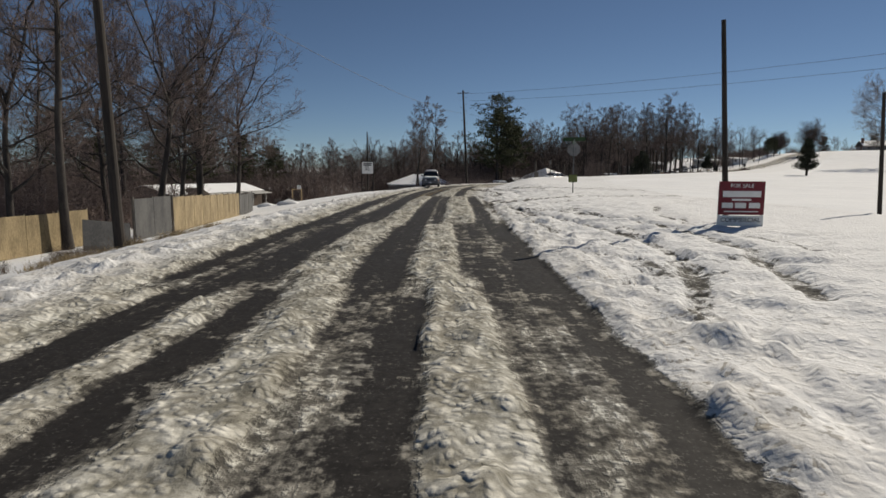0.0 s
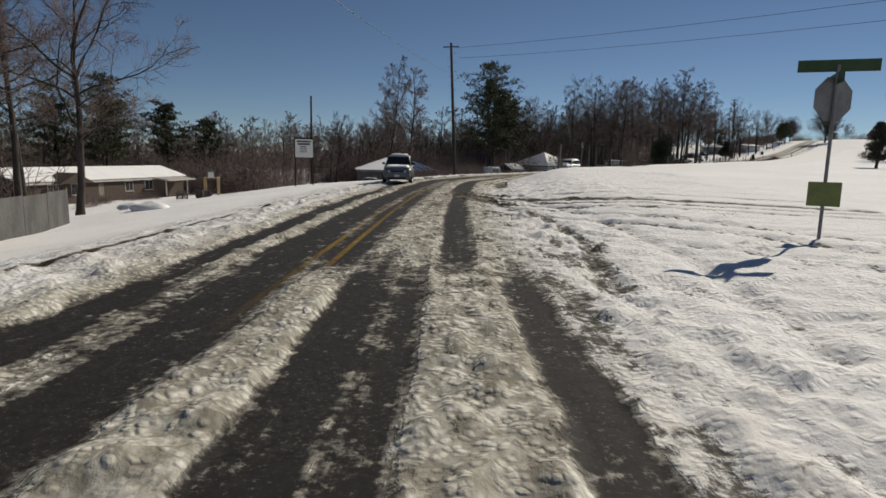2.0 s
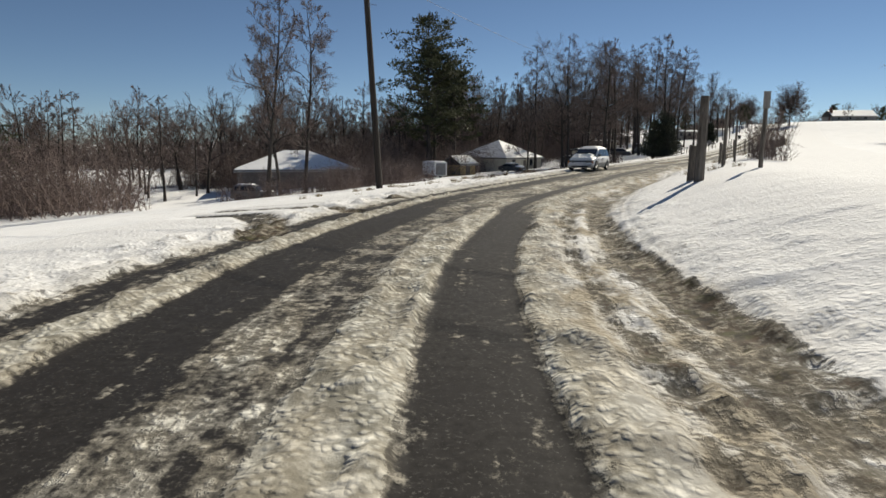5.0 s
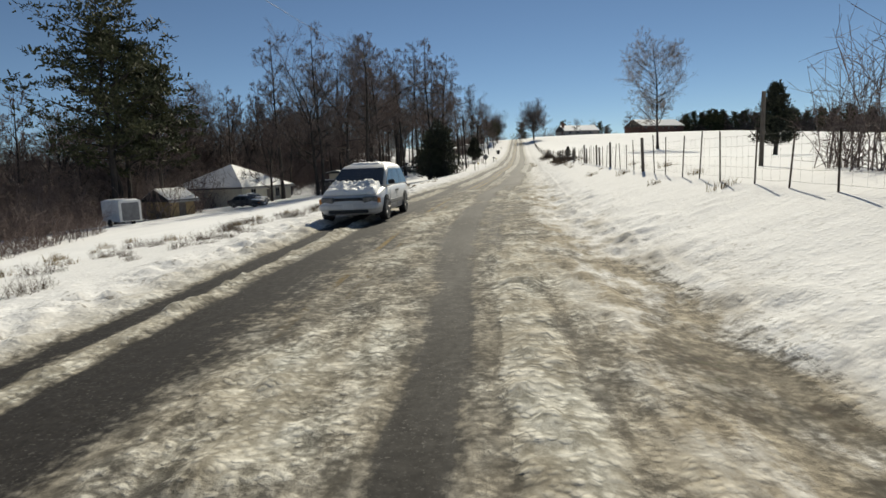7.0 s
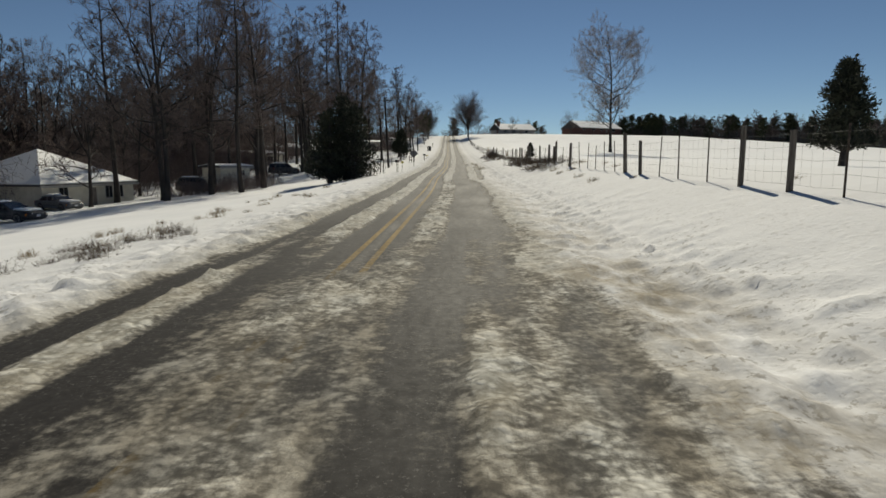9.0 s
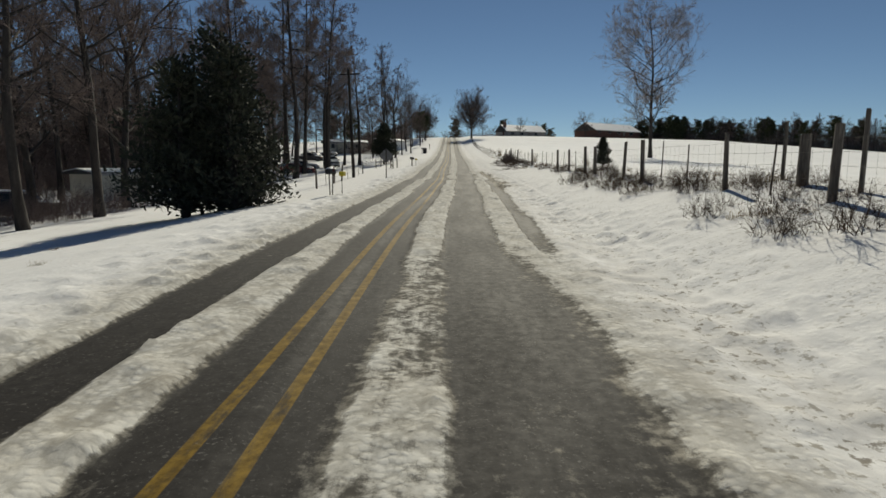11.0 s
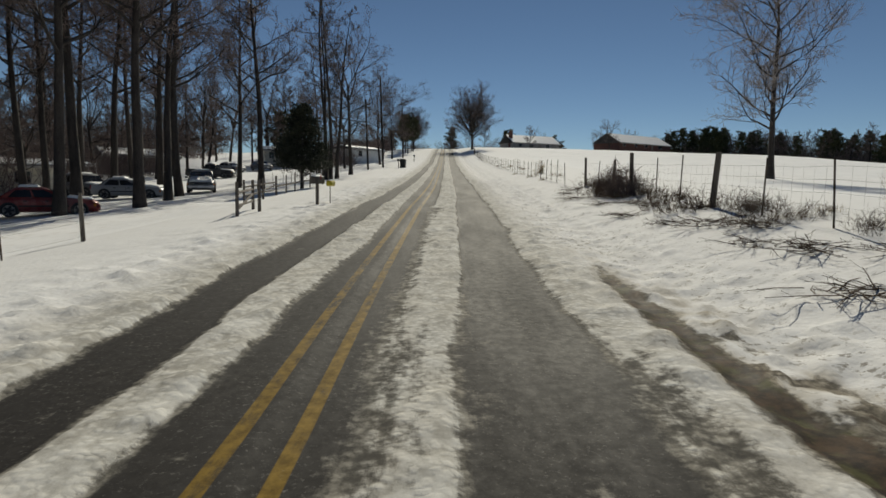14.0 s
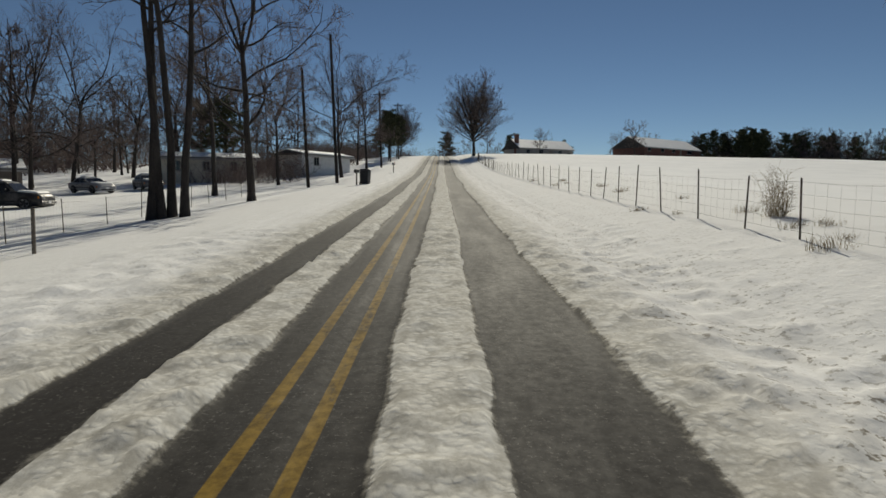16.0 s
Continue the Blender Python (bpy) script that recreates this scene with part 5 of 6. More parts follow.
def rail_section(s0, c0, s1, c1, label):
    """Two posts with a top rail and a slanting brace."""
    a, b = on(s0, c0), on(s1, c1)
    f = thing("brace_fence", label, "fence", at(a), "brace fences")
    d = b - a
    for q in (Vector((0, 0, 0)), d, d * .18 + Vector((.7, .2, 0))):
        g = a + q
        g.z = height(g.x, g.y)
        part("post", bm_rod(g - a + Vector((0, 0, -.3)), g - a + Vector((0, 0, 1.12)), .06, .05, 7), POST, f)
    part("rail", bm_rod(Vector((0, 0, .78)), d + Vector((0, 0, .78)), .045, .04, 6), POST, f)
    part("rail", bm_rod(Vector((0, 0, .38)), d + Vector((0, 0, .36)), .04, .036, 6), POST, f)
    part("brace", bm_rod(Vector((0, 0, .25)), d + Vector((0, 0, .62)), .04, .035, 6), POST, f)
    return f


rail_section(214.9, -5.5, 218.2, -6.1, "wooden corner brace of a fence with slanting rail")
rail_section(224.5, -8.6, 229.8, -8.6, "wooden corner brace of a fence with slanting rail")
rf = thing("rail_fence", "low wooden rail fence along a snowy yard", "fence", at(on(229.8, -8.6)), "brace fences")
for i in range(8):
    s, c = 229.8 + i * 1.9, -8.6 + i * .04
    p = on(s, c) - on(229.8, -8.6)
    part("post", bm_rod(p + Vector((0, 0, -.3)), p + Vector((.03, 0, 1.1)), .045, .04, 6), POST, rf)
    if i < 4:
        q = on(s + 1.9, c + .06) - on(229.8, -8.6)
        part("rail", bm_rod(p + Vector((0, 0, .55)), q + Vector((0, 0, .55)), .05, .045, 6), POST, rf)

# heavy posts at the field corner
for s, c, h, r, mat, lab in ((87.9, 6.85, 2.5, .15, POST, "tall thick weathered wooden post casting a long shadow"), (89.3, 6.7, 1.15, .17, POST, "short thick weathered wooden post in the snow"), (89.35, 8.6, 2.3, .07, POST, "slim dark wooden post with a small plate on top"), (112.5, 9.4, 2.0, .06, POST, "slim dark wooden post at the fence line"), (95.2, 7.7, 2.25, .055, POST, "tall slim weathered fence post in the snow"), (97.7, 7.75, 2.15, .055, POST, "tall slim weathered fence post in the snow"), (101.6, 8.1, 2.0, .055, POST, "tall slim weathered fence post in the snow"), (160.0, 7.8, 1.35, .04, POST, "tall thin fence post in brush"), (162.0, 8.0, 1.0, .11, POST, "thick weathered corner post in brush"), (163.3, 8.3, 1.25, .04, POST, "thin weathered post in brush")):
    t = thing("post", lab, "post", at(on(s, c), s * 20), "heavy posts")
    me = post_mesh(h, r, int(s), mat, 9)
    part("shaft", me, None, t)
    if r == .07:
        part("plate", bm_box((.2, .03, .5), (0, -.06, h - .25), bevel=.005), GREY_BOARD, t)


def panel_fence(label, a, b, h, boards, group="panel fences"):
    """Upright sheets nailed to posts between two places."""
    pa, pb = ground(*a), ground(*b)
    f = thing("panel_fence", label, "fence", at(pa), group)
    d = pb - pa
    ln, ang = math.hypot(d.x, d.y), math.degrees(math.atan2(d.y, d.x))
    n = len(boards)
    for i, mat in enumerate(boards):
        u = (i + .5) / n
        g = pa + d * u
        z = height(g.x, g.y) - pa.z
        part("panel", bm_box((ln / n - .004, .02, h), (d.x * u, d.y * u, z + h / 2 - .05 + (i % 3) * .02), (0, 0, ang + (i % 2) * .5), .004), mat, f)
    for i in range(n + 1):
        u = i / n
        g = pa + d * u
        z = height(g.x, g.y) - pa.z
        nx, ny = d.y / ln * .07, -d.x / ln * .07
        part("post", bm_box((.09, .09, h + .3), (d.x * u - nx, d.y * u - ny, z + h / 2 - .1), (0, 0, ang), .006), POST, f)
    return f


panel_fence("plywood panel fence with dark panels at its ends, in snow", (-15.2, 33.8), (-18.7, 55.0), 2.05, [PLYWOOD] * 9)
pf = panel_fence("dark grey sheet panels closing a plywood fence", (-18.75, 55.3), (-20.0, 63.0), 2.0, [DARK_BOARD] * 3)
part("notice", bm_box((.5, .012, .8), (-.62, 3.4, 1.15), (0, 0, 99)), SIGN_WHITE, pf, "white paper notice")
panel_fence("dark grey panel gate of a plywood fence", (-15.4, 29.9), (-15.2, 33.5), 2.1, [DARK_BOARD] * 2)
panel_fence("plywood panel fence set back behind weeds", (-20.7, 22.0), (-20.0, 33.7), 2.0, [PLYWOOD] * 5)


# ---- poles and wires ----
def utility_pole(p, h, r, label, arms=0, lean=(0, 0), turn=0.0, pegs=False):
    t = thing("utility_pole", label, "utility pole", at(p, turn, *lean), "utility poles")
    part("shaft", bm_rod((0, 0, -.6), (0, 0, h), r, r * .7, 12), POLE, t)
    for k in range(arms):
        z = h - .45 - k * .8
        part("crossarm", bm_box((1.9, .1, .12), (0, .12, z), bevel=.01), POLE, t)
        for x in (-.85, -.3, .3, .85):
            part("insulator", bm_rod((x, .12, z + .06), (x, .12, z + .22), .035, .025, 8), INSULATOR, t)
    if pegs:
        for k in range(9):
            z = h - 1.2 - k * .55
            part("bracket", bm_rod((-.55 if k % 2 else .1, 0, z + .05), (-.1 if k % 2 else .6, 0, z - .05), .018, .014, 5), STEEL_POST, t)
    return t


P_START = ground(-10.2, 18.8)
P_BEND = ground(4.2, 104.5)
utility_pole(P_START, 10.5, .17, "dark weathered utility pole at the fence", 0, (0, -1.5), 20)
utility_pole(P_BEND, 16.4, .21, "tall dark utility pole with climbing brackets", 1, (0, -3.0), 0, True)
utility_pole(on(15.9, 9.25), 5.2, .08, "dark cut-off wooden pole behind a signboard", 0, (0, -4.0))
utility_pole(on(22, 17.5), 4.3, .08, "dark wooden pole in the snow", 0, (0, -3))
utility_pole(ground(-11.5, 92.0), 9.2, .13, "slim dark pole with a lamp arm", 0)
utility_pole(ground(72.0, 183.7), 9.5, .15, "weathered grey utility pole at the yard fence", 1, (0, -2), heading(202))
utility_pole(on(277.5, -9.6), 9.2, .14, "wooden utility pole in a snowy yard", 0, (0, -2.5))
utility_pole(on(281.5, -8.0), 12.5, .15, "dark utility pole beside the road", 0, (0, -2.0), heading(270))
utility_pole(on(318, -7.8), 11, .15, "dark utility pole beside the road up the hill", 1, (0, -1.5), heading(300))
utility_pole(on(350, -7.5), 11, .15, "dark utility pole near the hilltop", 1, (0, -1), heading(300))


def cable(points, sag, label, r=.012, name="overhead_cable"):
    ob_pts = []
    for a, b in zip(points, points[1:]):
        a, b = Vector(a), Vector(b)
        for i in range(13):
            u = i / 12
            ob_pts.append(a.lerp(b, u) - Vector((0, 0, sag * 4 * u * (1 - u))))
    v, f = [], []
    tube(v, f, ob_pts, [r] * len(ob_pts), 4)
    ob = new(name, mesh_of(name, v, f, CABLE, True))
    return tagged(ob, label, "cable", "overhead cables")


cable([P_START + Vector((0, 0, 9.4)), P_BEND + Vector((0, 0, 12.5))], 1.2, "thin black cable hung between utility poles", .014)
cable([P_START + Vector((0, 0, 9.4)), (-40, -30, 9)], 1.0, "thin black cable hung between utility poles", .014)
cable([P_BEND + Vector((-.3, 0, 15.8)), (75, 20, 14.5)], 1.6, "long black power cable over the field", .018)
cable([P_BEND + Vector((.3, 0, 14.6)), (77, 20, 13.3)], 1.6, "long black power cable over the field", .018)
cable([on(202.6, -8.4, 9.0), on(281.5, -8.0, 11.6), on(318, -7.8, 10.4), on(350, -7.5, 10.4)], .8, "thin black cable along the roadside poles", .012)
cable([P_BEND + Vector((0, 0, 12.5)), on(160, -7.5, 10), on(202.6, -8.4, 9.0)], 1.0, "thin black cable along the roadside poles", .012)


# ---- signs and mailboxes ----
def sale_sign(p, turn):
    t = thing("real_estate_sign", "maroon and white real estate signboard on short legs in snow", "sign", at(p, turn), "")
    for x in (-.5, .5):
        part("leg", bm_box((.07, .05, 1.5), (x, .04, .35), bevel=.005), WHITE_PAINT, t)
    b = part("board", bm_box((1.08, .025, .82), (0, 0, .78), bevel=.004), SIGN_RED, t)
    part("lower_board", bm_box((1.08, .022, .26), (0, 0, .22), bevel=.003), SIGN_WHITE, t)
    part("skirt", bm_box((1.06, .02, .16), (0, .01, -.01), bevel=.003), SIGN_GREY, t)
    face = Matrix.Translation((0, -.016, 0)) @ pose(0, 0, 0, 90)
    letters(t, b, "FOR SALE", SIGN_WHITE, .13, Matrix.Translation((0, 0, 1.08)) @ face)
    letters(t, b, "COMMERCIAL", INK, .15, Matrix.Translation((0, 0, .24)) @ face)
    part("name_band", bm_box((.9, .008, .15), (0, -.018, .88)), SIGN_WHITE, t, "white name band")
    part("thin_band", bm_box((.45, .008, .05), (0, -.018, .74)), SIGN_WHITE, t)
    for k, x in enumerate((-.33, -.02, .31)):
        part("number_bar", bm_box((.26, .008, .13), (x, -.018, .60)), SIGN_WHITE, t)
    part("foot_line", bm_box((.8, .008, .025), (0, -.018, .45)), SIGN_WHITE, t)
    return t


sale_sign(on(14.9, 9.15, -.05), -6)


def octagon(r, thick):
    return prism([(r * math.cos(math.radians(22.5 + 45 * k)), r * math.sin(math.radians(22.5 + 45 * k))) for k in range(8)], thick, "y", .004)


def street_sign(p, turn):
    t = thing("street_sign", "steel post with green street blades, octagonal sign back and small board", "sign", at(p, turn), "")
    part("post", bm_rod((0, 0, -.8), (0, 0, 3.4), .035, .035, 8), SIGN_GREY, t)
    o = octagon(.47, .012)
    bmesh.ops.translate(o, verts=o.verts, vec=(0, .05, 2.62))
    part("sign_plate", o, SIGN_GREY, t, "grey back of an octagonal sign").matrix_local = pose(0, 0, .1, 0, 0, 40)
    part("street_blade", bm_box((1.45, .012, .24), (0, 0, 3.38), (0, 0, 10), .004), SIGN_GREEN, t)
    part("street_blade", bm_box((1.1, .012, .24), (0, 0, 3.13), (0, 0, -80), .004), SIGN_GREEN, t)
    part("small_board", bm_box((.6, .015, .5), (0, -.05, .8), (0, 0, 3), .004), SIGN_OLIVE, t, "small olive green board")
    return t


street_sign(ground(8.7, 40.3, .2), -32)


def billboard(p, turn):
    t = thing("signboard", "white signboard with dark lines of writing between two posts", "sign", at(p, turn), "")
    for x in (-.75, .75):
        part("post", bm_box((.12, .12, 4.5), (x, .09, 1.9), bevel=.01), POLE, t)
    part("board", bm_box((1.5, .06, 1.55), (0, 0, 3.25), bevel=.008), SIGN_WHITE, t)
    part("cap", bm_box((1.7, .16, .09), (0, .04, 4.12), bevel=.01), POLE, t)
    for k, (w, z, h) in enumerate(((1.2, 3.85, .13), (1.05, 3.62, .15), (.5, 3.4, .07), (.6, 3.25, .06), (.55, 3.1, .06), (.65, 2.95, .06))):
        part("writing_bar", bm_box((w, .01, h), (-.05 if k > 1 else 0, -.035, z)), INK, t)
    return t


billboard(ground(-10.2, 81.5), 10)


def diamond_sign(p, turn):
    t = thing("warning_sign", "grey back of a diamond-shaped road sign on a post", "sign", at(p, turn), "")
    part("post", bm_rod((0, 0, -.4), (0, 0, 2.1), .04, .035, 6), STEEL_POST, t)
    part("plate", prism([(0, -.52), (.52, 0), (0, .52), (-.52, 0)], .012, "y", .004), SIGN_GREY, t).location = (0, .05, 1.62)
    return t


diamond_sign(on(192.9, -3.9), heading(190))
t = thing("road_sign", "small white sign on a thin post", "sign", at(ground(-22, 92)), "")
part("post", bm_rod((0, 0, -.3), (0, 0, 2.6), .05, .05, 6), STEEL_POST, t)
part("plate", bm_box((.6, .02, .6), (0, -.05, 2.4), bevel=.004), SIGN_WHITE, t)


def mailbox(p, turn, label, body, legs=1, tube_part=False, h=1.05, size=1.0):
    t = thing("mailbox", label, "mailbox", at(p, turn), "mailboxes")
    for x in ((0,) if legs == 1 else (-.12, .12)):
        part("post", bm_box((.09 if legs == 1 else .04, .09 if legs == 1 else .04, h + .4), (x, 0, (h - .4) / 2), (0, 3 * x * 10, 0), .005), POST, t)
    prof = [(-.09, 0), (.09, 0)] + [(.09 * math.cos(a), .12 + .09 * math.sin(a)) for a in np.linspace(0, math.pi, 9)]
    b = prism([(u * size, v * size) for u, v in prof], .5 * size, "x", .0)
    bmesh.ops.rotate(b, verts=b.verts, cent=(0, 0, 0), matrix=Matrix.Rotation(0, 3, "Z"))
    box_ob = part("box", b, body, t)
    box_ob.location = (0, 0, h)
    part("door", bm_box((.012, .17 * size, .17 * size), (.257 * size, 0, h + .1 * size), bevel=.004), BLACK_PLASTIC, t)
    part("flag", bm_box((.04, .01, .2), (.05, -.1 * size, h + .2 * size)), TAIL_RED, t)
    part("snow_cover", snow_cap(.16 * size, .44 * size, .05, 3, 5), SNOW, t).matrix_local = pose(0, 0, h + .2 * size, 0, 0, 90)
    if tube_part:
        part("paper_tube", bm_box((.5, .2, .2), (.35, -.35, h + .02), (0, 0, 15), .03), YELLOW, t, "yellow newspaper tube")
        part("stake", bm_rod((.3, -.35, -.4), (.3, -.35, h), .018, .018, 6), STEEL_POST, t)
    return t


mailbox(on(175.4, -4.0), heading(175) + 75, "dark mailbox on two thin legs with a yellow newspaper tube", BLACK_PLASTIC, 2, True, .95, 1.1)
mailbox(on(218.0, -3.7), heading(218) + 70, "brown wooden mailbox with a yellow newspaper tube", POST, 1, True, .8, 1.25)
mailbox(on(273.6, -5.2), heading(273) + 80, "dark mailbox on a wooden post by the road", BLACK_PLASTIC, 1, False, .95, 1.2)
mailbox(on(300, -4.6), heading(300) + 80, "pale mailbox on a post by the road", SIGN_GREY, 1, False, .95, 1.2)


def wheelie_bin(p, turn):
    t = thing("wheeled_bin", "black wheeled rubbish bin tipped slightly in the snow", "bin", at(p, turn), "")
    part("body", bm_box((.6, .7, 1.0), (0, 0, .55), (4, 0, 0), .03, (1.12, 1.1)), BLACK_PLASTIC, t)
    part("lid", bm_box((.68, .8, .07), (0, -.03, 1.09), (7, 0, 0), .02), BLACK_PLASTIC, t)
    for x in (-.28, .28):
        part("wheel", bm_rod((x - .03, .36, .12), (x + .03, .36, .12), .12, .12, 12), RUBBER, t)
    return t


wheelie_bin(on(274.6, -4.7), heading(270) + 170)


# ---- houses ----
def gable(size, pitch, over=.4, hip=False):
    """Roof as a slab with thickness: length x, width y; ridge along x."""
    L, W = size
    h = pitch * W / 2
    bm = bmesh.new()
    e, t = over, .16
    rx = L / 2 - (W / 2 if hip else -e)
    rx = max(.05, rx)
    def ring(dz):
        a = [bm.verts.new((x, y, dz - e * pitch)) for x, y in ((-L / 2 - e, -W / 2 - e), (L / 2 + e, -W / 2 - e), (L / 2 + e, W / 2 + e), (-L / 2 - e, W / 2 + e))]
        r = [bm.verts.new((-rx, 0, h + dz)), bm.verts.new((rx, 0, h + dz))]
        return a, r
    (a, r), (b, q) = ring(0), ring(t)
    for v, w, flip in ((a, r, True), (b, q, False)):
        for f in ((v[0], v[1], w[1], w[0]), (v[2], v[3], w[0], w[1]), (v[1], v[2], w[1]), (v[3], v[0], w[0])):
            bm.faces.new(f[::-1] if flip else f)
    for i in range(4):
        bm.faces.new((a[i], a[(i + 1) % 4], b[(i + 1) % 4], b[i]))
    return bm


def house(name, label, p, turn, L, W, H, pitch, wall, hip=False, windows=(), doors=(), roof_mat=None, snow=True, gable_wall=None, category="house", group="houses"):
    """x runs along the front, which faces -y. windows and doors: (x, width, sill, height) on the front."""
    t = thing(name, label, category, at(p, turn), group)
    T = .18
    cuts = sorted([(x - w / 2, x + w / 2, s, s + h) for x, w, s, h in windows] + [(x - w / 2, x + w / 2, 0, h) for x, w, h in doors])
    x0 = -L / 2
    for a, b, s, u in cuts + [(L / 2, L / 2, 0, 0)]:
        if a - x0 > .01:
            part("wall", bm_box((a - x0, T, H + .8), ((a + x0) / 2, -W / 2 + T / 2, H / 2 - .4)), wall, t)
        if b > a:
            if s > .01:
                part("wall", bm_box((b - a, T, s + .8), ((a + b) / 2, -W / 2 + T / 2, s / 2 - .4)), wall, t)
            if u < H:
                part("wall", bm_box((b - a, T, H - u), ((a + b) / 2, -W / 2 + T / 2, (H + u) / 2)), wall, t)
        x0 = b
    part("wall", bm_box((L, T, H + .8), (0, W / 2 - T / 2, H / 2 - .4)), wall, t)
    for sx in (-1, 1):
        if hip:
            part("wall", bm_box((T, W - 2 * T, H + .8), (sx * (L / 2 - T / 2), 0, H / 2 - .4)), wall, t)
        else:
            hh = pitch * W / 2
            pr = prism([(-W / 2 + T, -.8), (W / 2 - T, -.8), (W / 2 - T, H + T * pitch), (0, H + hh), (-W / 2 + T, H + T * pitch)], T, "x")
            part("wall", pr, gable_wall or wall, t).location = (sx * (L / 2 - T / 2), 0, 0)
    r = part("roof", gable((L, W), pitch, .45, hip), roof_mat or SHINGLE, t)
    r.location = (0, 0, H)
    if snow:
        s = gable((L, W), pitch, .36, hip)
        rng = random.Random(int(L * 100 + p[0]))
        s2 = part("roof_snow", s, SNOW, r, "blanket of snow")
        s2.location = (0, 0, .1)
    part("fascia", bm_box((L + .9, .04, .2), (0, -W / 2 - .46, -.45 * pitch - .02), bevel=.004), TRIM, r)
    for x, w, s, h in windows:
        wd = part("window", bm_box((w + .16, .05, h + .16), (x, -W / 2 + .0, s + h / 2)), TRIM, t)
        bm = bmesh.new()
        box(bm, (w, .03, h), (x, -W / 2 - .02, s + h / 2))
        part("pane", bm, GLASS, wd)
        part("mullion", bm_box((.05, .03, h), (x, -W / 2 - .04, s + h / 2)), TRIM, wd)
        part("sill", bm_box((w + .24, .14, .05), (x, -W / 2 - .05, s - .1), bevel=.005), TRIM, wd)
    for x, w, h in doors:
        d = part("door", bm_box((w, .05, h), (x, -W / 2 + .06, h / 2), bevel=.006), SHADE_WALL, t)
        part("handle", bm_rod((x + w * .38, -W / 2 + .02, 1.0), (x + w * .38, -W / 2 - .05, 1.0), .03, .03, 8), RIM, d)
    return t


W1 = ((-10, 1.4, .9, 1.2), (-6.5, 1.6, .9, 1.2), (2.5, 1.4, .9, 1.2), (6.5, 1.6, .9, 1.2))
rh = house("ranch_house", "long low brick ranch house with snow-covered roof and carport", ground(-43.5, 108, .5), 78, 29, 8, 2.5, .32, DARK_BRICK, False, W1, ((-2.5, 1.0, 2.05),))
part("carport_post", bm_box((.14, .14, 2.4), (12.5, -6.0, 1.2), bevel=.01), TRIM, rh)
part("carport_post", bm_box((.14, .14, 2.4), (7.5, -6.0, 1.2), bevel=.01), TRIM, rh)
part("carport_roof", bm_box((6.6, 3.0, .16), (10.2, -5.3, 2.35), (8, 0, 0), .02), TRIM, rh)
pg = part("porch_gable", prism([(-2.6, 0), (2.6, 0), (0, 1.2)], 2.6, "y"), DARK_BRICK, rh)
pg.location = (-8, -4.2, 2.3)
house("bungalow", "brown bungalow with a steep snow-covered hip roof", ground(-6.1, 161, .0), 8, 16.5, 13, 3.0, .38, SHADE_WALL, True, ((-3.8, 1.3, .9, 1.1), (3.4, 1.5, .9, 1.1)), ((0, 1.0, 2.0),))
house("cottage", "pale sided house with a snow-covered hip roof and dark windows", Vector((32.4, 190.4, -2.0)), 35, 11, 13.6, 2.5, .48, PALE_WALL, True, ((-3.2, .9, .9, 1.2), (2.2, .8, .9, 1.2), (3.6, .8, .9, 1.2)), ((.2, .95, 2.0),))
house("garden_shed", "small tan plywood shed with a snowy roof", ground(21.0, 172), 30, 3.4, 4.4, 2.1, .5, TAN_WALL, False, (), ((0, 1.0, 1.8),), category="shed", group="sheds")
tr = thing("utility_trailer", "white box trailer standing in the snow under pines", "trailer", at(ground(15.2, 162), 20), "")
part("box", bm_box((2.2, 4.2, 2.1), (0, 0, 1.55), bevel=.06), WHITE_PAINT, tr)
part("door", bm_box((1.7, .05, 1.8), (0, -2.12, 1.5), bevel=.02), SIGN_GREY, tr)
for x in (-1.15, 1.15):
    part("wheel", bm_rod((x - .1, .2, .36), (x + .1, .2, .36), .36, .36, 16), RUBBER, tr)
part("roof_snow", snow_cap(2.1, 4.1, .14, 5), SNOW, tr).location = (0, 0, 2.6)
house("wood_shed", "low pale shed with a flat snowy roof among trees", on(206, -31), heading(206) + 62, 5.2, 3.6, 2.3, .12, PALE_WALL, False, ((1.2, .7, 1.2, .6),), (), category="shed", group="sheds")
house("mobile_home", "pale mobile home with a snow-covered roof behind trees", ground(75, 242), heading(243) + 45, 11, 4.2, 2.7, .2, PALE_WALL, False, ((-4, 1.2, 1.1, 1.0), (2.5, 1.2, 1.1, 1.0)), ((0, .9, 2.0),))
house("mobile_home", "dark mobile home with a snow-covered roof", on(262, -46), heading(262) + 70, 14, 4.2, 2.6, .2, SHADE_WALL, False, ((-4, 1.2, 1.1, 1.0), (3, 1.2, 1.1, 1.0)), ())
house("mobile_home", "cream mobile home with small windows in a snowy yard", on(297, -25), heading(290) + 20, 10, 4.2, 2.5, .22, PALE_WALL, False, ((-3.2, .7, 1.2, .9), (-.2, .6, 1.2, .9), (2.6, .6, 1.2, .9)), ())
house("mobile_home", "brown and white mobile home on the hillside", on(306, -15), heading(300) + 60, 9, 4, 2.3, .2, WHITE_PAINT, False, ((-2, .8, 1.1, .9),), ())
house("cottage", "dark low house with a snowy roof far back in a yard", on(288, -46), heading(258) + 40, 10, 6, 2.3, .3, SHADE_WALL, False, ((-2, 1.2, .9, 1.0), (2.5, 1.2, .9, 1.0)), ())
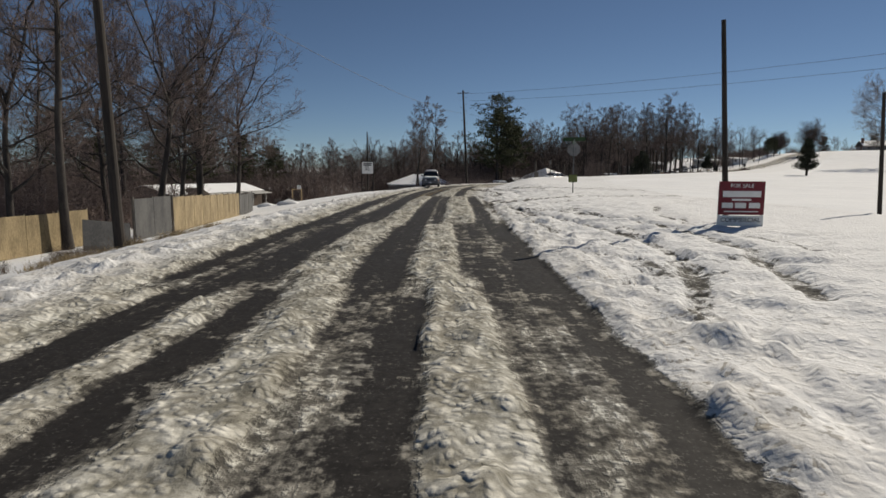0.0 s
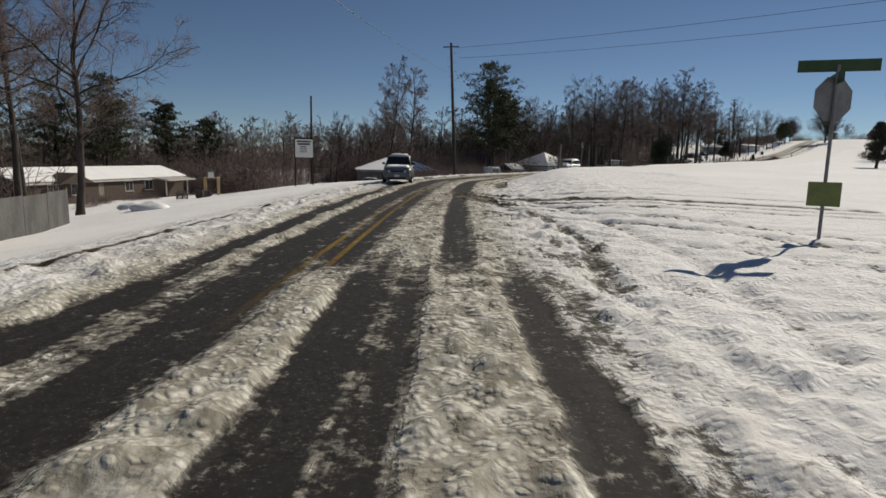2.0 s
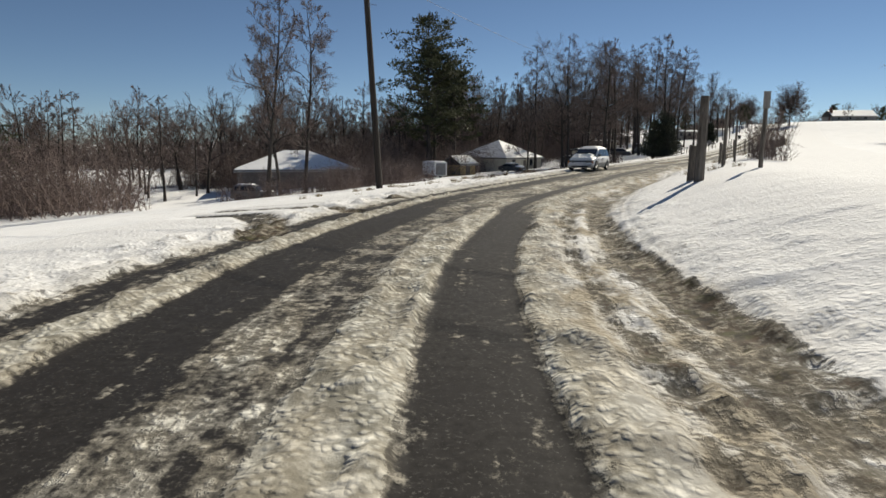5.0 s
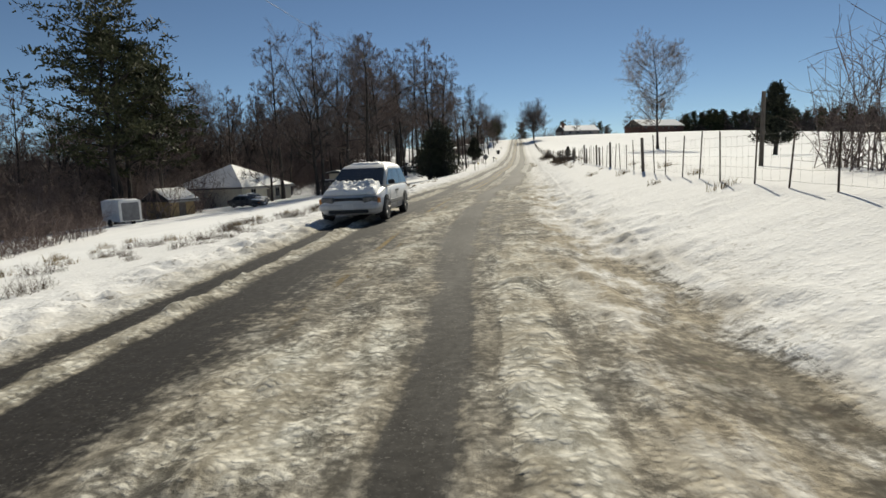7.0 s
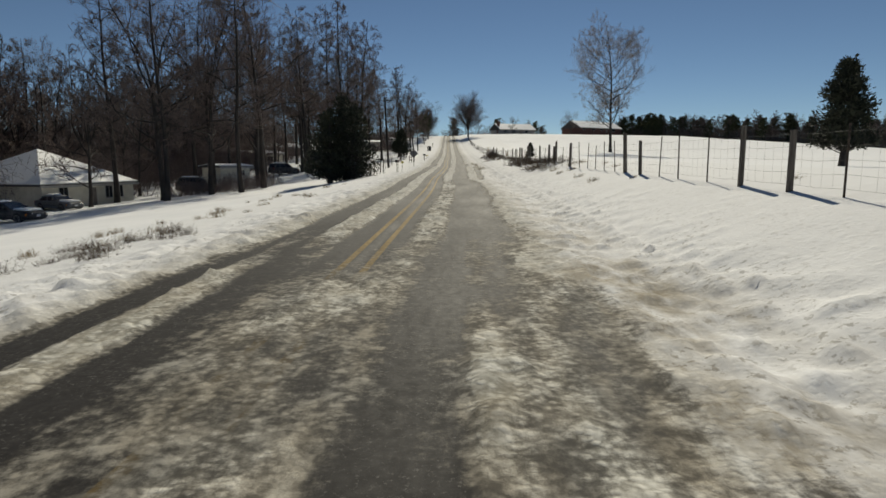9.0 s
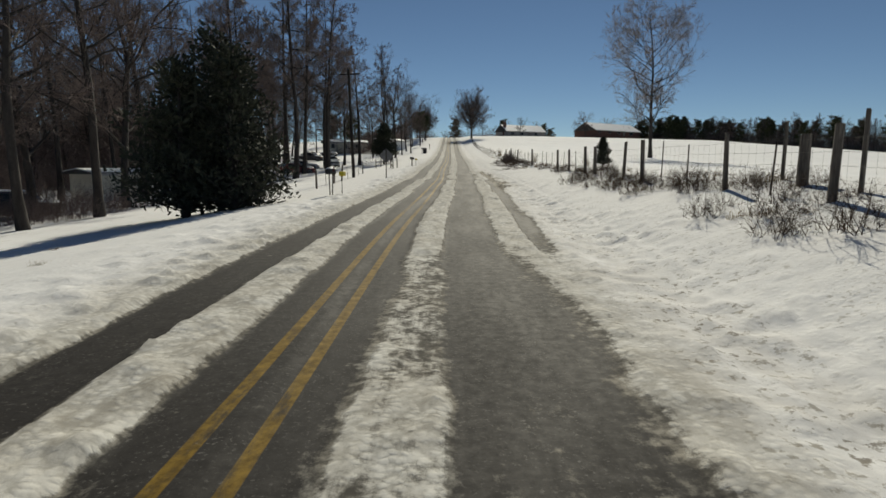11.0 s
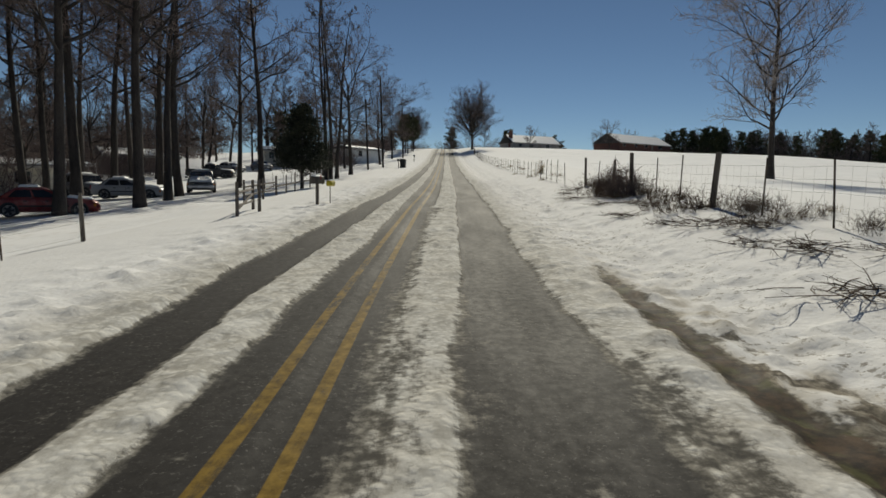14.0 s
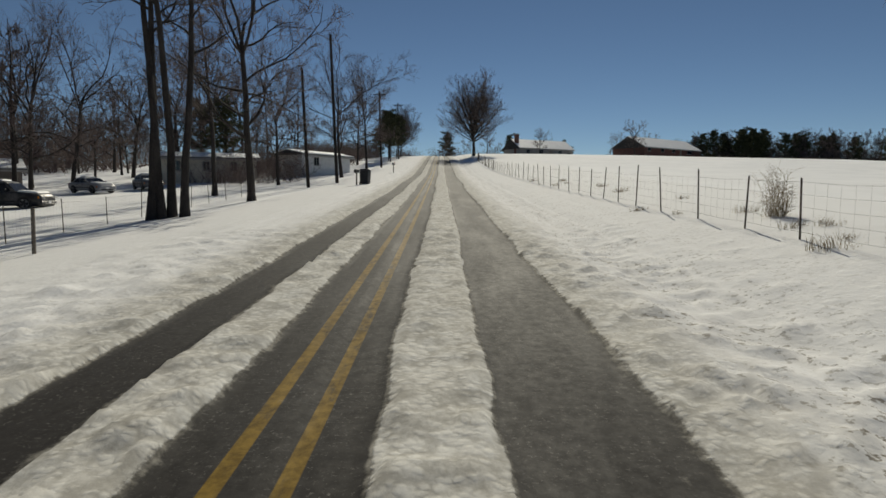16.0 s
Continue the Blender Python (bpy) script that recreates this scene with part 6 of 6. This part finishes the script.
house("farm_building", "long red brick farm building with a low snowy roof", Vector((275, 311, 16.9)), -2, 31, 12, 2.2, .55, BRICK, False, ((-13, 1.6, 1, 1.2), (-6, 1.6, 1, 1.2), (0, 1.6, 1, 1.2), (9, 2.4, .8, 1.4)), ((4, 1.2, 2.1),))
house("farmhouse", "pale farmhouse with a snowy roof and chimney on the hill", Vector((237, 329, 15.6)), -12, 20, 9, 2.6, .6, GREY_BOARD, False, ((-7, 1.2, 1, 1.2), (-2, 1.2, 1, 1.2), (5, 1.4, 1, 1.2)), ((1.5, 1.1, 2.1),))
ch = thing("chimney", "dark brick chimney beside a farmhouse wall", "chimney", at(Vector((227.2, 329, 15.2))), "")
part("shaft", bm_box((1.1, 1.0, 7.2), (0, 0, 3.5), bevel=.03), BRICK, ch)
part("cap", bm_box((1.3, 1.2, .2), (0, 0, 7.15), bevel=.03), SIGN_GREY, ch)


# ---- vehicles ----
def wheel(parent, x, y, r, w, side):
    wh = part("wheel", bm_rod((x - w / 2, y, r), (x + w / 2, y, r), r * .72, r * .72, 20), BLACK_PLASTIC, parent)
    v, f = [], []
    n, k = 24, ((-.5, .78), (-.5, .95), (-.38, 1.0), (.38, 1.0), (.5, .95), (.5, .78))
    for i in range(n):
        a = 2 * math.pi * i / n
        for u, q in k:
            v.append((x + u * w, y + math.cos(a) * r * q, r + math.sin(a) * r * q))
    m = len(k)
    for i in range(n):
        for j in range(m):
            f.append((i * m + j, i * m + (j + 1) % m, ((i + 1) % n) * m + (j + 1) % m, ((i + 1) % n) * m + j))
    part("tyre", mesh_of("tyre", v, f, RUBBER, True), None, wh)
    rim = bmesh.new()
    xo = x + side * (w / 2 - .02)
    rod(rim, (xo - side * .03, y, r), (xo, y, r), r * .2, r * .17, 12)
    for i in range(5):
        a = 2 * math.pi * i / 5
        for da in (-.16, .16):
            rod(rim, (xo - side * .01, y + math.cos(a + da * .6) * r * .15, r + math.sin(a + da * .6) * r * .15), (xo, y + math.cos(a + da) * r * .7, r + math.sin(a + da) * r * .7), .028, .034, 5)
    part("rim", rim, RIM, wh)
    ring_v, ring_f = [], []
    tube(ring_v, ring_f, [Vector((xo, y + math.cos(b) * r * .72, r + math.sin(b) * r * .72)) for b in np.linspace(0, 2 * math.pi, 25)], [.022] * 25, 5)
    part("rim_lip", mesh_of("rim_lip", ring_v, ring_f, RIM, True), None, wh)


def loft(stations):
    """Body skin: each station is (y, half width, floor, belt, crown height)."""
    bm = bmesh.new()
    rows = []
    for y, w, z0, z1, z2 in stations:
        pts = [(w * .8, z0), (w * .95, z0 + .06), (w, z0 + (z1 - z0) * .45), (w * .985, z0 + (z1 - z0) * .75), (w * .95, z1), (w * .86, z1 + (z2 - z1) * .65), (w * .5, z2 - .008), (0, z2)]
        pts = pts + [(-u, v) for u, v in pts[-2::-1]]
        rows.append([bm.verts.new((u, y, v)) for u, v in pts])
    for a, b in zip(rows, rows[1:]):
        for i in range(len(a) - 1):
            bm.faces.new((a[i], a[i + 1], b[i + 1], b[i])).smooth = True
        bm.faces.new((a[-1], a[0], b[0], b[-1]))
    bm.faces.new(rows[0]), bm.faces.new(rows[-1][::-1])
    bmesh.ops.recalc_face_normals(bm, faces=bm.faces)
    return bm


def quad_panel(corners, thick):
    """A thin plate over four or more corners."""
    bm = bmesh.new()
    c = [Vector(p) for p in corners]
    n = (c[1] - c[0]).cross(c[2] - c[0]).normalized() * thick
    a, b = [bm.verts.new(p) for p in c], [bm.verts.new(p + n) for p in c]
    bm.faces.new(a[::-1]), bm.faces.new(b)
    k = len(c)
    for i in range(k):
        bm.faces.new((a[i], a[(i + 1) % k], b[(i + 1) % k], b[i]))
    bmesh.ops.recalc_face_normals(bm, faces=bm.faces)
    return bm


def car(name, label, m, colour, kind="suv", group="parked vehicles", snow=1.0, plate=True):
    """A vehicle that faces -y, standing on z = 0."""
    D = {  # length, width, belt, roof, nose length to screen base, roof start, roof end, tail top, wheel radius, hood height
        "van": (4.9, 1.9, 1.0, 1.70, .9, 2.15, 4.4, 4.84, .345, .97),
        "suv": (4.8, 1.88, 1.12, 1.82, 1.35, 2.0, 4.35, 4.72, .37, 1.08),
        "sedan": (4.6, 1.78, .92, 1.42, 1.35, 2.2, 3.5, 4.1, .32, .9),
        "pickup": (5.5, 1.95, 1.12, 1.8, 1.5, 2.15, 3.2, 3.5, .38, 1.1)}[kind]
    L, Wd, belt, top, y1, y2, y3, y4, r, hood = D
    w = Wd / 2
    t = thing(name, label, "van" if kind == "van" else "pickup" if kind == "pickup" else "car", m, group)
    o = -L / 2
    g = .22
    st = [(o, w * .78, g + .14, .52, .6), (o + .08, w * .9, g, hood - .28, hood - .18), (o + .35, w * .97, g, hood - .16, hood - .06), (o + y1 * .8, w, g, hood - .08, hood + .02), (o + y1 + .1, w, g, belt - .02, belt + .03), (o + y2, w, g, belt, belt + .02)]
    if kind == "van":
        st = [(o, w * .60, .40, .54, .58), (o + .04, w * .76, .32, .60, .66), (o + .12, w * .87, .26, .67, .75), (o + .3, w * .945, g, .76, .85), (o + .6, w * .985, g, .86, .945), (o + y1, w, g, .95, 1.01), (o + y2, w, g, belt, belt + .02)]
    if kind == "pickup":
        st += [(o + y3 + .2, w, g, belt, belt + .01), (o + y4 + .1, w, g, belt - .05, belt - .04)]
    st += [(o + L * .8, w, g, belt, belt + .02), (o + L - .25, w * .97, g + .05, belt, belt + .02), (o + L - .04, w * .92, g + .12, belt - .05, belt), (o + L, w * .85, g + .25, belt - .2, belt - .15)]
    body = part("body", loft(st), colour, t)
    # cabin: pillars and roof
    wb, wt = w * .94, w * .76
    yb = [o + y1, o + y4]
    yt = [o + y2, o + y3]
    bm = bmesh.new()
    rings = []
    for v, inset, dz in ((0, 0, 0), (.93, 0, 0), (.99, .03, .012), (1, .1, .045), (1, .22, .075), (1, .42, .085)):
        half = wb + (wt - wb) * v - inset * .9
        a, b = yb[0] + (yt[0] - yb[0]) * v + inset * 1.3, yb[1] + (yt[1] - yb[1]) * v - inset * .8
        z = belt - .03 + (top - .05 - belt) * v + dz
        cr = min(.12, half * .3)
        ring = []
        for cx, cy, q in ((half - cr, a + cr, -90), (half - cr, b - cr, 0), (-half + cr, b - cr, 90), (-half + cr, a + cr, 180)):
            for k in range(4):
                w_ = radians(q + 30 * k)
                ring.append(bm.verts.new((cx + cr * math.cos(w_), cy + cr * math.sin(w_), z)))
        rings.append(ring)
    for a, b in zip(rings, rings[1:]):
        n = len(a)
        for k in range(n):
            bm.faces.new((a[k], a[(k + 1) % n], b[(k + 1) % n], b[k])).smooth = True
    bm.faces.new(rings[-1]), bm.faces.new(rings[0][::-1])
    bmesh.ops.recalc_face_normals(bm, faces=bm.faces)
    part("cabin", bm, colour, t)

    def on_side(sx, u, v):
        """Point on a side of the cabin: u along, v up, 0 to 1."""
        y_lo, y_hi = yb[0] + (yb[1] - yb[0]) * u, yt[0] + (yt[1] - yt[0]) * u
        return Vector((sx * (wb + (wt - wb) * v + .004), y_lo + (y_hi - y_lo) * v, belt - .03 + (top - .05 - belt) * v))

    spans = {"van": ((.05, .3), (.315, .63), (.645, .96)), "suv": ((.07, .37), (.4, .68), (.71, .94)), "sedan": ((.09, .47), (.51, .88)), "pickup": ((.12, .55), (.6, .92))}[kind]
    for sx in (-1, 1):
        for a, b in spans:
            c = [on_side(sx, a, .1), on_side(sx, b, .1), on_side(sx, b, .86), on_side(sx, a + (.05 if a < .1 else 0), .86)]
            part("side_window", quad_panel(c if sx > 0 else c[::-1], .006), GLASS, t)
    def front(y0, z0, yy, zz, k, sgn):
        a, b = .08, .88
        p = lambda x, q: Vector((x * (wb + (wt - wb) * q) * .93, y0 + (yy - y0) * q - sgn * .012, z0 + (zz - z0) * q + .012))
        c = [p(-1, a), p(1, a), p(1, b), p(-1, b)]
        part(k, quad_panel(c if sgn > 0 else c[::-1], .006), GLASS, t)
    front(yb[0], belt - .03, yt[0], top - .08, "windscreen", 1)
    front(yb[1], belt - .03, yt[1], top - .08, "rear_window", -1)
    # arches and wheels
    fy, ry = o + L * .185, o + L * .80
    for y in (fy, ry):
        for sx in (-1, 1):
            ar = bmesh.new()
            rod(ar, (sx * (w - .3), y, r), (sx * (w + .012), y, r), r * 1.2, r * 1.2, 22)
            bmesh.ops.bisect_plane(ar, geom=ar.verts[:] + ar.edges[:] + ar.faces[:], plane_co=(0, 0, g - .05), plane_no=(0, 0, -1), clear_outer=True)
            part("wheel_arch", ar, BLACK_PLASTIC, t)
            wheel(t, sx * (w - .085), y, r, .22, sx)
    # lights, grille, bumpers, trims
    for sx in (-1, 1):
        hl = part("headlight", bm_box((.42, .12, .17), (sx * w * .66, o + (.09 if kind == "van" else .12), hood - .34 + (.03 if kind == "van" else 0)), (0, 0, sx * 22), .03), HEADLAMP if kind == "van" else LENS, t)
        part("indicator", bm_box((.1, .1, .15), (sx * w * .9, o + .2, hood - .34), (0, 0, sx * 35), .02), AMBER, hl)
        part("tail_light", bm_box((.14, .06, .36), (sx * w * .84, o + L - .06, belt - .2), bevel=.02), TAIL_RED, t)
        part("mirror", bm_box((.2, .09, .14), (sx * (w + .06), yb[0] + .5, belt + .12), bevel=.03), BLACK_PLASTIC, t)
        for yy in ((o + L * .48, o + L * .545) if kind == "van" else (o + L * .47, o + L * .66)):
            part("door_handle", bm_box((.03, .15, .05), (sx * (w + .008), yy, belt - .16), bevel=.01), BLACK_PLASTIC, t)
        part("side_trim", bm_box((.03, L * .44, .13 if kind == "van" else .07), (sx * (w - .002), o + L * .5, g + .3), bevel=.01), CAR_GREY if kind == "van" else BLACK_PLASTIC, t)
        part("door_gap", bm_box((.008, .012, belt - g - .2), (sx * (w - .003), o + L * .51, (belt + g) / 2)), BLACK_PLASTIC, t)
        part("door_gap", bm_box((.008, .012, belt - g - .2), (sx * (w - .003), o + L * .29, (belt + g) / 2)), BLACK_PLASTIC, t)
    part("grille", bm_box((w * (1.05 if kind == "van" else .95), .06, .22 if kind == "van" else .17), (0, o + .06, hood - .36), bevel=.02), BLACK_PLASTIC, t)
    part("bumper", bm_box((Wd * .92, .16, .2), (0, o + .06, .46), bevel=.05), colour if kind != "van" else VAN_WHITE, t)
    part("intake", bm_box((Wd * (.62 if kind == "van" else .6), .06, .09), (0, o - .01, .33), bevel=.02), BLACK_PLASTIC, t)
    part("bumper", bm_box((Wd * .9, .16, .22), (0, o + L - .04, .5), bevel=.05), BLACK_PLASTIC, t)
    if plate:
        part("number_plate", bm_box((.32, .012, .16), (0, o - .03, .47)), SIGN_WHITE, t)
    if snow:
        part("roof_snow", snow_cap(wt * 1.5, y3 - y2 - .45, (.06 if kind == "van" else .11) * snow, 3, 12, .45), SNOW, t).location = (0, (yt[0] + yt[1]) / 2 + .06, top - .02)
        s = snow_cap(w * 1.6, y1 * (1.0 if kind == "van" else .85), .11 * snow, 4, 26 if kind == "van" else 12, .4)
        if kind == "van":
            rg = random.Random(9)
            for v in s.verts:
                if v.co.z > .02:
                    v.co.z += .12 * max(0, noise.noise(v.co * 3.5 + Vector((3, 1, 0)))) + .09 * abs(noise.noise(v.co * 11)) + .1 * max(0, v.co.y / (y1 * .5)) * rg.uniform(.4, 1.3)
        part("hood_snow", s, SNOW, t).matrix_local = pose(0, o + y1 * (.68 if kind == "van" else .62), hood - (.075 if kind == "van" else .035), 12 if kind == "van" else 4, 0, 0)
        if kind == "van":
            f = snow_cap(wt * 1.3, .5, .07, 8, 12, .8)
            part("roof_edge_snow", f, SNOW, t, "thick slab of snow at the roof's front edge").matrix_local = pose(.05, yt[0] + .42, top - .03, 4, 0, 0)
    if kind == "pickup":
        part("bed_snow", snow_cap(w * 1.6, L - y4 - .5, .1, 6, 10), SNOW, t).location = (0, o + (L + y4) / 2 - .1, belt - .06)
    return t


def parked(x, y, turn, up=0.0):
    return at(ground(x, y, up), turn)


pv = on(114.5, -2.0)
car("minivan", "white minivan with snow on its hood and roof, on the road", at(Vector((pv.x, pv.y, pv.z + .02)), heading(115)), VAN_WHITE, "van", "road vehicles", 1.0)
pv = on(69.0, -2.6)
car("sport_utility_vehicle", "silver sport utility vehicle with snow on its hood", at(Vector((pv.x, pv.y, pv.z + .1)), heading(67) + 6), CAR_SILVER, "suv", "road vehicles", .8)
car("sport_utility_vehicle", "dark sport utility vehicle parked beside a bungalow", parked(-8.6, 137, 75), CAR_GREY, "suv")
pb = ground(47.6, 187.0)
car("sport_utility_vehicle", "black sport utility vehicle with snow on its hood in a driveway", parked(pb.x, pb.y, heading(186) + 105), CAR_BLACK, "suv")
for s, c, tn, col, kd, lab in ((225.5, -18.7, 120, CAR_RED, "sedan", "red sedan with a snowy roof in a yard"), (222.6, -22.5, 110, SILVER, "sedan", "silver sedan parked among trees in snow"), (221.5, -21.5, 30, CAR_GREY, "sedan", "dark grey sedan with a snowy roof"), (237.6, -20.8, 100, SILVER, "sedan", "pale sedan with a snow-covered hood in a yard"), (241.6, -17.5, 20, CAR_GREY, "van", "dark grey van with a snow-covered roof"), (238, -21, 110, CAR_BLACK, "sedan", "black sedan under snow in a yard"), (243, -27, 60, CAR_GREY, "suv", "dark vehicle under snow in a yard"), (217, -26, 140, CAR_BLACK, "suv", "dark vehicle under snow among trees"), (268, -27.0, 96, CAR_BLACK, "pickup", "black pickup truck in a snowy yard"), (283, -30, 60, SILVER, "sedan", "pale sedan covered with snow"), (286, -26.5, 40, CAR_GREY, "sedan", "grey sedan covered with snow"), (176, -36, 70, CAR_GREY, "sedan", "dark sedan under snow near the woods"), (163, -30, 80, CAR_BLACK, "sedan", "dark car under snow beyond the verge")):
    q = on(s, c)
    car("sedan" if kd == "sedan" else {"van": "minivan", "pickup": "pickup_truck", "suv": "sport_utility_vehicle"}[kd], lab, parked(q.x, q.y, heading(s) + tn), col, kd)


# ---- loose things in the yards ----
def pallet_stack(p, turn):
    t = thing("pallet_stack", "stack of weathered wooden pallets in the snow", "pallets", at(p, turn), "")
    for k in range(6):
        for i in range(5):
            part("slat", bm_box((1.2, .12, .03), (0, -.5 + i * .25, .14 * k + .12), bevel=.003), POST, t)
        for x in (-.5, 0, .5):
            part("bearer", bm_box((.08, 1.15, .1), (x, 0, .14 * k + .05), bevel=.004), POST, t)
    return t


pallet_stack(ground(-25.5, 93), 20)
pallet_stack(ground(-23.8, 94.5), 60)
t = thing("wooden_frame", "open wooden frame standing in a snowy yard", "frame", at(ground(-23.2, 95.5), 10), "")
for x, y in ((-.7, -.5), (.7, -.5), (.7, .5), (-.7, .5)):
    part("post", bm_box((.12, .12, 2.4), (x, y, 1.0), bevel=.01), TAN_WALL, t)
for y in (-.5, .5):
    part("rail", bm_box((1.6, .12, .12), (0, y, 2.2), bevel=.01), TAN_WALL, t)
for x in (-.7, .7):
    part("rail", bm_box((.12, 1.1, .12), (x, 0, 2.2), bevel=.01), TAN_WALL, t)
t = thing("leaning_board", "grey sheet board leaning beside a pole", "board", at(ground(-12.5, 22.2), 40), "")
part("sheet", bm_box((1.6, .03, 1.3), (0, 0, .55), (-35, 8, 0), .004), DARK_BOARD, t)
for x, y, k in ((-17.4, 67.7, .8), (-22.0, 75, .7)):
    bm = bmesh.new()
    bmesh.ops.create_icosphere(bm, subdivisions=3, radius=1.0)
    rng = random.Random(int(x))
    for v in bm.verts:
        n = noise.noise(v.co * 2.2 + Vector((x, y, 0))) * .25
        v.co = Vector((v.co.x * 1.7 * k, v.co.y * 1.3 * k, max(-.1, v.co.z * .75 * k))) * (1 + n)
    for f in bm.faces:
        f.smooth = True
    t = thing("snow_mound", "heaped mound of ploughed snow", "snow mound", at(ground(x, y, -.12 * k)), "snow mounds")
    part("mound", bm, SNOW, t)
